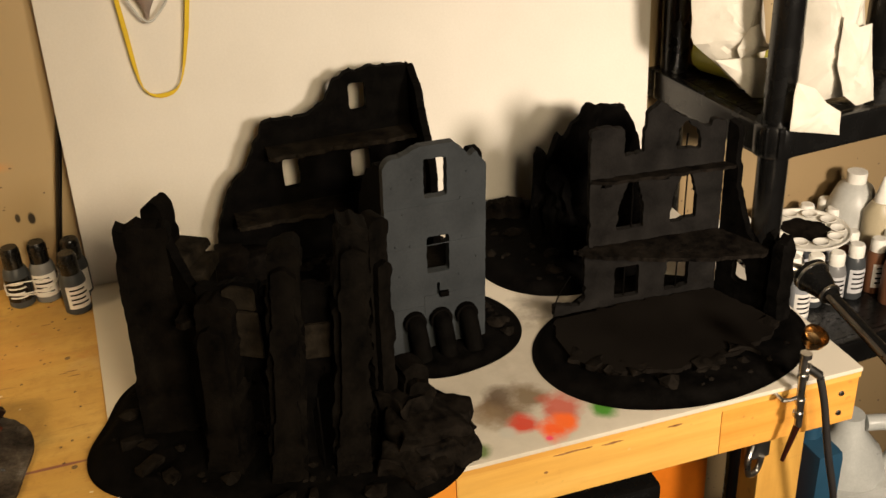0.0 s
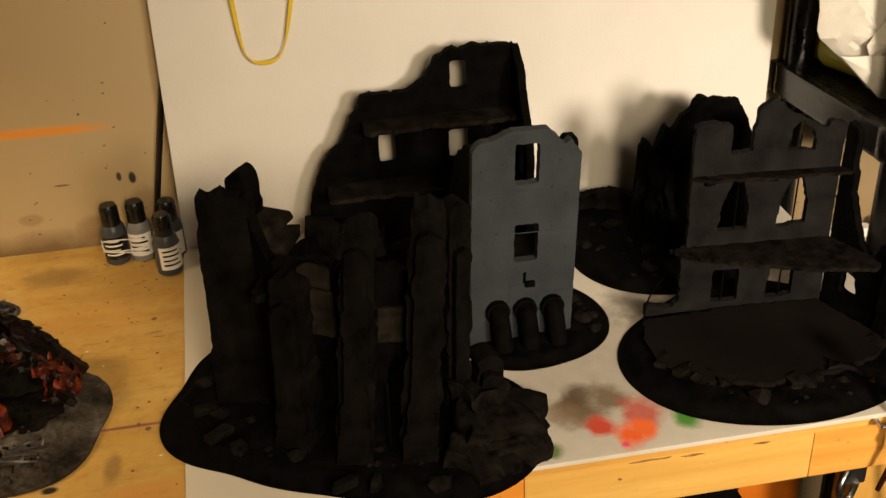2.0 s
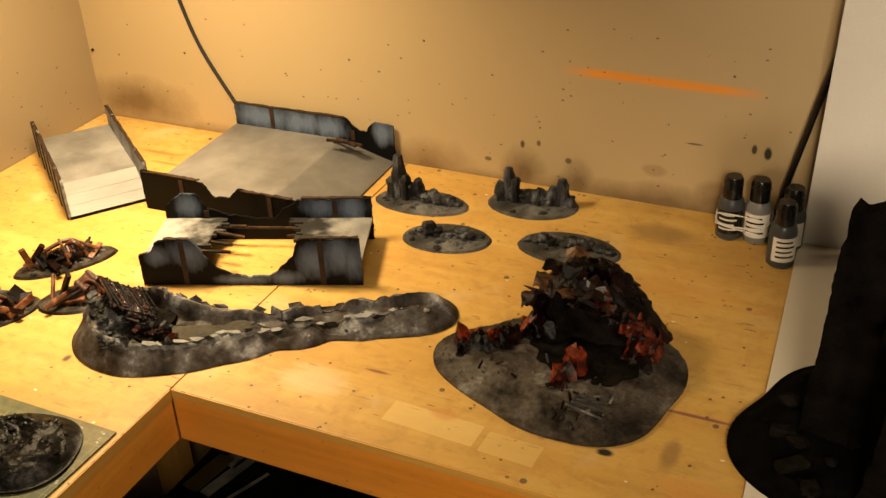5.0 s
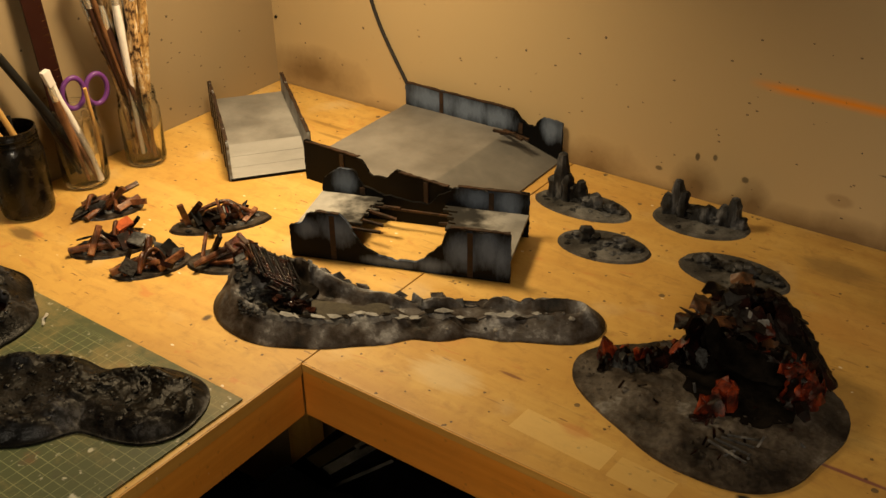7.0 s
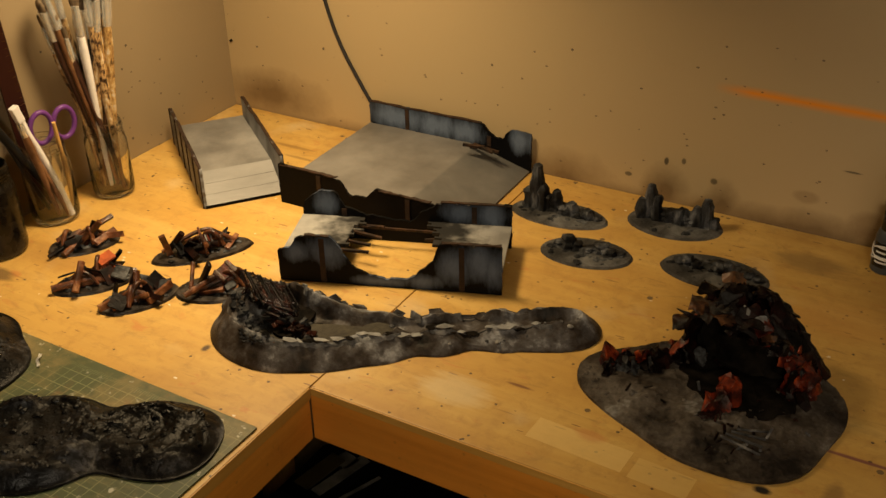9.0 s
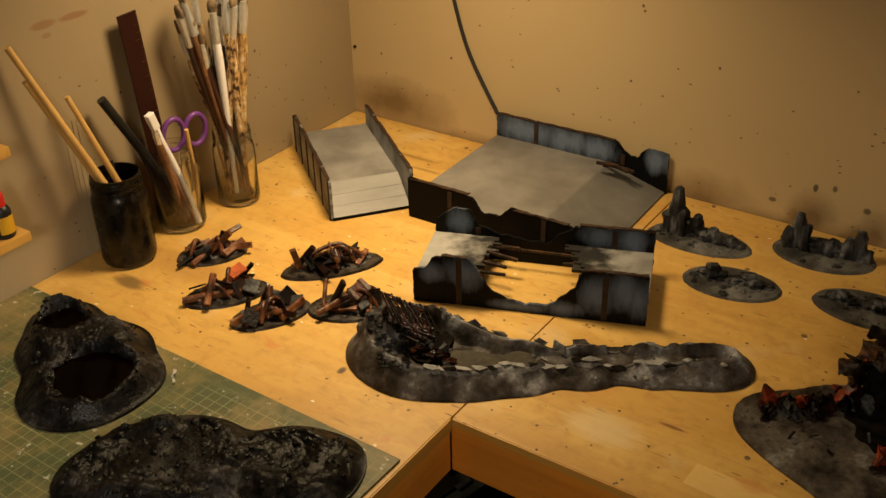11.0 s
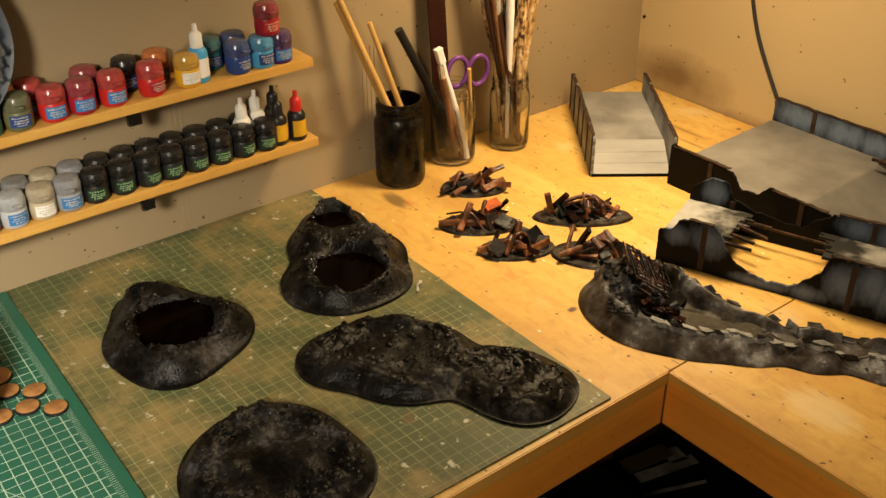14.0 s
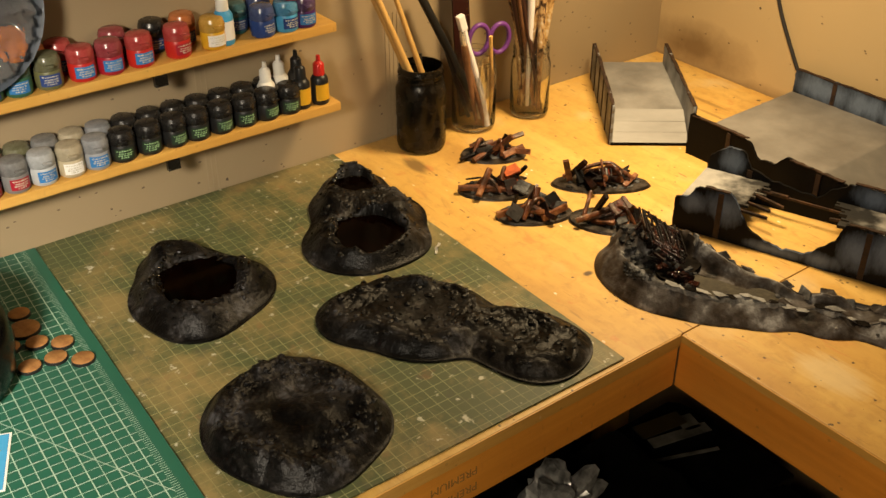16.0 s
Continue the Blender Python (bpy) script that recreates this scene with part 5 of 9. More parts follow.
BUNDLE = ((-0.044, 0.034, 0.298, "dark_handle", 0.0052), (-0.050, 0.022, 0.273, "spattered", 0.0046), (-0.036, 0.036, 0.318, "handle_brown", 0.0050), (-0.040, 0.020, 0.313, "spattered", 0.0042), (-0.030, 0.030, 0.283, "dark_handle", 0.0046), (-0.026, 0.014, 0.328, "spattered", 0.0048),
          (-0.020, 0.034, 0.258, "handle_brown", 0.0044), (0.000, 0.036, 0.303, "tooth_white", 0.0050), (-0.006, 0.010, 0.268, "paint_green", 0.0044), (0.004, -0.010, 0.313, "handle_brown", 0.0046), (-0.010, -0.008, 0.268, "dark_handle", 0.0042), (0.010, 0.020, 0.293, "paint_dark", 0.0050),
          (0.016, 0.030, 0.318, "spattered", 0.0056), (0.022, 0.022, 0.328, "stained_bamboo", 0.0056), (0.028, 0.030, 0.308, "spattered", 0.0058), (0.034, 0.016, 0.333, "spattered", 0.0056), (0.030, 0.000, 0.318, "dark_handle", 0.0050), (0.040, 0.024, 0.313, "stained_bamboo", 0.0054), (0.042, 0.004, 0.298, "handle_brown", 0.0048),
          (-0.016, 0.000, 0.228, "paint_yellow", 0.0040), (0.012, -0.018, 0.288, "spattered", 0.0046), (0.024, -0.016, 0.303, "spattered", 0.0048))
M["paint_dark"] = plain("paint_dark", (0.02, 0.022, 0.025), 0.4)
rng = random.Random(11)
for s, f, z, kind, r in BUNDLE:
    foot = in_jar(-0.10 * s + rng.uniform(-0.017, 0.017), -0.10 * (f - 0.01) + rng.uniform(-0.015, 0.015), 0.012)
    head = in_jar(s, f, z)
    head.x = max(head.x, 0.016)
    brush("paint-spattered wooden paint brush standing in a glass jar", foot, head, r, M[kind], rng.uniform(0.004, 0.009), rng.uniform(0.014, 0.026))
brush("brown paint brush standing in a glass jar", (0.066, -0.462, 0.012), (0.072, -0.499, 0.176), 0.0046, M["handle_brown"], 0.0042, 0.016)

rule = thing("wooden_rule", "long dark maroon rule standing in a jar", "rule", shift(0.030, -0.455, 0.010) @ pose(0, 0, 0, 0, -2, 0) @ pose(0, 0, 0, 2.5, 0, 0))
part("strip", slab(-0.0015, 0.0015, -0.015, 0.015, 0, 0.296, 0.0006), M["maroon"], rule)
for k in range(28):
    part("tick", slab(0.0016, 0.0018, 0.007 if k % 5 else 0.003, 0.0135, 0.008 + k * 0.01, 0.0086 + k * 0.01), M["brass"], rule)
single("marker", rod((0.051, -0.439, 0.012), (0.024, -0.533, 0.212), 0.0062, None, 14), M["paint_black"], "black marker pen leaning in a jar", "pen", smooth=40)
sc = thing("scissors", "scissors with purple plastic handles standing in a jar", "scissors", shift(0.056, -0.452, 0.012) @ pose(0, 0, 0, 0, 0, 78) @ pose(0, 0, 0, 0, 7, 0))
for s in (-1, 1):
    part("blade", slab(-0.006 + s * 0.002, 0.006 + s * 0.002, s * 0.0012 - 0.001, s * 0.0012 + 0.001, 0.0, 0.100, 0.0006), M["steel"], sc)
    ring = bmesh.new()
    pts = [Vector((s * 0.018 + 0.016 * math.cos(6.2832 * k / 24), s * 0.002, 0.128 + 0.022 * math.sin(6.2832 * k / 24))) for k in range(24)]
    loops = []
    for k, p in enumerate(pts):
        out = (p - Vector((s * 0.018, s * 0.002, 0.128))).normalized()
        loops.append([ring.verts.new(p + out * 0.0038 * math.cos(6.2832 * j / 8) + Vector((0, 0.0038 * math.sin(6.2832 * j / 8), 0))) for j in range(8)])
    for k in range(24):
        for j in range(8):
            ring.faces.new((loops[k][j], loops[k][(j + 1) % 8], loops[(k + 1) % 24][(j + 1) % 8], loops[(k + 1) % 24][j]))
    bmesh.ops.recalc_face_normals(ring, faces=ring.faces[:])
    part("handle", ring, M["purple"], sc, smooth=60)
tb = thing("toothbrush", "white toothbrush leaning in a glass jar", "toothbrush", I4)
part("handle", tube([(0.074, -0.449, 0.010), (0.070, -0.458, 0.06), (0.068, -0.474, 0.115), (0.067, -0.486, 0.150), (0.066, -0.494, 0.188)], 0.0048, 10), M["tooth_white"], tb, smooth=60)
part("bristles", boxed((0.009, 0.011, 0.024), shift(0.072, -0.498, 0.180) @ pose(0, 0, 0, 18), 0.002), M["tooth_white"], tb)
for a, b, r, h in (((0.061, -0.429, 0.012), (0.075, -0.447, 0.150), 0.0040, "bamboo"), ((0.071, -0.451, 0.012), (0.069, -0.488, 0.130), 0.0042, "handle_brown"), ((0.041, -0.459, 0.012), (0.030, -0.508, 0.165), 0.0036, "paint_black")):
    stick("pencil", "wooden tool handle standing in a glass jar", a, b, r, M[h], "tool", "tools in the jar")


# ---- the corner: roadway models, rubble, wreck ----
def roadway(name, label, at, length, width, tall, deck_z, front_top, back_top, slope_from, front_mat, back_mat, strips, deck_hole=None, deck_mat="deck", thick=0.004, seed=1.0, slope_at="end"):
    """A model road section: local x along it, y across it; two armour-plate sides and a concrete deck that slopes off at one end."""
    ob = thing(name, label, "terrain model", at)
    cell = 0.0025
    part("side_wall", panel(length, tall + 0.01, lambda x, z: z < front_top(x), thick, cell, 0.0018, seed), front_mat, ob, at=shift(0, 0, 0.0002))
    part("side_wall", panel(length, tall + 0.01, lambda x, z: z < back_top(x), thick, cell, 0.0018, seed + 4), back_mat, ob, at=shift(0, width - thick, 0.0002))
    bm = bmesh.new()
    nx, ny = 56, 26
    g = {}
    for i in range(nx + 1):
        for k in range(ny + 1):
            x, y = length * i / nx, thick + 0.0003 + (width - 2 * thick - 0.0006) * k / ny
            s = min(1, max(0, (x - slope_from) / max(0.001, length - slope_from))) if slope_at == "end" else min(1, max(0, (slope_from - x) / max(0.001, slope_from)))
            z = deck_z * (1 - s) + 0.003 * s + 0.0006 * n3(x * 60, y * 60, seed)
            g[i, k] = (bm.verts.new((x, y, z)), bm.verts.new((x, y, max(0.0005, z - 0.004))))
    solid = {(i, k) for i in range(nx) for k in range(ny) if not (deck_hole and deck_hole(length * (i + 0.5) / nx, width * (k + 0.5) / ny))}
    for i, k in solid:
        q = ((i, k), (i + 1, k), (i + 1, k + 1), (i, k + 1))
        bm.faces.new([g[c][0] for c in q])
        bm.faces.new([g[c][1] for c in q[::-1]])
        for o, (a, b) in (((i, k - 1), (q[0], q[1])), ((i + 1, k), (q[1], q[2])), ((i, k + 1), (q[2], q[3])), ((i - 1, k), (q[3], q[0]))):
            if o not in solid:
                bm.faces.new((g[a][0], g[a][1], g[b][1], g[b][0]))
    bmesh.ops.delete(bm, geom=[v for v in bm.verts if not v.link_faces], context="VERTS")
    part("deck", bm, M[deck_mat], ob, "mottled grey concrete road deck", smooth=40)
    part("end_wall", slab(0.0, 0.003, thick, width - thick, 0.0003, deck_z - 0.004) if slope_at == "end" else slab(length - 0.003, length, thick, width - thick, 0.0003, deck_z - 0.004), M["plate_dark"], ob)
    for x, w in strips:
        h = max(0.004, min(front_top(x - w), front_top(x + w)) - 0.001)
        part("strip", slab(x - w / 2, x + w / 2, -0.0012, 0.0, 0.001, h, 0.0003), M["rust_strip"], ob, "rust-brown riveted strip")
        h = max(0.004, min(back_top(x - w), back_top(x + w)) - 0.001)
        part("strip", slab(x - w / 2, x + w / 2, width - thick - 0.0012, width - thick, deck_z + 0.001, max(deck_z + 0.002, h), 0.0003), M["rust_strip"], ob)
    return ob


# short ramp in the corner
flat_top = lambda x: 0.062
rp = roadway("road_ramp", "small model road ramp, grey deck between blue-grey plated sides", shift(0.219, -0.335, 0) @ pose(0, 0, 0, 0, 0, 142.2) @ shift(0, -0.121, 0), 0.250, 0.121, 0.062, 0.030, flat_top, flat_top, 0.060, M["plate_light"], M["plate_light"], [], slope_at="start", seed=2.0)
for k in range(6):
    for y0, y1 in ((-0.0015, 0.0), (0.121, 0.1225)):
        part("rib", slab(0.001 + k * 0.049, 0.005 + k * 0.049, y0, y1, 0.0005, 0.0625, 0.0004), M["rust_strip"], rp, "rust-brown rib on the side")
M["deck_pale"] = mat("pale_ramp_face", [(0.20, 0.195, 0.188), (0.33, 0.325, 0.315)], 14, 0.4, 0, 0.3, 240, stretch=(1, 0.3, 1), grit=0.15)
tilt = math.degrees(math.atan2(0.027, 0.060))
part("ramp_face", slab(0.0, 0.0655, 0.0048, 0.1162, 0.0010, 0.0022, 0.0004), M["deck_pale"], rp, "pale worn sloping ramp face", at=shift(0, 0, 0.0030) @ pose(0, 0, 0, 0, -tilt, 0))
for k in range(2):
    part("face_line", slab(0.020 + 0.021 * k, 0.0207 + 0.021 * k, 0.0050, 0.1160, 0.0021, 0.0025), M["deck"], rp, at=shift(0, 0, 0.0030) @ pose(0, 0, 0, 0, -tilt, 0))
part("front_lip", slab(-0.0016, 0.0, 0.002, 0.119, 0.0004, 0.005, 0.0004), M["plate_dark"], rp)

# large bridge end by the wall
front = crest([(0, 0.062), (0.105, 0.058), (0.118, 0.038), (0.145, 0.040), (0.165, 0.058), (0.255, 0.054), (0.262, 0.03), (0.29, 0.012)], 0.0022, 1.3)
rear = crest([(0, 0.066), (0.205, 0.066), (0.218, 0.050), (0.238, 0.046), (0.248, 0.064), (0.29, 0.065)], 0.0015, 5.2)
br = roadway("bridge_end", "broken model bridge end, black outside and blue-grey inside", shift(0.303, -0.264, 0) @ pose(0, 0, 0, 0, 0, 1.2), 0.284, 0.252, 0.066, 0.030, front, rear, 0.190, M["plate_dark"], M["plate_rear"], [(0.070, 0.007), (0.215, 0.007)], None, "deck_end", seed=3.0)
rng = random.Random(4)
for k in range(6):
    part("girder", boxed((rng.uniform(0.02, 0.04), 0.004, 0.004), shift(0.205 + 0.012 * k % 0.03, 0.228 - 0.004 * k, 0.036 + 0.002 * k) @ pose(0, 0, 0, rng.uniform(-8, 8), rng.uniform(-10, 10), rng.uniform(-20, 20)), 0.0005), M["girder"], br, "broken rusty girder")

# blasted span with a hole through its deck
gf = crest([(0, 0.044), (0.016, 0.048), (0.024, 0.060), (0.034, 0.066), (0.070, 0.066), (0.078, 0.056), (0.088, 0.038), (0.105, 0.020), (0.125, 0.013), (0.165, 0.012), (0.182, 0.024), (0.200, 0.044), (0.207, 0.066), (0.29, 0.068)], 0.0030, 2.2)
gb = crest([(0, 0.034), (0.004, 0.054), (0.018, 0.064), (0.028, 0.072), (0.048, 0.068), (0.058, 0.050), (0.078, 0.040), (0.120, 0.035), (0.150, 0.030), (0.162, 0.046), (0.185, 0.060), (0.29, 0.064)], 0.0024, 7.7)


def blast(x, y):
    e = 0.014 * n3(x * 70, y * 70, 2.0) + 0.013 * n3(x * 25, y * 170, 5.0)
    return 0.066 + 0.18 * y + e < x < 0.218 - 0.32 * y + 1.4 * e


sp = roadway("broken_span", "blasted model bridge span with a hole burnt through its deck", shift(0.434, -0.437, 0) @ pose(0, 0, 0, 0, 0, 20.5), 0.285, 0.120, 0.068, 0.034, gf, gb, 0.30, M["plate_front"], M["plate_back"], [(0.058, 0.007), (0.235, 0.007)], blast, "deck_burnt", seed=4.0)
rng = random.Random(9)
for k in range(5):
    y = 0.012 + 0.0215 * k + rng.uniform(-0.006, 0.006)
    L = rng.uniform(0.014, 0.040)
    part("girder", boxed((L, rng.uniform(0.003, 0.006), 0.0035), shift(0.070 + 0.18 * y + L / 2 - 0.004, y, 0.030) @ pose(0, 0, 0, 0, rng.uniform(-6, 14), rng.uniform(-22, 22)), 0.0004), M["girder"], sp, "splintered rusty girder")
    if k % 2:
        L = rng.uniform(0.010, 0.030)
        part("girder", boxed((L, 0.0035, 0.0035), shift(0.220 - 0.32 * y - L / 2 + 0.004, y, 0.029) @ pose(0, 0, 0, 0, rng.uniform(-10, 6), rng.uniform(-12, 12)), 0.0004), M["girder"], sp, "splintered rusty girder")
part("girder", boxed((0.130, 0.0028, 0.003), shift(0.135, 0.098, 0.029) @ pose(0, 0, 0, 0, 0, -1.5), 0.0005), M["girder"], sp, "long bare rusty girder")

# worn rust-brown edging along the intact plate tops
for ob, runs in ((br, ((0.004, 0.100, -0.0006, 0.0600), (0.170, 0.250, -0.0006, 0.0555), (0.002, 0.200, 0.2474, 0.0662))), (sp, ((0.036, 0.068, -0.0006, 0.0664), (0.210, 0.284, -0.0006, 0.0682), (0.190, 0.284, 0.1154, 0.0626))), (rp, ((0.002, 0.248, -0.0006, 0.0620), (0.002, 0.248, 0.1164, 0.0620)))):
    for x0, x1, y, z in runs:
        bm = slab(x0, x1, y, y + 0.0052, z, z + 0.0016)
        bmesh.ops.subdivide_edges(bm, edges=[e for e in bm.edges if abs(e.verts[0].co.x - e.verts[1].co.x) > 0.01], cuts=14)
        part("edging", rough_up(bm, 0.0014, 140, x0 * 90), M["rust_strip"], ob, "worn rust-brown edging")

# ashen trench piece
trench = blob_field([(0.487, -0.531, 0.066), (0.521, -0.537, 0.066), (0.570, -0.520, 0.056), (0.619, -0.491, 0.046), (0.678, -0.452, 0.038), (0.736, -0.414, 0.036), (0.780, -0.386, 0.036), (0.808, -0.369, 0.035)], 0.012)


AXIS = [Vector(p) for p in ((0.490, -0.533), (0.530, -0.530), (0.575, -0.512), (0.625, -0.484), (0.680, -0.450), (0.738, -0.412), (0.800, -0.372))]


def off_axis(x, y):
    """How far a place lies from the trench's middle line."""
    p, best = Vector((x, y)), 1.0
    for a, b in zip(AXIS, AXIS[1:]):
        k = max(0.0, min(1.0, (p - a).dot(b - a) / (b - a).length_squared))
        best = min(best, (p - a.lerp(b, k)).length)
    return best


def trench_high(x, y, d):
    back = ease(((y + 0.533) * 0.84 - (x - 0.49) * 0.54 + 0.012) / 0.03)
    rim = (0.10 + 0.90 * min(1.0, d / 0.0225) ** 0.85) * (0.024 + 0.004 * back + 0.010 * ease((0.60 - x) / 0.10))
    inner = max(ease((d - 0.0225) / 0.0085), 0.85 * ease((0.0135 - off_axis(x, y)) / 0.007) * ease((x - 0.60) / 0.03))
    big = ease((0.505 - x) / 0.045) * ease((y + 0.60) / 0.05)
    rim *= 1 - 0.45 * big
    z = rim * (1 - inner) + 0.010 * inner
    z += 0.042 * big * ease(d / 0.052) * (0.8 + 0.5 * n3(x * 40, y * 40, 7.0))
    z += (0.0035 + 0.0055 * back) * abs(n3(x * 42, y * 42, 9.0)) * ease(d / 0.010) * (1 - inner)
    return max(0.001, z + (0.0024 * n3(x * 34, y * 34, 1.0) + 0.0011 * n3(x * 120, y * 120, 3.0)) * ease(d / 0.01))


M["ash_trench"] = mat("trench_ash", [(0.006, 0.005, 0.0042), (0.034, 0.026, 0.021), (0.085, 0.080, 0.082), (0.30, 0.31, 0.335)], 30, 0.55, 0, 0.7, 150, spec=0.18, grit=0.22)
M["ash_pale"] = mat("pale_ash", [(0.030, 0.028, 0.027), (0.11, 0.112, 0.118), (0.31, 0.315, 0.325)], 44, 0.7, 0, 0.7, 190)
tr = thing("trench_piece", "long ashen grey trench terrain with rubble and a rusty grating", "terrain piece")
part("ground", ground_piece(trench, (0.619, -0.481), trench_high, 320, 80), M["ash_trench"], tr, smooth=50)
rng = random.Random(21)
bm = bmesh.new()
for k in range(60):
    t = rng.random()
    x, y = 0.46 + 0.37 * t, -0.535 + 0.165 * t + rng.uniform(-0.06, 0.06)
    d = trench(x, y)
    if 0.006 < d:
        chunk(bm, shift(x, y, trench_high(x, y, d)), 0.0012 + 0.0030 * rng.random() ** 2, k, 0.5)
part("rubble", bm, M["stone"], tr, kind="stuff")


def flake(at, r, thick, seed, long=1.0):
    """A thin broken flake with an angular outline."""
    rng = random.Random(seed)
    n = rng.choice((4, 5, 5, 6))
    bm = bmesh.new()
    ring = []
    for i in range(n):
        a = 6.28318 * (i + rng.uniform(-0.3, 0.3)) / n
        q = r * rng.uniform(0.65, 1.15)
        ring.append((q * long * math.cos(a), q * math.sin(a), rng.uniform(-0.15, 0.15) * r))
    lo = [bm.verts.new(at @ Vector(p)) for p in ring]
    hi = [bm.verts.new(at @ (Vector(p) + Vector((0, 0, thick)))) for p in ring]
    bm.faces.new(hi)
    bm.faces.new(lo[::-1])
    for i in range(n):
        bm.faces.new((lo[i], lo[(i + 1) % n], hi[(i + 1) % n], hi[i]))
    return bm


def on_rim(t, side, depth_in):
    """A place on the trench's rim: t along it, side +1 at the back, -1 in front."""
    f = t * (len(AXIS) - 1)
    i = min(int(f), len(AXIS) - 2)
    p, d = AXIS[i].lerp(AXIS[i + 1], f - i), (AXIS[i + 1] - AXIS[i]).normalized()
    n = Vector((-d.y, d.x)) * side
    k = 0.0
    depth_in = min(depth_in, 0.74 * trench(*p))
    while trench(*(p + n * k)) > depth_in and k < 0.12:
        k += 0.001
    return p + n * k, math.degrees(math.atan2(d.y, d.x))




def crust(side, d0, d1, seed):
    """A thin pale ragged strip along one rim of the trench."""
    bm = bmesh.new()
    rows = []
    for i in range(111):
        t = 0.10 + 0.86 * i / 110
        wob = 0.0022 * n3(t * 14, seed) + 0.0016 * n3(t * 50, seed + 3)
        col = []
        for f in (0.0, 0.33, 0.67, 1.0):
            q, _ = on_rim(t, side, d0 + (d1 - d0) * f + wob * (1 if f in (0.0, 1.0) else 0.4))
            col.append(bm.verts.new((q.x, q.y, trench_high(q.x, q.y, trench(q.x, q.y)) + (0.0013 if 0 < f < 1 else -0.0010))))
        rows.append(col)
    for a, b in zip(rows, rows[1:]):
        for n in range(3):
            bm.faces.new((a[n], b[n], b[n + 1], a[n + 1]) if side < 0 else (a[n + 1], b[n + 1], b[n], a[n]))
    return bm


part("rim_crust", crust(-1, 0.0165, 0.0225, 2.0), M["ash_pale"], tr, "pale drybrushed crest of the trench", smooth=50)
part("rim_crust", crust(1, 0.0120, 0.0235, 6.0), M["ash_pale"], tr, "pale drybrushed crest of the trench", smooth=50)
for k in range(20):
    q, turn = on_rim(0.14 + 0.78 * k / 19, -1, rng.uniform(0.020, 0.024))
    z = trench_high(q.x, q.y, trench(q.x, q.y))
    part("slab", flake(shift(q.x, q.y, z + 0.0015) @ pose(0, 0, 0, rng.uniform(0, 10), rng.uniform(-6, 6), turn + rng.uniform(-12, 12)), rng.uniform(0.0026, 0.0058), 0.0006, k, 2.2), M["slab"] if k % 3 else M["char"], tr, "thin broken concrete flake")
for k in range(14):
    q, turn = on_rim(0.10 + 0.80 * k / 13, 1, rng.uniform(0.010, 0.022))
    z = trench_high(q.x, q.y, trench(q.x, q.y))
    part("slab", flake(shift(q.x, q.y, z + rng.uniform(-0.003, 0.003)) @ pose(0, 0, 0, 0, 0, turn + rng.uniform(-25, 25)) @ pose(0, 0, 0, rng.uniform(35, 85), 0, rng.uniform(-30, 30)), rng.uniform(0.004, 0.0085), 0.0025, 50 + k, 1.5), M["ash_trench"] if k % 2 else M["ash_pale"], tr, "broken concrete flake on edge")
part("floor", ground_piece(lambda x, y: trench(x, y) - 0.029, (0.600, -0.491), lambda x, y, d: 0.013 + 0.0015 * n3(x * 80, y * 80), 120, 16), M["mud_floor"], tr, "dry grey-brown trench bottom", smooth=60)
hollow = blob_field([(0.524, -0.536, 0.020), (0.516, -0.512, 0.018), (0.512, -0.494, 0.014)], 0.008)
part("hollow", ground_piece(hollow, (0.518, -0.518), lambda x, y, d: 0.0165 + 0.003 * n3(x * 90, y * 90), 80, 12), M["char"], tr, "black patch in the hollow under the grating", smooth=60)
# a red-brown slatted grating slumped from the mound into the hollow
O, U, V = Vector((0.456, -0.529, 0.068)), Vector((0.047, 0.016, -0.012)), Vector((0.038, -0.018, -0.026))
def shaken(v):
    return v + Vector((rng.uniform(-1, 1), rng.uniform(-1, 1), rng.uniform(-1, 1))) * 0.0022


for k in range(15):
    a = O + V * (k / 14)
    part("grating_bar", rod(shaken(a + U * 0.3 * rng.random()), shaken(a + U * rng.uniform(0.75, 1.05)), 0.0014, None, 6), (M["wet_rust"], M["rust_dark"], M["wet_rust"])[k % 3], tr, "rusty grating bar")
for k in range(12):
    a = O + U * (k / 11) + Vector((0, 0, 0.002))
    part("grating_bar", rod(shaken(a), shaken(a + V * rng.uniform(0.8, 1.1)), 0.0013, None, 6), M["rust_dark"] if k % 3 else M["wet_rust"], tr, "rusty grating bar")
for k in range(70):
    p = O + U * rng.uniform(-0.1, 1.1) + V * rng.uniform(0.3, 1.35) + Vector((0, 0, rng.uniform(-0.012, -0.002)))
    part("debris", rough_up(boxed((rng.uniform(0.006, 0.018), rng.uniform(0.003, 0.006), 0.003), Matrix.Translation(p) @ pose(0, 0, 0, rng.uniform(-40, 40), rng.uniform(-40, 40), rng.uniform(0, 180)), 0.0005), 0.004, 120, k), (M["wet_rust"], M["rust_dark"], M["rust_dark"], M["burnt_stone"])[k % 4], tr)
bm = bmesh.new()
for k in range(120):
    p = O + U * rng.uniform(-0.6, 1.0) + V * rng.uniform(-0.1, 1.5)
    d = trench(p.x, p.y)
    if d > 0.004:
        chunk(bm, shift(p.x, p.y, trench_high(p.x, p.y, d)), rng.uniform(0.002, 0.0065), k + 200, 0.8)
part("burnt_rubble", bm, M["burnt_stone"], tr, kind="stuff")
bm = bmesh.new()
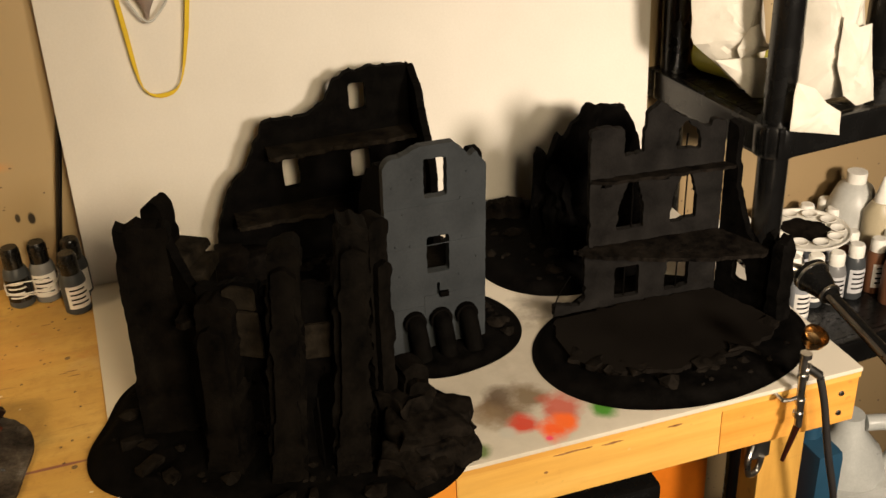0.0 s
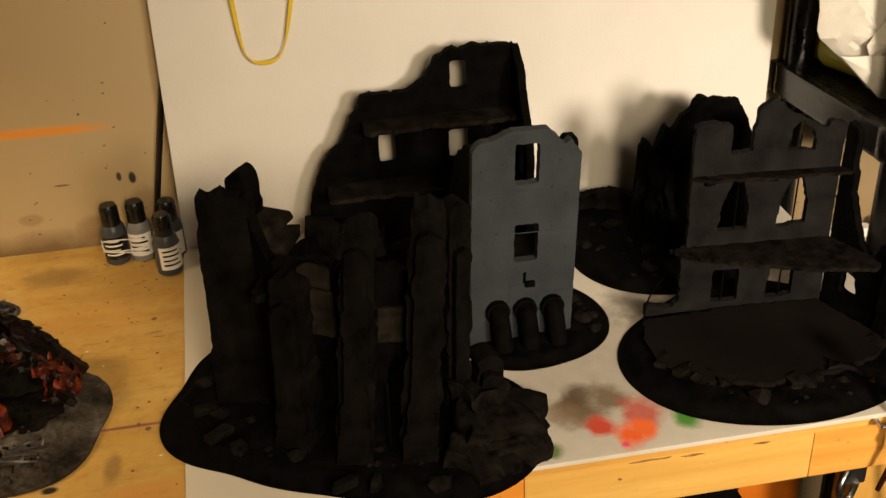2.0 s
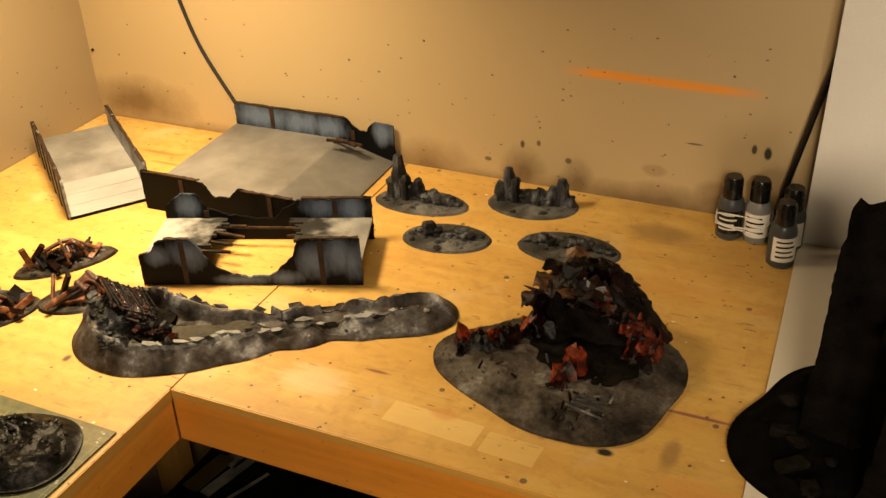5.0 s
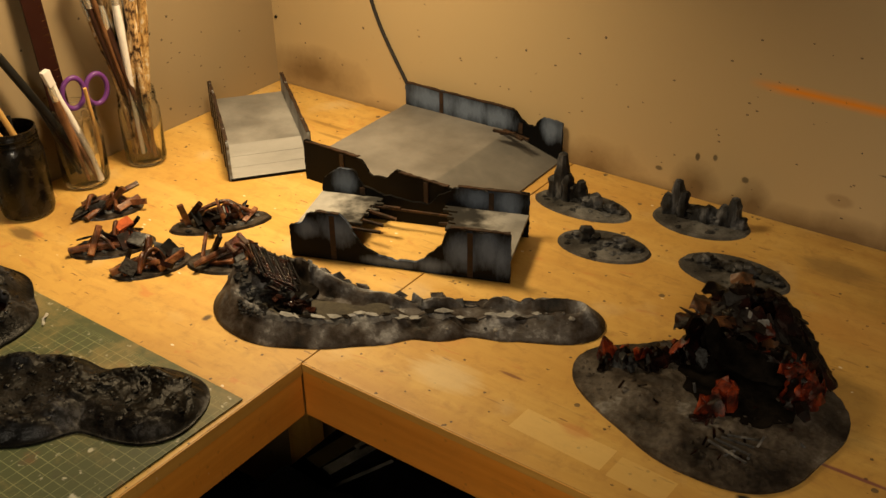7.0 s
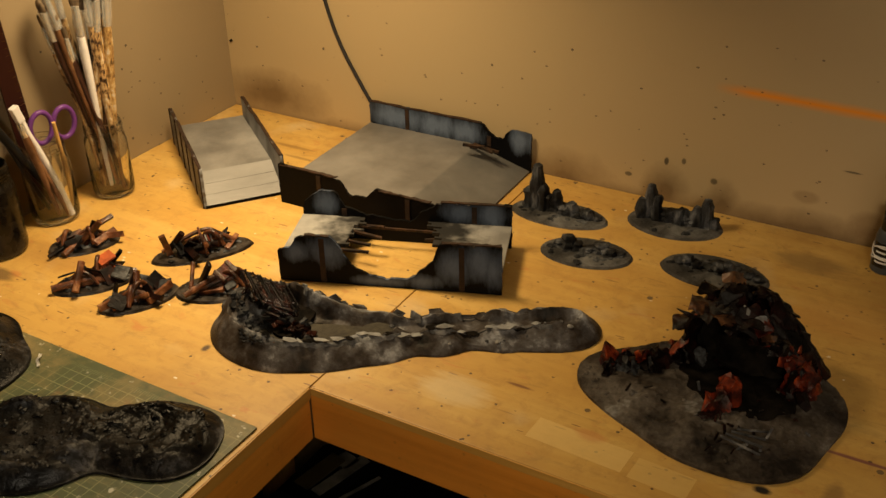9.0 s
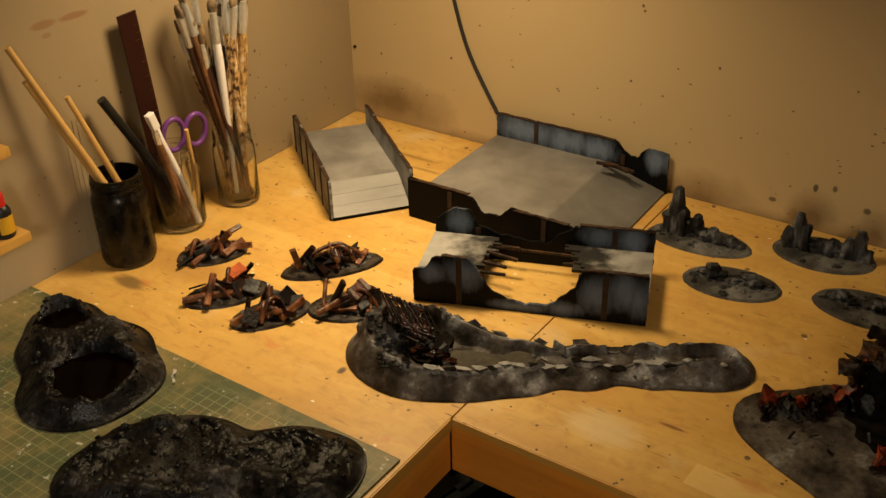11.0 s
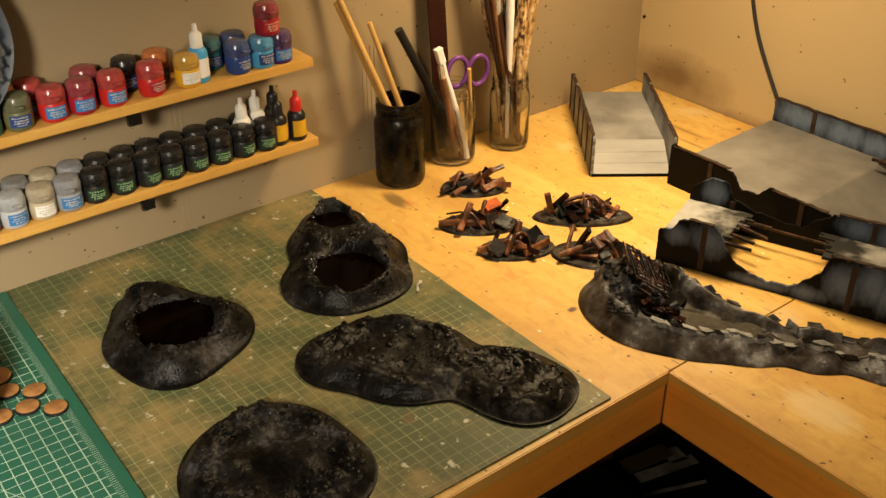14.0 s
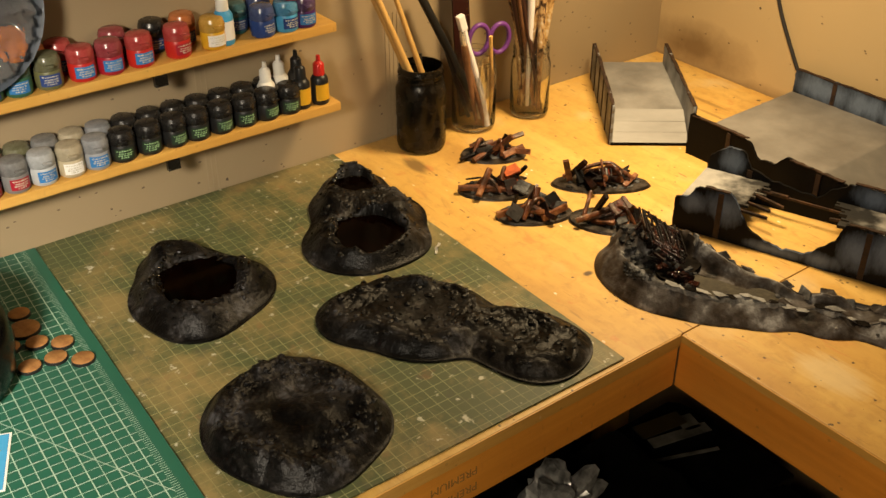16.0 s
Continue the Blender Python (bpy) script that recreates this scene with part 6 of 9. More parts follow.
for k in range(90):
    q, turn = on_rim(rng.uniform(0.0, 0.16), -1, rng.uniform(0.014, 0.045))
    chunk(bm, shift(q.x, q.y, trench_high(q.x, q.y, trench(q.x, q.y))), rng.uniform(0.0015, 0.0042), k, 0.7)
part("rubble", bm, M["burnt_stone"], tr, kind="stuff")


def oval_base(ob, rx, ry, material, seed):
    bm = lathe([(0, 0), (1, 0), (0.95, 0.0035), (0.6, 0.0040), (0, 0.0042)], 40)
    for v in bm.verts:
        v.co.x *= rx * (1 + 0.03 * n3(v.co.y * 3, seed))
        v.co.y *= ry * (1 + 0.03 * n3(v.co.x * 3, seed))
    part("base", bm, material, ob, smooth=40)


M["scrap_beam"] = mat("wet_rust_beam", [(0.005, 0.0024, 0.0014), (0.040, 0.0128, 0.0048), (0.14, 0.046, 0.0165), (0.29, 0.140, 0.064)], 55, 0.34, 0, 0.5, spec=0.5, grit=0.3)
M["scrap_ground"] = mat("scrap_ground", [(0.004, 0.003, 0.0025), (0.016, 0.012, 0.009), (0.060, 0.048, 0.040)], 60, 0.36, 0, 0.8, 200, spec=0.4)


def debris_base(label, at, rx, ry, seed, bits, accent=None, crate=None):
    """An oval base heaped with broken rusty beams and plates."""
    ob = thing("debris_marker", label, "terrain piece", at, "small rusty debris pieces")
    rng = random.Random(seed)
    oval_base(ob, rx, ry, M["scrap_ground"], seed)
    for k in range(bits):
        x, y = rng.uniform(-0.60, 0.60) * rx, rng.uniform(-0.5, 0.5) * ry
        up = rng.uniform(0, 14) if k not in (1, 6) else rng.uniform(35, 75)
        L = rng.uniform(0.030, 0.056) if up < 30 else rng.uniform(0.030, 0.042)
        m = shift(x, y, 0.005 + 0.5 * L * math.sin(radians(up)) * 0.9 + rng.uniform(0, 0.008)) @ pose(0, 0, 0, 0, 0, rng.gauss(0, 55)) @ pose(0, 0, 0, rng.uniform(0, 90), -up, 0)
        w = rng.uniform(0.0055, 0.0095)
        bm = boxed((L, w, w * rng.uniform(0.5, 1.0)), m, 0.0007) if k % 3 else rod(m @ Vector((-L / 2, 0, 0)), m @ Vector((L / 2, 0, 0)), w * 0.5, None, 9)
        part("beam", bm, M["scrap_beam"] if rng.random() < 0.72 else M["rust_dark"], ob, smooth=35)
    for k in range(3):
        x, y, a = rng.uniform(-0.5, 0.4) * rx, rng.uniform(-0.4, 0.4) * ry, rng.uniform(0, 6.28)
        c, d = math.cos(a), 0.6 * math.sin(a)
        part("pipe", tube([(x - 0.020 * c, y - 0.020 * d, 0.006), (x - 0.006 * c, y - 0.006 * d, 0.016 + 0.004 * k), (x + 0.010 * c, y + 0.010 * d, 0.020 + 0.003 * k), (x + 0.026 * c, y + 0.022 * d, 0.008)], rng.uniform(0.0022, 0.0034), 8), M["scrap_beam"], ob, "bent rusty pipe", smooth=50)
    for k in range(6):
        m = shift(rng.uniform(-0.6, 0.6) * rx, rng.uniform(-0.5, 0.5) * ry, 0.008 + rng.uniform(0, 0.008)) @ pose(0, 0, 0, rng.uniform(-50, 50), rng.uniform(-50, 50), rng.uniform(0, 360))
        part("plate", boxed((rng.uniform(0.014, 0.030), rng.uniform(0.012, 0.022), 0.0022), m, 0.0004), M["burnt_stone"] if k % 2 else M["rust_dark"], ob)
    if accent:
        g = shift(accent[0], accent[1], 0.014) @ pose(0, 0, 0, -38, 0, 12)
        part("grille", boxed((0.021, 0.0012, 0.018), g @ shift(0, 0.0012, 0.004)), M["rust_dark"], ob, "dark grille plate")
        for k in range(6):
            part("grille_bar", boxed((0.0019, 0.0016, 0.017), g @ shift(-0.0085 + 0.0034 * k, 0, 0.004), 0.0003), M["orange"] if accent[2] else (M["slab"] if k % 2 else M["rust_red"]), ob, "pale grille bar")
        if not accent[2]:
            part("bent_pipe", tube([(-0.052, 0.004, 0.010), (-0.034, 0.008, 0.017), (-0.006, 0.010, 0.026), (0.012, 0.010, 0.028), (0.024, 0.006, 0.022), (0.044, 0.000, 0.010)], 0.0030, 9), M["scrap_beam"], ob, "bent rusty pipe arching over the scrap", smooth=50)
            part("post", boxed((0.0085, 0.0055, 0.034), shift(-0.046, 0.0, 0.021) @ pose(0, 0, 0, 6, -14, 0), 0.0008), M["scrap_beam"], ob, "upright rusty girder stub")
    if crate:
        part("crate", boxed((0.026, 0.020, 0.020), shift(crate[0], crate[1], 0.018) @ pose(0, 0, 0, 18, -24, 30), 0.0012), M["rust_red"], ob, "glossy red-brown crate")
        for k in (-1, 1):
            part("crate_strip", boxed((0.004, 0.0215, 0.0215), shift(crate[0], crate[1], 0.018) @ pose(0, 0, 0, 18, -24, 30) @ shift(0.009 * k, 0, 0), 0.0006), M["rust"], ob)
    if accent and accent[2]:
        part("scorched_plate", boxed((0.022, 0.017, 0.003), shift(accent[0], accent[1] + 0.004, 0.026) @ pose(0, 0, 0, 12, -14, 20), 0.0008), M["orange"], ob, "scorched orange plate")
    bm = bmesh.new()
    for k in range(44):
        chunk(bm, shift(rng.uniform(-0.75, 0.75) * rx, rng.uniform(-0.65, 0.65) * ry, 0.004), 0.0015 + 0.003 * rng.random(), k)
    part("rubble", bm, M["burnt_stone"], ob, kind="stuff")
    return ob


debris_base("small oval debris piece with upright rusty beams", shift(0.141, -0.492, 0) @ pose(0, 0, 0, 0, 0, 55), 0.048, 0.030, 31, 9)
debris_base("small oval debris piece with an orange scorched plate", shift(0.228, -0.555, 0) @ pose(0, 0, 0, 0, 0, 55), 0.055, 0.030, 32, 9, (0.018, 0.006, 1))
debris_base("small oval debris piece of tangled brown beams", shift(0.307, -0.559, 0) @ pose(0, 0, 0, 0, 0, 62), 0.052, 0.029, 33, 9)
debris_base("long oval debris piece with a pale grille and girders", shift(0.299, -0.431, 0) @ pose(0, 0, 0, 0, 0, 52), 0.069, 0.028, 34, 10, (0.006, -0.004, 0))
debris_base("oval debris piece with rusty girders and a red-brown crate", shift(0.380, -0.493, 0) @ pose(0, 0, 0, 0, 0, 40), 0.055, 0.034, 35, 9, crate=(0.012, 0.004))


def broken_wall(ob, spires, seed, at, deep=0.010):
    """A burnt wall stub: upright stumps of uneven height grown together, their heads split and ragged."""
    rng = random.Random(seed)
    for x, w, h in spires:
        n = max(2, round(w / 0.0105))
        for i in range(n):
            u = (i + 0.5) / n
            tall = h * (0.30 + 0.70 * math.exp(-((u - 0.40) / 0.26) ** 2)) * rng.uniform(0.82, 1.05)
            cx, cy, r = x + w * u, rng.uniform(-0.35, 0.35) * deep, rng.uniform(0.0078, 0.0102)
            bm = bmesh.new()
            rings = []
            for k in range(8):
                t = k / 7
                s = r * (1.25 - 0.38 * t - 0.25 * ease((t - 0.85) / 0.15))
                ring = []
                for j in range(7):
                    a = 6.28318 * j / 7 + seed
                    q = s * (1 + 0.55 * n3(math.cos(a) * 2 + i, math.sin(a) * 2, t * 3 + seed) + 0.2 * n3(a * 3, t * 14, i + seed))
                    ring.append(bm.verts.new((cx + q * math.cos(a) + 0.002 * n3(t * 4, i, seed), cy + q * 0.9 * math.sin(a), tall * t + (0.004 * n3(a * 3, i, seed) if k == 7 else 0))))
                rings.append(ring)
            for a, b in zip(rings, rings[1:]):
                for j in range(7):
                    bm.faces.new((a[j], a[(j + 1) % 7], b[(j + 1) % 7], b[j]))
            bm.faces.new(rings[-1])
            part("stump", bm, M["streaked_stone"], ob, "burnt grey broken wall stump", smooth=35, at=at)


M["streaked_stone"] = mat("streaked_stone", [(0.00208, 0.002, 0.00208), (0.0068, 0.0068, 0.0076), (0.0288, 0.0304, 0.0344), (0.12, 0.124, 0.136)], 62, 0.6, 0, 0.7, 220, stretch=(1, 1, 0.28), spec=0.2, grit=0.2)


def stone_ruin(label, at, rx, ry, seed, spires):
    """An oval base with a burnt grey broken wall."""
    ob = thing("wall_ruin", label, "terrain piece", at, "small grey ruins")
    rng = random.Random(seed)
    oval_base(ob, rx, ry, M["ash"], seed)
    broken_wall(ob, spires, seed, shift(0, 0.004, 0.003))
    bm = bmesh.new()
    for k in range(34):
        a, r = rng.random() * 6.283, rng.random() ** 0.4 * 0.84
        chunk(bm, shift(r * rx * math.cos(a), r * ry * math.sin(a), 0.0035), 0.0018 + 0.0062 * rng.random() ** 2, k, 0.5)
    part("rubble", bm, M["burnt_stone"], ob, kind="stuff")
    return ob


stone_ruin("oval grey ruin piece with one tall broken wall", shift(0.677, -0.112, 0) @ pose(0, 0, 0, 0, 0, 3), 0.072, 0.036, 41, [(-0.052, 0.042, 0.064), (-0.024, 0.034, 0.040), (0.002, 0.030, 0.020), (0.024, 0.034, 0.014)])
stone_ruin("oval grey ruin piece with two broken spires", shift(0.829, -0.062, 0) @ pose(0, 0, 0, 0, 0, 6), 0.066, 0.044, 42, [(-0.052, 0.040, 0.056), (-0.022, 0.05, 0.022), (0.006, 0.012, 0.030), (0.024, 0.034, 0.044)])
stone_ruin("low oval grey ruin piece with a broken wall stub", shift(0.753, -0.194, 0) @ pose(0, 0, 0, 0, 0, 10), 0.062, 0.038, 43, [(-0.042, 0.045, 0.020), (0.002, 0.044, 0.015)])
stone_ruin("low oval grey ruin piece of dark rubble", shift(0.916, -0.163, 0) @ pose(0, 0, 0, 0, 0, 2), 0.070, 0.040, 44, [(-0.05, 0.04, 0.016), (-0.010, 0.052, 0.018), (0.034, 0.026, 0.012)])

# red rusted wreck
wreck_depth = blob_field([(0.888, -0.425, 0.040), (0.955, -0.385, 0.055), (1.020, -0.385, 0.072), (1.062, -0.388, 0.056), (1.052, -0.465, 0.052), (0.995, -0.465, 0.052), (0.935, -0.442, 0.046)], 0.020)
hull_c = Vector((1.012, -0.350, 0.0))


def wreck_high(x, y, d):
    return max(0.002, 0.004 + 0.010 * ease(d / 0.04) * (0.8 + 0.6 * n3(x * 30, y * 30)) + 0.0022 * n3(x * 120, y * 120, 2.0))


wk = thing("rusted_wreck", "burnt-out rusty red wreck on an ash-grey ground base", "terrain model")
part("ground", ground_piece(wreck_depth, (1.00, -0.425), wreck_high, 200, 44), M["ash_wreck"], wk, "ash-grey sloping ground", smooth=50)
rng = random.Random(77)
HX, HY, HZ = 0.073, 0.054, 0.090


def torn(a, e):
    """Whether the hull is torn open here: a mouth facing the room."""
    return -2.62 < a < -0.50 and e < 1.06 + 0.16 * math.sin(5 * a)


def hull_at(a, e, f=1.0):
    """A place on the hull: boxy in plan, flat-topped, sinking towards one end."""
    ca, sa, ce = math.cos(a), math.sin(a), max(0.0, math.cos(e)) ** 0.55
    x = HX * math.copysign(abs(ca) ** 0.75, ca) * ce * f
    sink = 1 - 0.56 * ease((x + 0.004) / 0.075) - 0.10 * ease((-0.045 - x) / 0.03)
    return hull_c + Vector((x, HY * math.copysign(abs(sa) ** 0.8, sa) * ce * f, 0.004 + HZ * math.sin(e) ** 0.8 * sink * f))


shell = bmesh.new()
na, ne = 56, 20
grid = [[None] * (ne + 1) for _ in range(na)]
for i in range(na):
    for k in range(ne + 1):
        a, e = -math.pi + 6.28318 * i / na, 1.5 * k / ne
        f = 1 + 0.20 * n3(math.cos(a) * 2.6, math.sin(a) * 2.6, e * 3) + 0.11 * n3(math.cos(a) * 7, math.sin(a) * 7, e * 8)
        grid[i][k] = shell.verts.new(hull_at(a, e, f))
for i in range(na):
    for k in range(ne):
        if not torn(-math.pi + 6.28318 * (i + 0.5) / na, 1.5 * (k + 0.5) / ne):
            shell.faces.new((grid[i][k], grid[(i + 1) % na][k], grid[(i + 1) % na][k + 1], grid[i][k + 1]))
bmesh.ops.delete(shell, geom=[v for v in shell.verts if not v.link_faces], context="VERTS")
bmesh.ops.solidify(shell, geom=shell.faces[:], thickness=0.004)
part("hull", shell, M["rust_dark"], wk, "charred black-red hull shell", smooth=30)
# black patch laid on the ground as the shade inside the hull
hull_shade = blob_field([(hull_c.x, hull_c.y - 0.012, 0.060), (hull_c.x + 0.025, hull_c.y - 0.050, 0.034), (hull_c.x - 0.02, hull_c.y - 0.040, 0.032)], 0.014)
part("hull_shade", ground_piece(lambda x, y: hull_shade(x, y) + 0.010 * n3(x * 70, y * 70, 3.0), (hull_c.x, hull_c.y - 0.020), lambda x, y, d: wreck_high(x, y, 0.05) + 0.0016, 90, 14), M["char"], wk, "black patch for the shade inside the hull", smooth=50)
# made-up black lump, so that the torn opening reads dark
dark_fill = bmesh.new()
bmesh.ops.create_icosphere(dark_fill, subdivisions=4, radius=1, matrix=shift(hull_c.x + 0.002, hull_c.y + 0.012, 0.018) @ Matrix.Diagonal((HX * 0.78, HY * 0.62, HZ * 0.66, 1)))
part("dark_fill", rough_up(rough_up(dark_fill, 0.018, 30, 4.0), 0.006, 110, 2.0), M["char"], wk, "black lump added to darken the hull's inside", smooth=40)


def sheet(at, w, h, seed, curl=0.35):
    """A thin torn sheet of plating, buckled and ragged at its edges."""
    bm = panel(w, h, lambda x, z: 0.10 * w + 0.10 * w * n3(z * 160, seed) < x < w * (0.90 + 0.12 * n3(z * 150, seed + 2)) and z < h * (0.86 + 0.16 * n3(x * 190, seed + 4)), 0.0012, 0.0016, 0.0016, seed)
    for v in bm.verts:
        v.co += Vector((0, curl * (v.co.x - w / 2) ** 2 / w + 0.0035 * n3(v.co.x * 90, v.co.z * 90, seed), 0))
        v.co -= Vector((w / 2, 0, h / 2))
    bm.transform(at)
    return bm


def on_hull(a, e, f=1.02):
    """A frame on the hull: x along it, z up it, y inwards."""
    p = hull_at(a, e, f)
    out = (p - hull_c - Vector((0, 0, 0.02))).normalized()
    side = Vector((0, 0, 1)).cross(out).normalized()
    up = out.cross(side).normalized()
    return Matrix((( side.x, -out.x, up.x, p.x), (side.y, -out.y, up.y, p.y), (side.z, -out.z, up.z, p.z), (0, 0, 0, 1)))


for k in range(84):
    a, e = rng.uniform(-math.pi, math.pi), rng.uniform(0.08, 1.25)
    if torn(a, e - 0.10):
        continue
    red = rng.random() < (0.60 if -0.75 < a < 0.4 and e < 0.9 else 0.14)
    part("hull_plate", sheet(on_hull(a, e) @ pose(0, 0, 0, rng.uniform(-18, 18), rng.uniform(-35, 35), rng.uniform(-14, 14)), rng.uniform(0.014, 0.030), rng.uniform(0.010, 0.024), k), M["rust_red"] if red else M["rust_dark"], wk)
# torn edge of the mouth, the bent roof plates and the red flank
for k in range(30):
    a = -2.60 + 2.05 * k / 29
    e = 1.02 + 0.16 * math.sin(5 * a)
    part("torn_edge", sheet(on_hull(a, e) @ pose(0, 0, 0, rng.uniform(-60, 30), rng.uniform(-40, 40), rng.uniform(-30, 30)), rng.uniform(0.008, 0.016), rng.uniform(0.010, 0.020), k + 200), M["rust_dark"] if k % 9 else M["rust_red"], wk)
for k, (a, e, w, h, mt) in enumerate(((-1.95, 1.05, 0.026, 0.020, "rust"), (-1.55, 1.12, 0.030, 0.018, "rust_dark"), (-1.2, 1.10, 0.022, 0.014, "rust"), (-2.35, 0.98, 0.024, 0.022, "rust_dark"), (-1.0, 1.05, 0.030, 0.016, "rust_dark"), (-1.4, 1.30, 0.016, 0.010, "slab"), (-1.7, 1.32, 0.014, 0.008, "slab"))):
    part("roof_plate", sheet(on_hull(a, e, 1.06) @ pose(0, 0, 0, -35 + 12 * k, 10 * (-1) ** k, 0), w, h, k + 300, 0.6), M[mt], wk, "bent torn roof plate")
for k in range(12):
    a, e = -0.66 + rng.uniform(-0.10, 0.16), 0.10 + 0.95 * k / 11
    part("red_shard", sheet(on_hull(a, e, 1.03) @ pose(0, 0, 0, rng.uniform(-25, 25), rng.uniform(-30, 30), rng.uniform(-20, 20)), rng.uniform(0.016, 0.026), rng.uniform(0.020, 0.034), k + 400, 0.5), M["rust_red"] if k % 3 else M["rust_dark"], wk, "torn rust-red plate")
# jagged plates standing out from the roof and the flank
for k, (a, e, w, h, rx, ry) in enumerate(((-2.7, 1.0, 0.030, 0.030, -50, 20), (2.8, 0.95, 0.034, 0.026, -60, -15), (-1.0, 1.15, 0.030, 0.024, -40, -20), (2.2, 1.05, 0.030, 0.030, -48, 25), (-0.45, 0.82, 0.026, 0.038, -30, -25), (-0.2, 0.62, 0.030, 0.040, -26, 15), (-0.35, 0.42, 0.026, 0.044, -20, -12), (0.3, 0.5, 0.03, 0.036, -35, 20), (-2.9, 0.6, 0.026, 0.036, -35, 18), (-2.75, 0.3, 0.030, 0.034, -24, -14))):
    part("jagged_plate", sheet(on_hull(a, e, 1.08) @ pose(0, 0, 0, rx, ry, rng.uniform(-15, 15)), w, h, k + 500, 0.7), M["rust_red"] if k in (4, 5, 6, 9) else (M["rust_dark"] if k % 3 else M["rust"]), wk, "jagged torn plate")
# burnt heap running out along the base
for k in range(22):
    t = rng.random()
    x, y = 0.872 + 0.080 * t + rng.uniform(-0.012, 0.012), -0.428 + 0.062 * t + rng.uniform(-0.012, 0.010)
    bm = bmesh.new()
    s = rng.uniform(0.010, 0.022)
    bmesh.ops.create_icosphere(bm, subdivisions=2, radius=0.5, matrix=shift(x, y, 0.012) @ pose(0, 0, 0, rng.uniform(-40, 40), rng.uniform(-40, 40), rng.uniform(0, 180)) @ Matrix.Diagonal((s, s * 0.7, s * rng.uniform(0.7, 1.5), 1)))
    part("burnt_lump", rough_up(bm, 0.013, 110, k), M["rust_dark"] if k % 4 else M["burnt_stone"], wk, "charred lump", smooth=30)
for k, (x, y, h, w) in enumerate(((1.010, -0.424, 0.046, 0.021), (1.003, -0.441, 0.032, 0.020), (0.999, -0.455, 0.016, 0.016), (0.872, -0.418, 0.036, 0.012), (0.886, -0.408, 0.024, 0.014), (0.880, -0.436, 0.016, 0.012), (0.902, -0.396, 0.028, 0.014), (0.935, -0.360, 0.034, 0.014), (0.950, -0.368, 0.024, 0.018), (0.928, -0.375, 0.02, 0.012), (1.066, -0.372, 0.040, 0.018), (1.075, -0.388, 0.026, 0.018), (1.060, -0.385, 0.03, 0.014))):
    bm = bmesh.new()
    bmesh.ops.create_icosphere(bm, subdivisions=2, radius=0.5, matrix=shift(x, y, h * 0.30 + 0.006) @ pose(0, 0, 0, rng.uniform(-35, 35), rng.uniform(-45, 45), rng.uniform(0, 90)) @ Matrix.Diagonal((w * 1.15, w * 0.7, h * 0.95, 1)))
    part("red_lump", rough_up(bm, 0.014, 95, k), M["rust_red"] if k % 3 != 2 else M["rust_dark"], wk, "torn rust-red lump", smooth=30)
for k in range(48):
    x, y = (rng.uniform(0.86, 1.10), rng.uniform(-0.475, -0.31)) if k % 3 else (rng.uniform(1.005, 1.06), rng.uniform(-0.505, -0.455))
    d = wreck_depth(x, y)
    if d > 0.012:
        L = rng.uniform(0.004, 0.012)
        part("scrap", rod((x, y, wreck_high(x, y, d)), (x + rng.uniform(-1, 1) * L, y + rng.uniform(-1, 1) * L, wreck_high(x, y, d) + rng.uniform(0.002, 0.012)), rng.uniform(0.0008, 0.0018), None, 6), M["rust_dark"] if k % 4 else M["stone"], wk)
for k in range(4):
    part("frame_bar", rod((1.020 + 0.004 * k, -0.486 + 0.006 * k, 0.016), (1.062, -0.498 + 0.010 * k, 0.018 + 0.002 * k), 0.0014, None, 6), M["stone"], wk, "pale bent frame bar")
for a, z in ((3.0, 0.045), (-2.9, 0.062)):
    p = hull_c + Vector((HX * 0.93 * math.cos(a), HY * 0.93 * math.sin(a), z))
    part("spike", rod(p, p + Vector((0.018 * math.cos(a), 0.010 * math.sin(a), 0.006)), 0.0032, None, 5, 0.0006), M["rust_dark"], wk)
bm = bmesh.new()
for k in range(420):
    x, y = rng.uniform(0.845, 1.11), rng.uniform(-0.51, -0.31)
    d = wreck_depth(x, y)
    if d > 0.006:
        chunk(bm, shift(x, y, wreck_high(x, y, d)), 0.0008 + 0.0034 * rng.random() ** 3, k)
part("rubble", bm, M["ash_wreck"], wk, kind="stuff")

# paint bottles against the wall
CRAFT = [(0, 0), (0.0155, 0), (0.0172, 0.002), (0.0172, 0.048), (0.0150, 0.056), (0.0115, 0.060), (0, 0.060)]


def craft_bottle(label, at, body, cap, tag, tall=1.0, cap_h=0.028, group="craft paint bottles"):
    ob = thing("paint_bottle", label, "paint bottle", at, group)
    part("body", lathe([(r, z * tall) for r, z in CRAFT], 22), body, ob, smooth=40)
    z = 0.060 * tall
    part("cap", lathe([(0, z - 0.003), (0.0128, z - 0.003), (0.0128, z + cap_h * 0.8), (0.0105, z + cap_h), (0, z + cap_h)], 22), cap, ob, smooth=35)
    part("label", band(0.0175, 0.010 * tall, 0.044 * tall, -2.6, -0.4), tag, ob)
    bm = bmesh.new()
    for k in range(4):
        band(0.0177, (0.016 + 0.007 * k) * tall, (0.0185 + 0.007 * k) * tall, -2.3, -0.9 - 0.2 * (k % 2), 6, bm)
    part("print", bm, M["plastic_black"] if tag != M["plastic_black"] else M["label_white"], ob)
    return ob


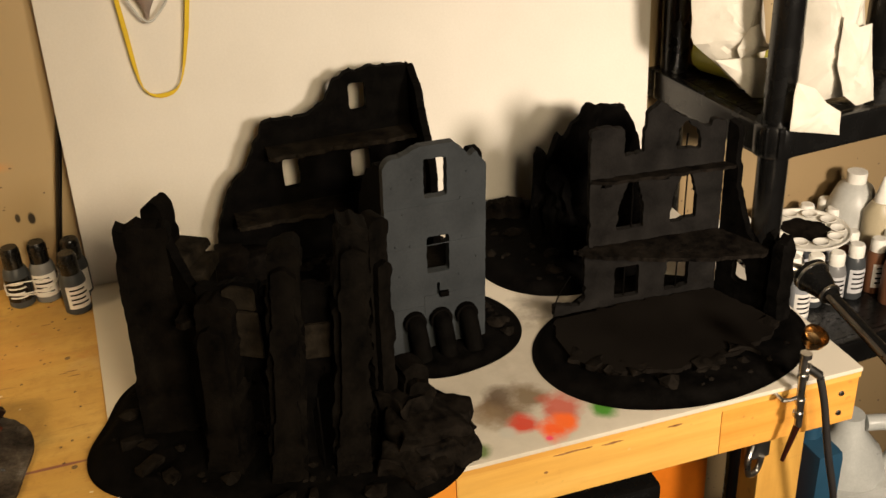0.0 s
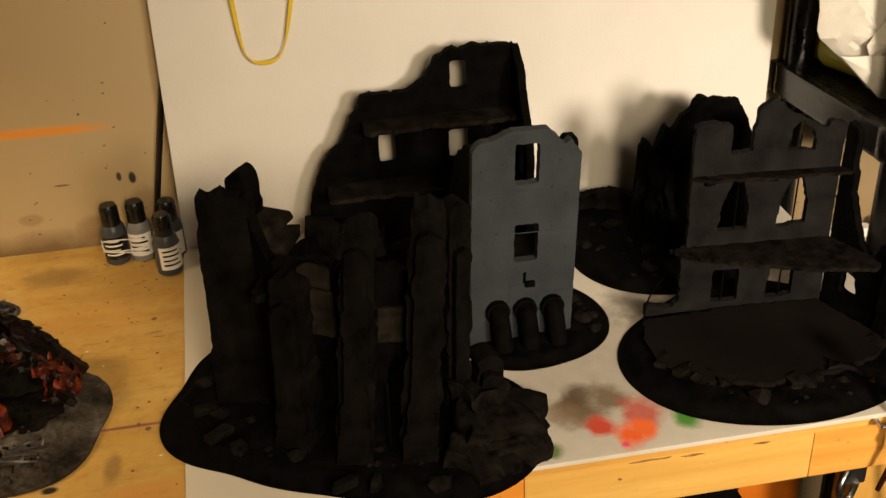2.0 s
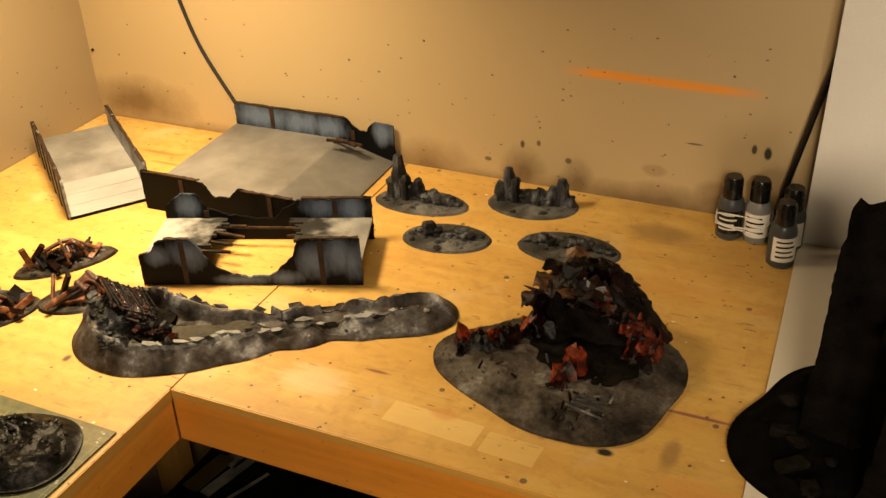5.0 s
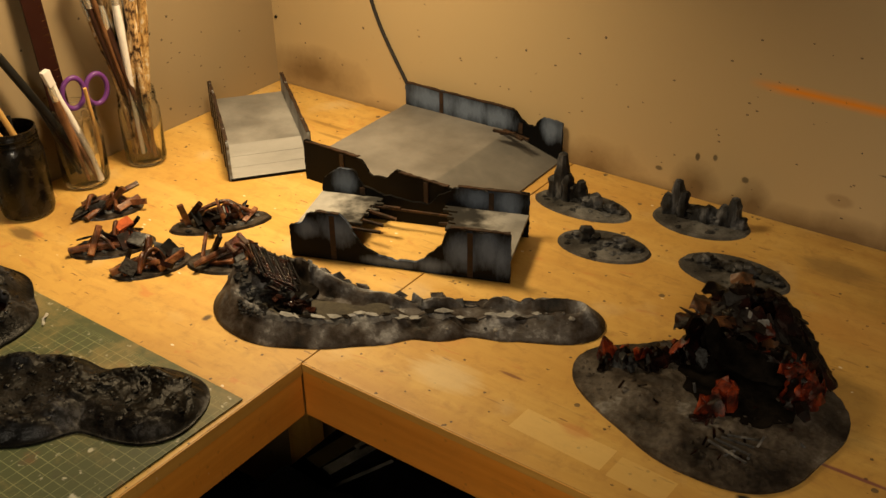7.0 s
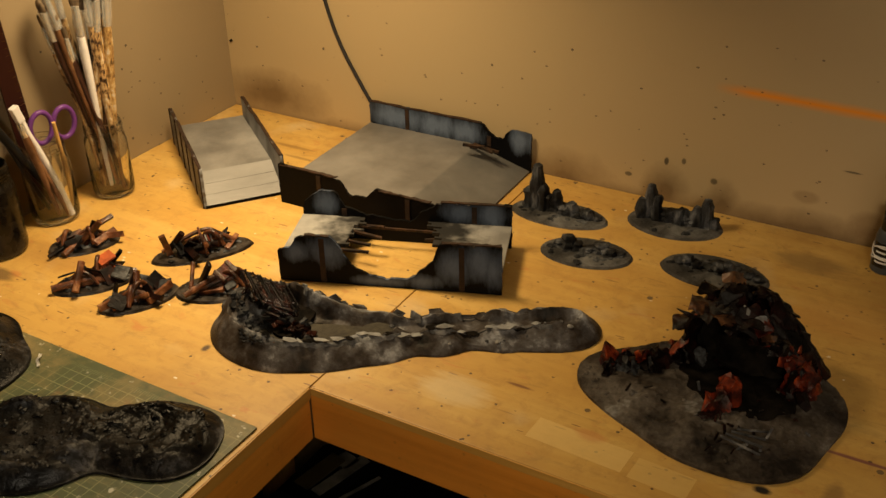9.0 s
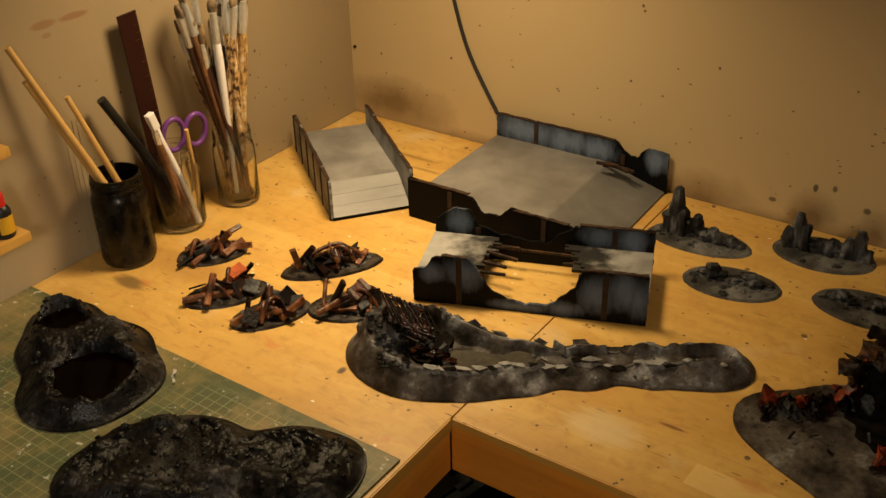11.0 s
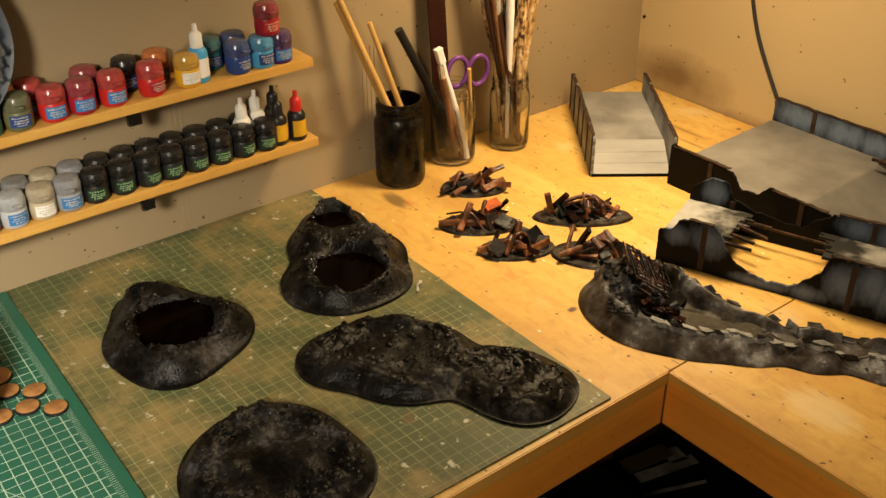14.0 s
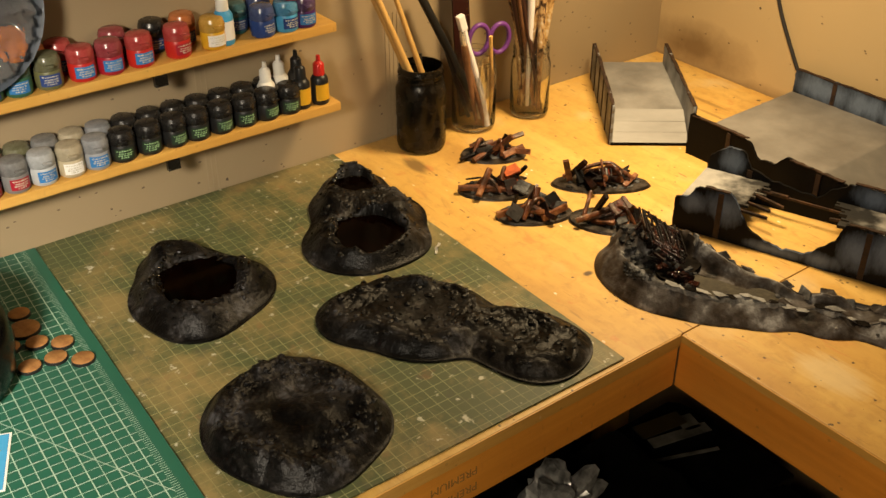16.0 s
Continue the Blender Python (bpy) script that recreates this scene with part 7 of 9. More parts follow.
M["paint_dark_grey"] = plain("paint_dark_grey", (0.05, 0.055, 0.06), 0.35)
craft_bottle("grey craft paint bottle with a black cap and label", shift(1.102, -0.052, 0), M["paint_dark_grey"], M["plastic_black"], M["plastic_black"])
craft_bottle("grey craft paint bottle with a black cap and pale label", shift(1.1365, -0.050, 0), M["paint_grey"], M["plastic_black"], M["label_white"])
craft_bottle("dark grey craft paint bottle with a black cap and white label", shift(1.176, -0.100, 0) @ pose(0, 0, 0, 0, 0, 25), M["paint_dark_grey"], M["plastic_black"], M["label_white"])
craft_bottle("dark craft paint bottle with a black cap", shift(1.180, -0.058, 0), M["paint_dark_grey"], M["plastic_black"], M["label_white"])
bd = bmesh.new()
for z in (0.020, 0.028, 0.038):
    pts = [(1.120 + (0.0355 if math.cos(a) > 0 else -0.0355) * abs(math.cos(a)) ** 0.5, -0.051 + (0.0215 if math.sin(a) > 0 else -0.0215) * abs(math.sin(a)) ** 0.6, z + 0.004 * math.sin(2 * a + z * 300)) for a in [6.2832 * k / 20 for k in range(21)]]
    tube(pts, 0.0009, 6, bd)
single("rubber_band", bd, M["label_white"], "white rubber band round two paint bottles", "rubber band")
single("black_rod", rod((1.150, -0.012, 0.001), (1.212, -0.010, 0.30), 0.0045, None, 10), M["plastic_black"], "thin black rod leaning on the wall beside the board", "rod", smooth=40)
single("wall_cable", tube([(0.175, -0.003, 0.42), (0.196, -0.003, 0.30), (0.213, -0.003, 0.223), (0.240, -0.003, 0.146), (0.292, -0.004, 0.060)], 0.0030, 8), M["hose"], "thin black cable hanging down the wall", "cable", smooth=60)
single("wall_nail", lathe([(0, 0), (0.0028, 0), (0.0022, 0.003), (0, 0.003)], 10, None, shift(0.008, 0.0, 0.118) @ pose(0, 0, 0, 90)), M["plastic_black"], "small dark nail head in the wall", "nail")


# ---- spraying corner: black ruins ----
def between(p, q, lift=0.0):
    """A frame with x running from p to q along the ground."""
    a, b = Vector(p), Vector(q)
    return Matrix.Translation((a.x, a.y, lift)) @ pose(0, 0, 0, 0, 0, math.degrees(math.atan2(b.y - a.y, b.x - a.x)))


def run(p, q):
    return math.hypot(q[0] - p[0], q[1] - p[1])


def ruin_wall(ob, p, q, top, openings=(), thick=0.008, tall=0.34, material="black", seed=1.0, lift=0.010, label=""):
    """A broken standing wall from p to q. Openings: (x, z, width, height, pointed)."""
    def whole(x, z):
        if z > top(x):
            return False
        for ox, oz, w, h, pointed in openings:
            u, v = abs(x - ox) / (w / 2), (z - oz) / h
            if 0 < v < 1 and u < (1 if not pointed or v < 0.45 else max(0.0, 1 - ((v - 0.45) / 0.55) ** 1.6)):
                return False
        return True
    return part("wall", panel(run(p, q), tall, whole, thick, 0.004, 0.0012, seed, 0.0015), M[material], ob, label, at=between(p, q, lift))


def pillar(ob, p, w, d, h, turn, seed, material="black", lean=(0, 0), lift=0.010):
    """A stout broken buttress with worn edges and a ragged head."""
    bm = bmesh.new()
    n = 18
    rings = []
    for k in range(n + 1):
        t = k / n
        s = 1.0 - 0.12 * t + 0.10 * n3(t * 7, seed) - (0.35 * ease((t - 0.90) / 0.1))
        ring = []
        for i in range(16):
            a = 6.28318 * (i + 0.5) / 16
            cx, cy = math.cos(a), math.sin(a)
            m = max(abs(cx), abs(cy))
            x, y = cx / m * w / 2 * s, cy / m * d / 2 * s
            z = h * t
            if k == n:
                z += 0.010 * n3(x * 90, y * 90, seed)
            ring.append(bm.verts.new((x + lean[0] * t + 0.0022 * n3(x * 60 + seed, z * 60), y + lean[1] * t + 0.0022 * n3(y * 60, z * 60, seed), z)))
        rings.append(ring)
    for a, b in zip(rings, rings[1:]):
        for i in range(16):
            bm.faces.new((a[i], a[(i + 1) % 16], b[(i + 1) % 16], b[i]))
    bm.faces.new(rings[-1])
    bm.faces.new(rings[0][::-1])
    return part("pillar", bm, M[material], ob, smooth=35, at=shift(p[0], p[1], lift) @ pose(0, 0, 0, 0, 0, turn))


def buttress(ob, p, w, d, h, turn, seed, slope=0.0, front=0.62, peak=0.5, lean=2.6, sharp=0.9, flat_left=False):
    """A flat-faced broken buttress: a thick slab, flared at the foot, with a ragged head and a shallower rib on its face."""
    def body(x, z):
        t = z / h
        e = 0.03 + 0.06 * ease(t / 0.75) + 0.10 * n3(z * 34, seed) + 0.07 * n3(z * 90, seed) + (0.05 if t > 0.80 else 0.0)
        g = 0.03 + 0.06 * ease(t / 0.75) + 0.12 * n3(z * 30, seed + 9) + 0.07 * n3(z * 80, seed + 4)
        left = 0.08 * (t if flat_left else 0.0) + (0.004 * n3(z * 50, seed) if flat_left else e)
        return left * w < x < w * (1 - g) and z < h + slope * (x - w / 2) + 0.008 * n3(x * 90, seed) - sharp * max(0, abs(x - w * peak) - 0.20 * w)
    at = shift(p[0], p[1], 0.008) @ pose(0, 0, 0, 0, 0, turn) @ pose(0, 0, 0, 0, lean, 0) @ shift(-w / 2, 0, 0)
    part("buttress", panel(w, h + 0.03, body, d, 0.003, 0.0012, seed, 0.003), M["black_lit"], ob, at=at)
    if front <= 0:
        return at

    def rib(x, z):
        e = 0.20 + 0.05 * n3(z * 26, seed + 2) - 0.14 * ease(1 - z / (0.35 * h))
        return e * w < x < w * (1 - e) and z < h * (0.60 + 0.5 * front) - abs(x - w * 0.45) * 0.6 + 0.008 * n3(x * 80, seed + 3)
    part("rib", panel(w, h, rib, 0.0085, 0.003, 0.0012, seed + 5, 0.002), M["black_lit"], ob, at=at @ shift(0, -0.0088, 0))
    return at


def ruin_base(ob, discs, centre, tall, seed, blend=0.02, material="black", rubble=90, keep=lambda x, y: True):
    depth = blob_field(discs, blend)
    high = lambda x, y, d: max(0.001, tall * ease(d / 0.022) + (0.0018 * n3(x * 45, y * 45, seed) + 0.0012 * n3(x * 130, y * 130, seed)) * ease(d / 0.02))
    part("base", ground_piece(depth, centre, high, 170, 30), M[material], ob, smooth=50)
    rng = random.Random(seed)
    bm = bmesh.new()
    n = 0
    for _ in range(4000):
        if n >= rubble:
            break
        a, r = rng.random() * 6.283, rng.random() ** 0.5 * 0.27
        x, y = centre[0] + r * math.cos(a), centre[1] + r * math.sin(a)
        d = depth(x, y)
        if d > 0.016 and keep(x, y):
            chunk(bm, shift(x, y, high(x, y, d)) @ pose(0, 0, 0, 0, 0, rng.uniform(0, 180)), 0.003 + 0.011 * rng.random() ** 2.5, rng.random(), 0.6)
            n += 1
    part("rubble", bm, M["char"], ob, kind="stuff")


ZS = 0.0062

# pillared ruin in front
A = thing("pillared_ruin", "matt black ruined wall of tall broken buttresses on a base", "ruin model", shift(0, 0, ZS), "black ruin models")
ruin_base(A, [(1.260, -0.458, 0.078), (1.292, -0.378, 0.078), (1.348, -0.488, 0.100), (1.425, -0.517, 0.102), (1.488, -0.543, 0.095), (1.497, -0.510, 0.084), (1.393, -0.397, 0.10)], (1.392, -0.472), 0.012, 51, 0.016)
buttress(A, (1.278, -0.447), 0.066, 0.020, 0.256, -12, 1.0, slope=-0.04, front=0.0, sharp=0.15, lean=1.6, flat_left=True)
buttress(A, (1.289, -0.411), 0.031, 0.026, 0.264, -30, 2.0, slope=-0.06, front=0.30)
buttress(A, (1.327, -0.530), 0.046, 0.026, 0.206, -28, 3.0, front=0.55, lean=2.9)
buttress(A, (1.384, -0.567), 0.040, 0.028, 0.272, -12, 4.0, front=0.66, peak=0.62, lean=5.0)
buttress(A, (1.448, -0.580), 0.041, 0.030, 0.287, -6, 5.0, slope=-0.10, front=0.66, peak=0.42, sharp=0.5, lean=4.8)
buttress(A, (1.498, -0.528), 0.028, 0.022, 0.258, 20, 6.0, front=0.45)
buttress(A, (1.528, -0.543), 0.036, 0.024, 0.088, 10, 7.0, front=0.5)
ruin_wall(A, (1.300, -0.440), (1.338, -0.514), crest([(0, 0.245), (0.02, 0.225), (0.045, 0.195), (0.086, 0.180)], 0.006, 3.0), [], 0.010, 0.27, "black", 2.0)
ruin_wall(A, (1.326, -0.500), (1.383, -0.536), crest([(0, 0.205), (0.03, 0.212), (0.075, 0.218)], 0.004, 4.0), [(0.050, 0.0, 0.032, 0.120, True)], 0.010, 0.24, "black", 3.0)
ruin_wall(A, (1.383, -0.540), (1.460, -0.555), crest([(0, 0.212), (0.03, 0.214), (0.055, 0.204), (0.085, 0.210)], 0.004, 5.0), [(0.054, 0.0, 0.034, 0.115, True)], 0.010, 0.24, "black", 4.0)
ruin_wall(A, (1.462, -0.553), (1.491, -0.444), crest([(0, 0.230), (0.04, 0.205), (0.08, 0.150), (0.12, 0.060)], 0.008, 6.0), [], 0.010, 0.26, "black", 5.0)
for p, q, s0, s1, z0, z1 in (((1.326, -0.500), (1.383, -0.536), 0.034, 0.066, 0.144, 0.194), ((1.326, -0.500), (1.383, -0.536), 0.032, 0.064, 0.199, 0.222), ((1.383, -0.540), (1.460, -0.555), 0.036, 0.071, 0.141, 0.180)):
    bm = panel(s1 - s0, z1 - z0, lambda x, z: n3(x * 70, z * 70, s1) * 0.004 < min(x, s1 - s0 - x, z, z1 - z0 - z) + 0.0012, 0.004, 0.003, 0.001, z0, 0.001)
    part("infill_panel", bm, M["brown_lit"], A, "dark grey panel, lightened as lit", at=between(p, q, z0) @ shift(s0, -0.0075, 0))
part("floor_slab", panel(0.165, 0.10, lambda x, y: 0.010 + 0.012 * n3(x * 45, 2.0) < y < 0.082 + 0.012 * n3(x * 60, 5.0), 0.008, 0.004, 0.002, 2.0), M["char"], A, "broken upper floor", at=shift(1.330, -0.420, 0.172) @ pose(0, 0, 0, 90, 0, -20))
for k, (x, y, z, w) in enumerate(((1.322, -0.425, 0.218, 0.040), (1.327, -0.436, 0.202, 0.048))):
    part("stair_slab", rough_up(boxed((w, 0.050, 0.012), shift(x, y, z) @ pose(0, 0, 0, 3, -4, -35 + 9 * k), 0.002), 0.006, 70, k), M["brown_lit"], A, smooth=40)
for k, (x, y, w, t) in enumerate(((1.551, -0.553, 0.07, 10), (1.540, -0.586, 0.06, -8), (1.520, -0.614, 0.05, 20), (1.566, -0.515, 0.06, -20), (1.247, -0.500, 0.03, 40), (1.233, -0.453, 0.026, 10), (1.371, -0.604, 0.026, 30), (1.400, -0.609, 0.02, 70))):
    part("fallen_block", rough_up(boxed((w, w * 0.45, 0.012), shift(x, y, 0.014) @ pose(0, 0, 0, 6 * (-1) ** k, 5, t), 0.003), 0.004, 70, k), M["char"], A, smooth=40)
for k, (x, y, z, w, d, h, t) in enumerate(((1.530, -0.570, 0.030, 0.075, 0.050, 0.040, 12), (1.555, -0.545, 0.024, 0.060, 0.045, 0.034, -15), (1.520, -0.545, 0.056, 0.050, 0.040, 0.022, 30), (1.545, -0.585, 0.018, 0.070, 0.040, 0.026, 5), (1.502, -0.600, 0.016, 0.050, 0.034, 0.022, -20))):
    bm = boxed((w, d, h), shift(x, y, z) @ pose(0, 0, 0, 5 * (-1) ** k, 6, t), 0.004)
    bmesh.ops.subdivide_edges(bm, edges=bm.edges[:], cuts=3, use_grid_fill=True)
    part("rubble_block", rough_up(bm, 0.011, 45, k), M["char"], A, "heap of broken masonry", smooth=40)
for k in range(5):
    x, y = 1.344 + 0.026 * k, -0.531 - 0.011 * k
    part("bar", rod((x, y, 0.012), (x + 0.001, y, 0.10), 0.0012, None, 6), M["black"], A)

# stepped corner ruin behind
C = thing("stepped_ruin", "tall matt black corner ruin with stepped walls and open windows", "ruin model", shift(0, 0, ZS), "black ruin models")
ruin_base(C, [(1.408, -0.126, 0.075), (1.505, -0.140, 0.085), (1.593, -0.169, 0.085), (1.633, -0.145, 0.07)], (1.525, -0.145), 0.010, 61, 0.02)
back_top = crest([(0, 0.015), (0.013, 0.075), (0.032, 0.123), (0.059, 0.155), (0.085, 0.196), (0.087, 0.215), (0.143, 0.210), (0.171, 0.225), (0.190, 0.254), (0.214, 0.266), (0.30, 0.263)], 0.006, 8.0)
ruin_wall(C, (1.367, -0.110), (1.662, -0.109), back_top, [(0.121, 0.112, 0.025, 0.042, False), (0.2175, 0.109, 0.029, 0.045, False), (0.2205, 0.207, 0.026, 0.041, False)], 0.012, 0.31, "black", 11.0)
side_top = crest([(0, 0.266), (0.02, 0.252), (0.05, 0.240), (0.09, 0.185), (0.12, 0.155), (0.135, 0.09)], 0.008, 9.0)
ruin_wall(C, (1.658, -0.103), (1.652, -0.215), side_top, [(0.07, 0.10, 0.03, 0.05, False)], 0.010, 0.31, "black", 12.0)
for z, x0, d in ((0.168, 0.088, 0.050), (0.080, 0.034, 0.055)):
    bm = panel(0.300 - x0, d, lambda x, y: y < d - 0.010 + 0.010 * n3(x * 40, z * 90), 0.006, 0.004, 0.002, z)
    part("floor_slab", bm, M["brown_lit"], C, "broken upper floor", at=shift(1.367 + x0, -0.110, z + 0.014) @ pose(0, 0, 0, 90))
for x, h in ((1.418, 0.05), (1.452, 0.035), (1.384, 0.06)):
    part("fallen_block", rough_up(boxed((0.040, 0.034, h), shift(x, -0.141, h / 2 + 0.005), 0.006), 0.010, 45, x), M["char"], C, smooth=40)

# grey tower
D = thing("grey_tower", "flat-fronted grey primed tower with windows and three drain pipes", "ruin model", shift(0, 0, ZS), "black ruin models")
ruin_base(D, [(1.593, -0.378, 0.062), (1.647, -0.364, 0.062), (1.624, -0.326, 0.075)], (1.623, -0.355), 0.007, 71, 0.02, rubble=16, keep=lambda x, y: x > 1.682)
LEAN = pose(0, 0, 0, 0, 2.2, 0)
tp = crest([(0, 0.249), (0.006, 0.258), (0.024, 0.262), (0.045, 0.270), (0.085, 0.270), (0.094, 0.260), (0.104, 0.250), (0.112, 0.256), (0.118, 0.245), (0.126, 0.238)], 0.0016, 4.0)
p, q = (1.539, -0.389), (1.661, -0.384)


def tower_face(x, z):
    if z > tp(x):
        return False
    for x0, x1, z0, z1 in ((0.047, 0.077, 0.207, 0.254), (0.049, 0.078, 0.107, 0.157), (0.061, 0.067, 0.077, 0.094)):
        if x0 < x < x1 and z0 < z < z1:
            return False
    return True


fm = between(p, q, 0.004) @ LEAN
part("front_wall", panel(0.124, 0.30, tower_face, 0.012, 0.002, 0.0007, 3.0), M["grey"], D, "grey primed front with two square windows", at=fm)
for x0 in (0.0, 0.114):
    lim = crest([(0, 0.252), (0.03, 0.242), (0.06, 0.222), (0.09, 0.18), (0.11, 0.13)], 0.006, x0 + 2)
    part("side_wall", panel(0.100, 0.28, lambda x, z: z < lim(x) * (1 if x0 else 0.99), 0.010, 0.004, 0.001, x0), M["black"], D, at=fm @ shift(x0 + 0.010, 0.0125, 0) @ pose(0, 0, 0, 0, 0, 90))
for z in (0.096,):
    part("floor_slab", rough_up(boxed((0.100, 0.070, 0.006), shift(0.062, 0.050, z), 0.001), 0.003, 60, z), M["char"], D, "broken inner floor", at=fm)
for z in (0.064, 0.145, 0.197):
    part("board_line", slab(0.003, 0.121, -0.0007, 0.0, z, z + 0.0010, 0.0003), M["grey"], D, at=fm)
for k in range(3):
    x = 0.032 + 0.033 * k
    bm = tube([(x, 0.004, 0.045), (x, -0.008, 0.046), (x + 0.001, -0.016, 0.034), (x + 0.003, -0.019, 0.016), (x + 0.005, -0.021, 0.002)], 0.0110, 14)
    part("drain_pipe", bm, M["black"], D, "black drooping drain pipe", smooth=50, at=fm)
    part("pipe_collar", lathe([(0.011, 0), (0.0140, 0), (0.0140, 0.008), (0.011, 0.008)], 20, None, shift(x, 0.0, 0.046) @ pose(0, 0, 0, 90)), M["black"], D, smooth=40, at=fm)
for k, (x, z) in enumerate(((0.010, 0.225), (0.012, 0.150), (0.030, 0.148), (0.092, 0.200), (0.108, 0.190), (0.112, 0.120), (0.016, 0.110), (0.090, 0.100), (0.100, 0.232), (0.034, 0.232), (0.022, 0.190), (0.094, 0.150))):
    part("rivet", lathe([(0, 0), (0.0016, 0), (0.0011, 0.0010), (0, 0.0012)], 8, None, shift(x, 0.0, z) @ pose(0, 0, 0, 90)), M["grey"], D, at=fm)
part("gate_panel", slab(0.046, 0.086, -0.0010, 0.0, 0.052, 0.078, 0.0004), M["grey"], D, at=fm)
part("hook", rough_up(boxed((0.012, 0.006, 0.007), shift(0.070, -0.003, 0.079), 0.001), 0.002, 200, 3.0), M["black"], D, at=fm)

# gothic ruin with pointed windows
def within(poly, x, z):
    """Whether a place lies inside a polygon."""
    odd = False
    for (x0, z0), (x1, z1) in zip(poly, poly[1:] + poly[:1]):
        if (z0 > z) != (z1 > z) and x < x0 + (z - z0) * (x1 - x0) / (z1 - z0):
            odd = not odd
    return odd


E = thing("gothic_ruin", "matt black gothic ruin with pointed windows on an oval base", "ruin model", shift(0, 0, ZS), "black ruin models")
ruin_base(E, [(1.802, -0.476, 0.103), (1.862, -0.485, 0.110), (1.917, -0.476, 0.106), (1.953, -0.471, 0.085), (1.884, -0.418, 0.10)], (1.868, -0.461), 0.010, 81, 0.02, rubble=14, keep=lambda x, y: y < -0.535)
wl, wr, we = (1.756, -0.384), (1.973, -0.402), (2.006, -0.492)
FOOT = 0.009
crown = crest([(0.0, 0.030), (0.036, 0.026), (0.041, 0.244), (0.044, 0.259), (0.058, 0.263), (0.086, 0.261), (0.0885, 0.223), (0.112, 0.225), (0.115, 0.275), (0.132, 0.287), (0.152, 0.270), (0.183, 0.252), (0.196, 0.246), (0.199, 0.257), (0.222, 0.250)], 0.0016, 4.0)
GAPS = [[(0.153, 0.223), (0.155, 0.248), (0.164, 0.259), (0.183, 0.244), (0.185, 0.221)], [(0.080, 0.124), (0.084, 0.162), (0.095, 0.190), (0.107, 0.189), (0.114, 0.158), (0.116, 0.124)],
        [(0.149, 0.126), (0.154, 0.165), (0.164, 0.191), (0.177, 0.188), (0.184, 0.160), (0.185, 0.127)], [(0.079, 0.029), (0.079, 0.072), (0.113, 0.072), (0.112, 0.027)], [(0.147, 0.027), (0.150, 0.070), (0.180, 0.070), (0.181, 0.030)]]


def facade(x, z):
    h = z + FOOT + ZS
    edge = 0.041 if h < 0.106 else 0.046
    if h > crown(x) or (h > 0.031 and x < edge + 0.0012 * n3(h * 90, 3.0)):
        return False
    return not any(within(g, x, h) for g in GAPS)


part("front_wall", panel(run(wl, wr), 0.30, facade, 0.009, 0.0025, 0.0010, 21.0, 0.0010), M["gothic_face"], E, "broken three-storey front with pointed windows", at=between(wl, wr, FOOT))
flank = crest([(0, 0.240), (0.016, 0.228), (0.019, 0.164), (0.030, 0.128), (0.038, 0.108), (0.055, 0.088), (0.063, 0.086), (0.068, 0.108), (0.075, 0.116), (0.085, 0.100), (0.091, 0.080), (0.097, 0.040)], 0.005, 5.0)
ruin_wall(E, (wr[0] + 0.0005, wr[1] - 0.0005), we, flank, [(0.034, 0.028, 0.024, 0.036, True)], 0.010, 0.28, "black", 24.0, FOOT)
pillar(E, (2.010, -0.487), 0.026, 0.024, 0.112, 20, 25.0)
pillar(E, (2.014, -0.478), 0.020, 0.020, 0.085, 40, 27.0)


def ledge(name, outline, z, thick, seed, label=""):
    """A level broken slab over a plan outline, its edge chipped."""
    xs, ys = [p[0] for p in outline], [p[1] for p in outline]
    x0, y1 = min(xs), max(ys)
    bm = panel(max(xs) - x0, y1 - min(ys), lambda x, y: within(outline, x0 + x + 0.003 * n3(x * 80, y * 80, seed), y1 - y + 0.004 * n3(x * 70, y * 70, seed + 3)), thick, 0.003, 0.0014, seed)
    return part(name, bm, M["char"], E, label, at=shift(x0, y1, z - thick) @ pose(0, 0, 0, 90))


ledge("floor_slab", [(1.777, -0.388), (1.800, -0.412), (1.860, -0.443), (1.917, -0.466), (1.990, -0.486), (1.999, -0.470), (1.970, -0.403), (1.880, -0.395)], 0.102, 0.005, 2.0, "broken upper floor")
ledge("floor_slab", [(1.802, -0.389), (1.806, -0.400), (1.880, -0.410), (1.985, -0.420), (1.975, -0.403), (1.880, -0.395)], 0.193, 0.004, 6.0, "narrow broken upper floor")
ledge("ground_floor", [(1.748, -0.400), (1.736, -0.440), (1.737, -0.490), (1.765, -0.526), (1.842, -0.549), (1.919, -0.543), (1.985, -0.524), (2.000, -0.496), (1.968, -0.406), (1.880, -0.397)], 0.016, 0.007, 9.0, "flat dark brown floor with a chipped edge").data.materials[0] = M["floor_dark"]
for k, (x, y, w, t) in enumerate(((1.745, -0.480, 0.034, 60), (1.757, -0.503, 0.030, 45), (1.776, -0.522, 0.034, 25), (1.800, -0.533, 0.028, 10), (1.880, -0.548, 0.040, 4), (1.930, -0.540, 0.034, -12), (1.990, -0.505, 0.022, -60))):
    bm = boxed((w, 0.014, 0.005), shift(x, y, 0.015) @ pose(0, 0, 0, 8 * (-1) ** k, 5, t), 0.001)
    bmesh.ops.subdivide_edges(bm, edges=bm.edges[:], cuts=2, use_grid_fill=True)
    part("torn_edge", rough_up(bm, 0.007, 70, k), M["char"], E, "torn floor edge", smooth=35)
FRONT = between(wl, wr, 0.0)
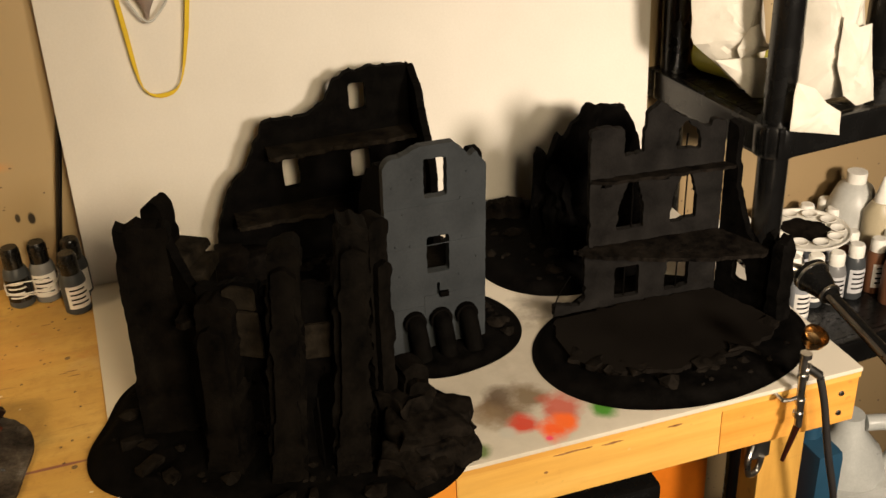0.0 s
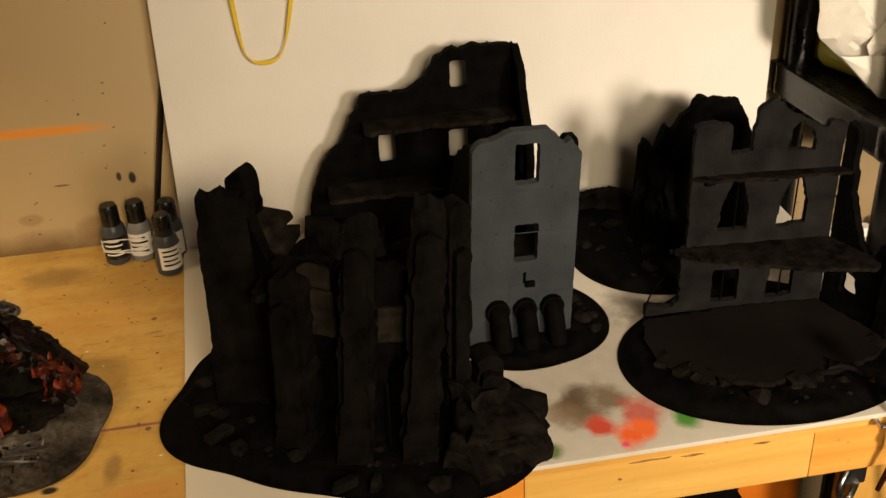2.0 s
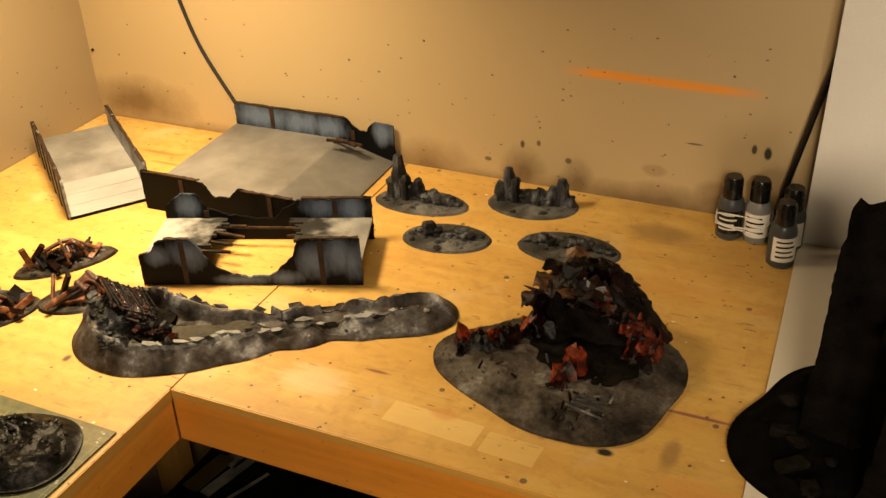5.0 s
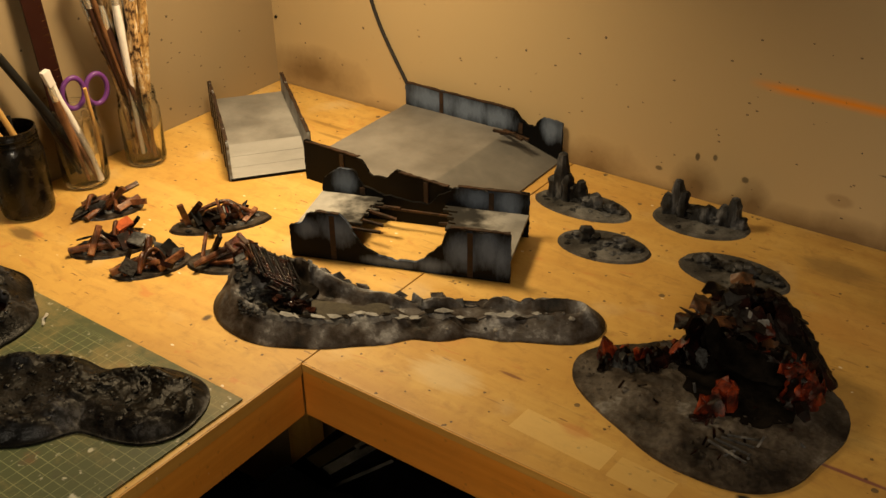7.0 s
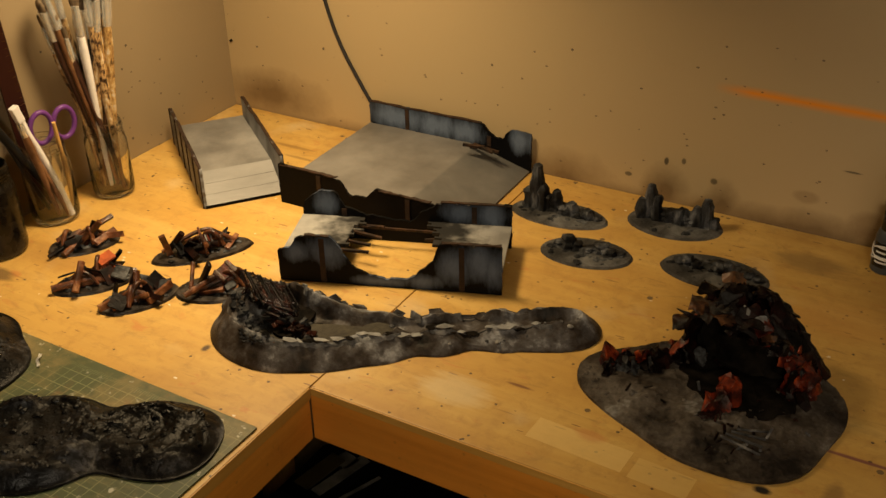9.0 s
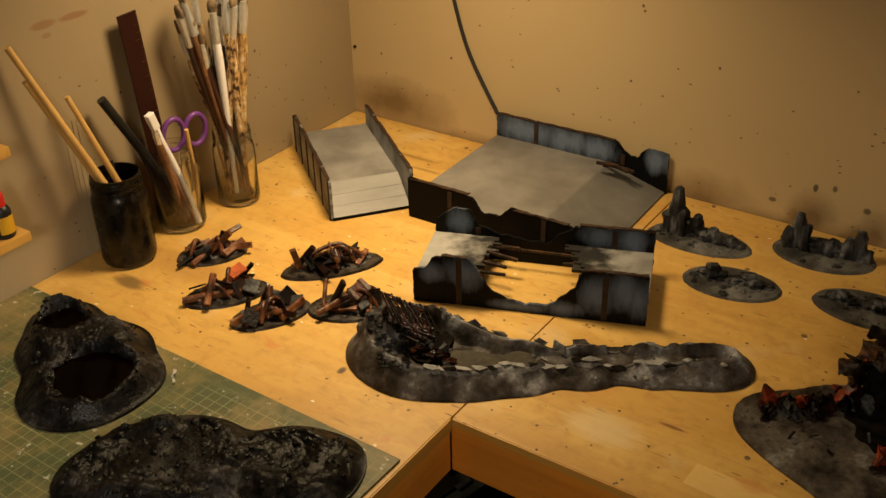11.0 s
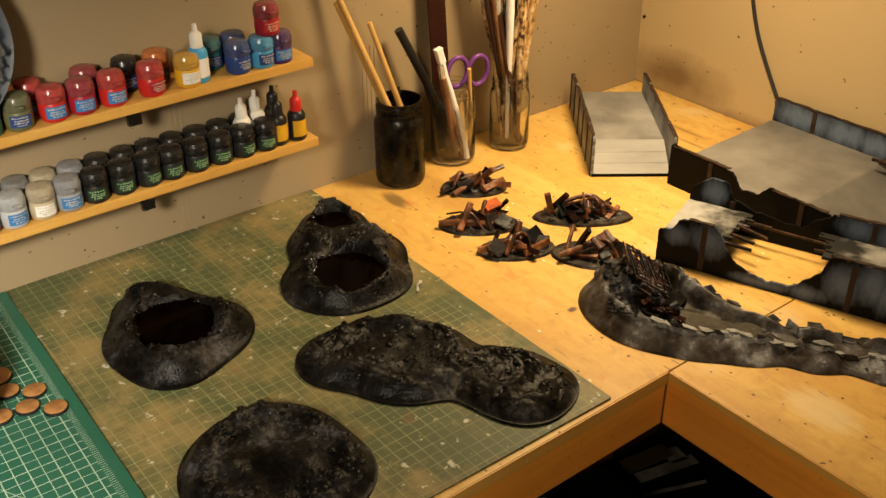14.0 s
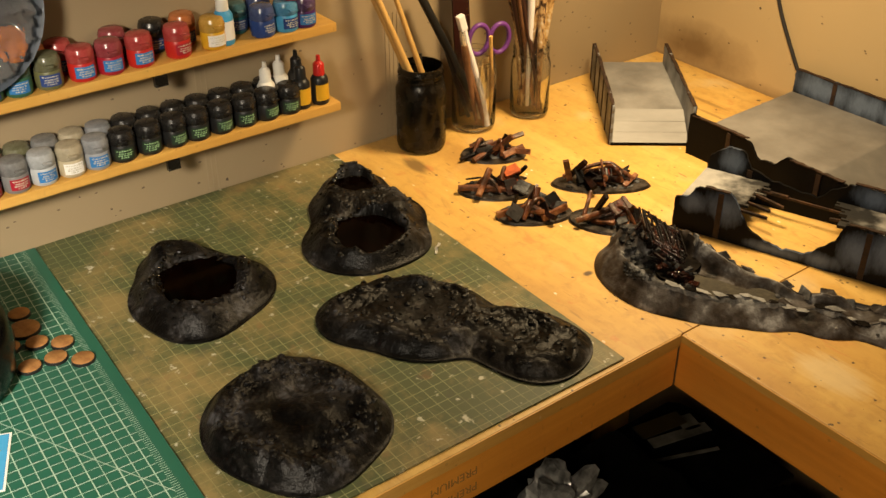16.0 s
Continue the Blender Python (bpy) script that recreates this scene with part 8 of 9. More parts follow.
for s, z0, z1 in ((0.094, 0.022, 0.066), (0.165, 0.022, 0.066), (0.101, 0.118, 0.182), (0.171, 0.120, 0.182), (0.168, 0.216, 0.234)):
    part("bar", rod((s, 0.004, z0), (s + 0.001, 0.004, z1), 0.0010, None, 6), M["black"], E, at=FRONT)
for s, z in ((0.066, 0.186), (0.138, 0.186), (0.205, 0.188)):
    part("corbel", rough_up(boxed((0.010, 0.006, 0.007), shift(s, -0.004, z), 0.001), 0.002, 150, s), M["black"], E, at=FRONT)
part("loose_wire", tube([(1.752, -0.392, 0.012), (1.757, -0.392, 0.040), (1.775, -0.391, 0.068)], 0.0009, 6), M["black"], E)

# dark rock ruin behind it
R = thing("rock_ruin", "dark black crag ruin on a low base by the white board", "ruin model", shift(0, 0, ZS), "black ruin models")
ruin_base(R, [(1.815, -0.226, 0.100), (1.871, -0.206, 0.110), (1.903, -0.148, 0.085), (1.823, -0.139, 0.095)], (1.851, -0.187), 0.012, 91, 0.02, rubble=60)
peaks = crest([(0, 0.02), (0.008, 0.135), (0.020, 0.142), (0.028, 0.120), (0.040, 0.155), (0.052, 0.150), (0.062, 0.165), (0.078, 0.196), (0.098, 0.186), (0.115, 0.192), (0.140, 0.186), (0.156, 0.160), (0.168, 0.130), (0.180, 0.04)], 0.010, 6.0)
part("crag", crag_wall(0.180, peaks, 0.014, 31.0), M["black"], R, "ragged standing crag", smooth=35, at=shift(1.806, -0.180, 0.008))
spur = crest([(0, 0.10), (0.02, 0.125), (0.04, 0.105), (0.07, 0.060), (0.10, 0.03)], 0.010, 9.0)
part("crag", crag_wall(0.10, spur, 0.012, 37.0, 30), M["black"], R, "ragged standing crag", smooth=35, at=shift(1.826, -0.186, 0.008) @ pose(0, 0, 0, 0, 0, -75))
berm = crest([(0, 0.012), (0.02, 0.026), (0.06, 0.030), (0.10, 0.026), (0.13, 0.012)], 0.005, 3.0)
part("bank", crag_wall(0.13, berm, 0.022, 41.0, 30), M["char"], R, "low bank of rubble", smooth=35, at=shift(1.745, -0.078, 0.004) @ pose(0, 0, 0, 0, 0, -16))
# dust mask hung on the board by its yellow straps
mk = thing("dust_mask", "pale dust mask hanging by yellow elastic straps", "mask", I4)
M["visor"] = mat("clear_visor", [(0.40, 0.33, 0.29), (0.52, 0.44, 0.39)], 12, 0.18, 0, 0.02, spec=0.6)
bm = bmesh.new()
rows = []
for k in range(13):
    t = k / 12
    half = 0.044 * ease(t * 1.1 + 0.03) + 0.002
    rows.append([bm.verts.new((1.3375 + 0.006 * t + half * math.cos(a), -0.046 - 0.030 * math.sin(a) * ease(t * 1.2 + 0.12), 0.368 + 0.105 * t)) for a in [math.pi * i / 16 for i in range(17)]])
for a, b in zip(rows, rows[1:]):
    for i in range(16):
        bm.faces.new((a[i + 1], a[i], b[i], b[i + 1]))
bmesh.ops.solidify(bm, geom=bm.faces[:], thickness=0.0016)
part("cup", bm, M["visor"], mk, "pale pointed mask shell", smooth=60)
part("rim", tube([(1.382, -0.047, 0.440), (1.368, -0.047, 0.396), (1.352, -0.050, 0.374), (1.338, -0.054, 0.366), (1.326, -0.050, 0.376), (1.314, -0.047, 0.400), (1.299, -0.046, 0.440)], 0.0016, 8), M["milky"], mk, "clear moulded rim", smooth=60)


def ribbon(points, wide, thick):
    """A flat elastic band through points, its flat side to the room, twisting a little."""
    P = [Vector(p) for p in points]
    bm = bmesh.new()
    rows = []
    for i, p in enumerate(P):
        d = (P[min(i + 1, len(P) - 1)] - P[max(i - 1, 0)]).normalized()
        side = Vector((0, -1, 0)).cross(d).normalized()
        w = wide * (0.65 + 0.35 * math.sin(i * 0.9))
        rows.append([bm.verts.new(p + side * s * w / 2 + Vector((0, y, 0))) for s, y in ((-1, 0), (1, 0), (1, -thick), (-1, -thick))])
    for a, b in zip(rows, rows[1:]):
        for k in range(4):
            bm.faces.new((a[k], a[(k + 1) % 4], b[(k + 1) % 4], b[k]))
    bmesh.ops.recalc_face_normals(bm, faces=bm.faces[:])
    return bm


part("strap", ribbon([(1.303, -0.044, 0.440), (1.3035, -0.044, 0.397), (1.307, -0.044, 0.352), (1.310, -0.045, 0.310), (1.3125, -0.046, 0.290), (1.3155, -0.047, 0.278), (1.322, -0.048, 0.270), (1.329, -0.048, 0.2665), (1.336, -0.048, 0.265), (1.344, -0.048, 0.2655), (1.351, -0.048, 0.267), (1.358, -0.048, 0.271), (1.3635, -0.047, 0.278), (1.369, -0.046, 0.290), (1.374, -0.045, 0.308), (1.384, -0.044, 0.350), (1.391, -0.044, 0.390), (1.394, -0.044, 0.440)], 0.0062, 0.0010), M["yellow"], mk, "yellow elastic strap", smooth=40)

# ---- black plastic shelving at the bench end ----
SH = shift(2.070, -0.016, 0) @ pose(0, 0, 0, 0, 0, 5)
rack = thing("shelf_unit", "black plastic shelving unit with perforated shelves", "shelving", SH)
for z in (0.185, -0.209):
    part("rim", slab(0.012, 0.75, -0.305, -0.288, z - 0.046, z, 0.005), M["plastic_black"], rack)
    part("rim", slab(0.0, 0.75, -0.018, 0.0, z - 0.046, z, 0.005), M["plastic_black"], rack)
    part("rim", slab(0, 0.017, -0.292, -0.0185, z - 0.046, z, 0.005), M["plastic_black"], rack)
    part("rim", slab(0.733, 0.75, -0.2875, -0.0185, z - 0.046, z, 0.005), M["plastic_black"], rack)
    part("corner", lathe([(0, z - 0.0462), (0.030, z - 0.0462), (0.032, z - 0.042), (0.032, z - 0.004), (0.029, z + 0.0004), (0, z + 0.0004)], 28, None, shift(0.0305, -0.2745, 0)), M["plastic_black"], rack, smooth=40)

    def holes(x, y):
        i, k = int(x / 0.004), int(y / 0.004)
        return not (i % 5 in (1, 2, 3) and k % 3 == 1)
    part("grid", panel(0.716, 0.268, holes, 0.005, 0.004, 0.0, 1.0), M["plastic_black"], rack, "perforated black shelf", at=shift(0.0175, -0.287, z - 0.006) @ pose(0, 0, 0, 90) @ shift(0, 0, -0.268))
for x, y in ((0.030, -0.275), (0.030, -0.028), (0.723, -0.275), (0.723, -0.028)):
    part("post", lathe([(0, LOW), (0.021, LOW), (0.021, 0.62), (0, 0.62)], 24, None, shift(x, y, 0)), M["plastic_black"], rack, smooth=40)

# paper bags and a bottle on the upper shelf
def crumpled(name, label, category, at, size, material, seed):
    bm = bmesh.new()
    bmesh.ops.create_cube(bm, size=1.0)
    bmesh.ops.subdivide_edges(bm, edges=bm.edges[:], cuts=9, use_grid_fill=True)
    for v in bm.verts:
        v.co = Vector((v.co.x * size[0], v.co.y * size[1], (v.co.z + 0.5) * size[2]))
        k = 0.45 + 0.55 * min(1, v.co.z / (0.3 * size[2]))
        f = 0.16 * min(size)
        v.co += Vector((n3(v.co.x * 18, v.co.z * 12, seed), n3(v.co.y * 18, v.co.z * 12, seed + 4), 0.4 * n3(v.co.x * 20, v.co.y * 20, seed + 8) * (1 if v.co.z > 0.01 else 0))) * f * k
        v.co += Vector((abs(n3(v.co.z * 30, v.co.y * 22, seed)), abs(n3(v.co.z * 30, v.co.x * 22, seed + 2)), 0)) * f * 0.5
    return single(name, bm, material, label, category, at, smooth=30)


def paper(outline, deep, seed, crease=0.010):
    """A creased paper bag lying flat-sided: a front and a back sheet over an outline of (x, z) corners, y into the room."""
    P = [Vector(p) for p in outline]
    c = sum(P, Vector((0, 0))) / len(P)
    bm = bmesh.new()
    rows, n = 9, 48
    sheets = []
    for side in (-1, 1):
        grid = []
        for k in range(rows + 1):
            ring = []
            for i in range(n):
                f = i / n * len(P)
                j = int(f)
                p = c.lerp(P[j % len(P)].lerp(P[(j + 1) % len(P)], f - j), k / rows)
                puff = (1 - (k / rows) ** 2) * deep / 2
                fold = crease * (abs(n3(p.x * 26, p.y * 17, seed)) + 0.5 * abs(n3(p.x * 55, p.y * 60, seed + 4)) - 0.25) * (1 - 0.5 * k / rows)
                ring.append(bm.verts.new((p.x, side * (puff + 0.0005) - fold, p.y)) if not (k == 0 and i) else ring[0])
            grid.append(ring)
        sheets.append(grid)
        for k in range(rows):
            for i in range(n):
                j = (i + 1) % n
                f = (grid[k + 1][i], grid[k + 1][j], grid[0][0]) if k == 0 else (grid[k][i], grid[k + 1][i], grid[k + 1][j], grid[k][j])
                bm.faces.new(f if side < 0 else f[::-1])
    for i in range(n):
        j = (i + 1) % n
        bm.faces.new((sheets[0][rows][i], sheets[1][rows][i], sheets[1][rows][j], sheets[0][rows][j]))
    bmesh.ops.recalc_face_normals(bm, faces=bm.faces[:])
    return bm


def paper_bag(label, y, body, folds):
    """A slack paper bag: a creased body and the folded sheets in front of it."""
    ob = thing("paper_bag", label, "bag", shift(0, y, 0), "paper bags")
    part("body", paper(body, 0.06, 2.0 + y, 0.016), M["paper"], ob, smooth=14)
    for k, (dy, outline, deep) in enumerate(folds):
        part("fold", paper(outline, deep, 5.0 + k + y, 0.010), M["paper"], ob, "creased paper fold", smooth=14, at=shift(0, dy, 0))
    return ob


paper_bag("crumpled white paper bag slumped on the shelf", -0.185, [(2.040, 0.420), (2.041, 0.338), (2.044, 0.276), (2.085, 0.240), (2.128, 0.195), (2.153, 0.189), (2.166, 0.196), (2.166, 0.248), (2.152, 0.324), (2.150, 0.420)],
          [(-0.034, [(2.062, 0.258), (2.110, 0.254), (2.158, 0.249), (2.163, 0.205), (2.148, 0.190), (2.126, 0.194), (2.092, 0.228)], 0.012), (-0.036, [(2.094, 0.270), (2.112, 0.296), (2.126, 0.300), (2.140, 0.272), (2.154, 0.262), (2.120, 0.258), (2.100, 0.256)], 0.018)])
paper_bag("creased white paper bag standing at the shelf edge", -0.255, [(2.173, 0.420), (2.173, 0.337), (2.175, 0.269), (2.171, 0.215), (2.192, 0.190), (2.242, 0.188), (2.265, 0.188), (2.290, 0.192), (2.262, 0.328), (2.262, 0.420)],
          [(-0.036, [(2.205, 0.318), (2.232, 0.300), (2.252, 0.302), (2.262, 0.240), (2.272, 0.192), (2.244, 0.188), (2.222, 0.206), (2.206, 0.250)], 0.014)])
bm = paper([(2.119, 0.252), (2.117, 0.196), (2.118, 0.184), (2.150, 0.177), (2.197, 0.165), (2.194, 0.199), (2.170, 0.215), (2.150, 0.238)], 0.012, 7.0, 0.008)
single("paper_towel", bm, M["paper"], "folded white paper hanging over the shelf rim", "paper", shift(0, -0.3255, 0), smooth=14)
bm = lathe([(0, 0), (0.026, 0.002), (0.030, 0.010), (0.030, 0.13), (0.022, 0.15), (0.012, 0.156), (0.012, 0.170), (0, 0.170)], 24, None, SH @ shift(0.060, -0.055, 0.217) @ pose(0, 0, 0, 90, 0, 14))
single("squeeze_bottle", bm, M["yellow_green"], "olive yellow plastic bottle lying on the shelf", "bottle", smooth=40)
crumpled("carton", "pale carton at the back of the shelf", "box", SH @ shift(0.078, -0.045, 0.190), (0.05, 0.045, 0.24), M["bamboo"], 9.0)
single("spray_can", lathe([(0, 0), (0.032, 0), (0.033, 0.003), (0.033, 0.15), (0.026, 0.165), (0.026, 0.20), (0, 0.20)], 24, None, SH @ shift(0.300, -0.180, 0.190)), M["plastic_black"], "black spray can on the shelf", "spray can", smooth=40)

# lower shelf: carousel of white-capped bottles
ZL = -0.210
tray = thing("paint_palette", "round white well palette with a dried black paint spill", "palette", shift(2.327, -0.112, -0.1130))
part("plate", lathe([(0, 0), (0.070, 0), (0.074, 0.004), (0.0745, 0.0075), (0.072, 0.0075), (0.069, 0.004), (0.036, 0.003), (0.033, 0.0022), (0, 0.0020)], 44), M["white_plastic"], tray, smooth=40)
spill = lathe([(0, 0.0030), (0.026, 0.0032), (0.036, 0.0046), (0.040, 0.0042), (0.041, 0.0036)], 40)
for v in spill.verts:
    a = math.atan2(v.co.y, v.co.x)
    k = 1 + 0.28 * n3(math.cos(a) * 2.4, math.sin(a) * 2.4, 3.0) + 0.12 * n3(math.cos(a) * 7, math.sin(a) * 7, 1.0)
    v.co.x, v.co.y = v.co.x * k, v.co.y * k
part("paint", spill, M["char"], tray, "dried black paint spill", smooth=50)
for k in range(10):
    a = 6.2832 * k / 10 + 0.2
    part("well", lathe([(0, 0.0040), (0.008, 0.0042), (0.0125, 0.0075), (0.0135, 0.0090), (0.0125, 0.0095), (0.0085, 0.0060), (0, 0.0055)], 18, None, shift(0.0535 * math.cos(a), 0.0535 * math.sin(a), 0)), M["white_plastic"], tray, smooth=40)
M["label_silver"] = mat("printed_label", [(0.44, 0.44, 0.46), (0.60, 0.60, 0.61)], 60, 0.45)
BODY = [M["paint_dark_grey"], M["paint_grey"], M["paint_dark_grey"], M["paint_brown"], M["milky"], M["paint_grey"], M["paint_steel"]]
for k, (x, y) in enumerate(((2.305, -0.180), (2.340, -0.186), (2.380, -0.182), (2.424, -0.180), (2.288, -0.146), (2.262, -0.178), (2.254, -0.214), (2.325, -0.112), (2.365, -0.130), (2.285, -0.095), (2.365, -0.090), (2.325, -0.065), (2.290, -0.040), (2.250, -0.050), (2.225, -0.090), (2.222, -0.135), (2.410, -0.075), (2.400, -0.140), (2.420, -0.038), (2.378, -0.045), (2.460, -0.165), (2.200, -0.045), (2.190, -0.170))):
    tall = 1.22 if math.hypot(x - 2.327, y + 0.112) < 0.078 else 1.30 if y < -0.12 else 1.48
    craft_bottle("craft paint bottle with a white cap and printed label", shift(x, y, ZL + 0.0002) @ pose(0, 0, 0, 0, 0, -18 + 9 * (k % 4)), BODY[k % 7], M["white_plastic"], M["label_silver"] if k % 3 else M["label_white"], tall, 0.0200, "white-capped bottles")
loud = craft_bottle("brown craft paint bottle with a bright printed label", shift(2.424, -0.222, ZL + 0.0002) @ pose(0, 0, 0, 0, 0, 20), M["paint_brown"], M["white_plastic"], M["plastic_black"], 1.30, 0.020, "white-capped bottles")
for z0, z1, a0, a1, c in ((0.040, 0.054, -2.2, -1.2, "paint_orange"), (0.030, 0.042, -1.7, -0.8, "paint_green"), (0.044, 0.050, -1.2, -0.7, "paint_crimson")):
    part("print_patch", band(0.0179, z0, z1, a0, a1, 8), M[c], loud)
jug = thing("glue_bottle", "milky plastic bottle with a white cap", "bottle", shift(2.452, -0.070, ZL))
part("body", lathe([(0, 0), (0.040, 0), (0.044, 0.004), (0.044, 0.105), (0.030, 0.140), (0.016, 0.150), (0, 0.150)], 26), M["milky"], jug, smooth=40)
part("cap", lathe([(0, 0.149), (0.017, 0.149), (0.017, 0.168), (0, 0.169)], 22), M["white_plastic"], jug, smooth=35)
glue = thing("glue_bottle", "cream squeeze bottle with a pointed nozzle", "bottle", shift(2.462, -0.128, ZL))
part("body", lathe([(0, 0), (0.026, 0), (0.028, 0.003), (0.028, 0.115), (0.016, 0.135), (0, 0.135)], 24), M["paint_bone"], glue, smooth=40)
part("nozzle", lathe([(0, 0.134), (0.013, 0.134), (0.012, 0.145), (0.003, 0.180), (0, 0.181)], 18), M["white_plastic"], glue, smooth=40)

# airbrush hanging at the bench edge, with its hose; chromed tools beside it
air = thing("airbrush", "chrome airbrush with a brass cup hanging on the bench edge", "airbrush", I4)
part("body", rod((1.950, -0.625, 0.062), (1.954, -0.626, -0.036), 0.0046, None, 14), M["steel"], air, "chrome body", smooth=40)
part("cup", lathe([(0, 0), (0.008, 0.002), (0.013, 0.010), (0.0145, 0.020), (0.0135, 0.020), (0.011, 0.010), (0, 0.004)], 22, None, shift(1.948, -0.631, 0.078) @ pose(0, 0, 0, 25, 10, 0)), M["brass"], air, "brass paint cup", smooth=40)
part("handle", rod((1.953, -0.626, -0.036), (1.939, -0.626, -0.083), 0.0042, None, 12, 0.0026), M["maroon"], air, "dark maroon tapered handle", smooth=40)
for z, r in ((0.030, 0.0062), (-0.004, 0.0058), (-0.022, 0.0062), (0.058, 0.0066)):
    part("collar", lathe([(0, 0), (r, 0), (r, 0.006), (0, 0.006)], 16, None, shift(1.952, -0.626, z)), M["steel"], air, smooth=40)
part("valve", rod((1.955, -0.627, 0.045), (1.970, -0.630, 0.032), 0.0055, None, 12), M["steel"], air, smooth=40)
single("air_hose", tube([(1.970, -0.632, 0.030), (1.980, -0.634, -0.010), (1.992, -0.638, -0.080), (2.010, -0.640, -0.160), (2.034, -0.631, -0.30), (2.041, -0.573, -0.55)], 0.0043, 10), M["hose"], "black rubber air hose hanging from the airbrush", "hose", smooth=60)
hook = thing("airbrush_hook", "small steel hook screwed to the bench apron", "hook", I4)
part("pin", rod((1.934, -0.602, 0.000), (1.933, -0.621, 0.001), 0.0022, None, 8), M["steel"], hook)
part("bend", tube([(1.933, -0.621, 0.001), (1.941, -0.624, 0.002), (1.948, -0.624, 0.003)], 0.0022, 8), M["steel"], hook)
gun = thing("black_nozzle", "black cone-ended nozzle with two chrome wands at the bench end", "tool", I4)
part("cone", rod((2.094, -0.434, 0.030), (2.096, -0.483, 0.020), 0.024, None, 24, 0.010), M["plastic_black"], gun, smooth=40)
part("wand", rod((2.095, -0.478, 0.022), (2.109, -0.671, -0.030), 0.0085, None, 12), M["plastic_black"], gun, smooth=40)
part("wand", rod((2.107, -0.478, 0.012), (2.130, -0.652, -0.035), 0.0030, None, 10), M["steel"], gun, smooth=40)
for k, r in ((0.10, 0.0215), (0.80, 0.0125)):
    q = Vector((2.094, -0.434, 0.030)).lerp(Vector((2.096, -0.483, 0.020)), k)
    part("ring", rod(q, q + Vector((0.0001, -0.003, -0.0006)), r + 0.0022, None, 24), M["steel"], gun, "chrome ring", smooth=40)
part("wand", rod((2.088, -0.482, 0.024), (2.098, -0.668, -0.022), 0.0036, None, 10), M["steel"], gun, "chrome wand", smooth=40)
part("tip", rod((2.071, -0.419, 0.036), (2.094, -0.434, 0.030), 0.0085, None, 12), M["steel"], gun, smooth=40)

# under the bench
jugb = thing("blue_jug", "blue plastic bottle standing under the bench end", "jug", shift(2.079, -0.497, -0.50))
part("body", rough_up(boxed((0.040, 0.10, 0.32), shift(0, 0, 0.16), 0.012), 0.002, 20), M["blue_jug"], jugb, smooth=50)
part("neck", lathe([(0, 0.319), (0.015, 0.319), (0.014, 0.345), (0, 0.345)], 18), M["blue_jug"], jugb, smooth=40)
jugw = thing("clear_jug", "cloudy plastic jug with a moulded handle below the bench", "jug", shift(2.183, -0.450, -0.52))
part("body", rough_up(boxed((0.13, 0.13, 0.22), shift(0, 0, 0.11), 0.03), 0.003, 20), M["smoky"], jugw, smooth=50)
part("shoulder", lathe([(0.060, 0.21), (0.050, 0.25), (0.022, 0.285), (0.020, 0.31), (0, 0.31)], 24), M["smoky"], jugw, smooth=50)
part("handle", tube([(0.049, -0.021, 0.21), (0.071, -0.026, 0.25), (0.059, -0.021, 0.29), (0.020, -0.01, 0.295)], 0.012, 10), M["smoky"], jugw, smooth=60)
single("stand", slab(2.06, 2.32, -0.58, -0.36, LOW, -0.521, 0.004), M["plastic_black"], "black crate holding plastic jugs", "crate")
dr = thing("drawer_cart", "black plastic drawer cart under the bench", "drawers", shift(1.666, -0.397, LOW))
part("case", slab(-0.17, 0.17, -0.14, 0.16, 0, 0.74, 0.006), M["plastic_black"], dr)
for k in range(4):
    d = part("drawer", slab(-0.16, 0.16, -0.152, -0.1405, 0.03 + 0.178 * k, 0.19 + 0.178 * k, 0.004), M["plastic_black"], dr)
    part("handle", rod((-0.06, -0.162, 0.13 + 0.178 * k), (0.060, -0.159, 0.13 + 0.178 * k), 0.006, None, 10), M["gloss_black"], d, smooth=40)
single("storage_box", slab(1.90, 1.99, -0.40, -0.25, LOW, -0.11, 0.004), M["paint_orange"], "orange box beside the drawer cart", "box")
cl = thing("clamp", "steel clamp hooked on the bench leg", "clamp", I4)
part("jaw", boxed((0.030, 0.010, 0.034), shift(1.945, -0.570, -0.105), 0.003), M["steel"], cl)
part("wire", tube([(1.935, -0.575, -0.100), (1.924, -0.583, -0.112), (1.927, -0.583, -0.135), (1.942, -0.577, -0.138), (1.948, -0.576, -0.118)], 0.004, 8), M["steel"], cl, smooth=60)
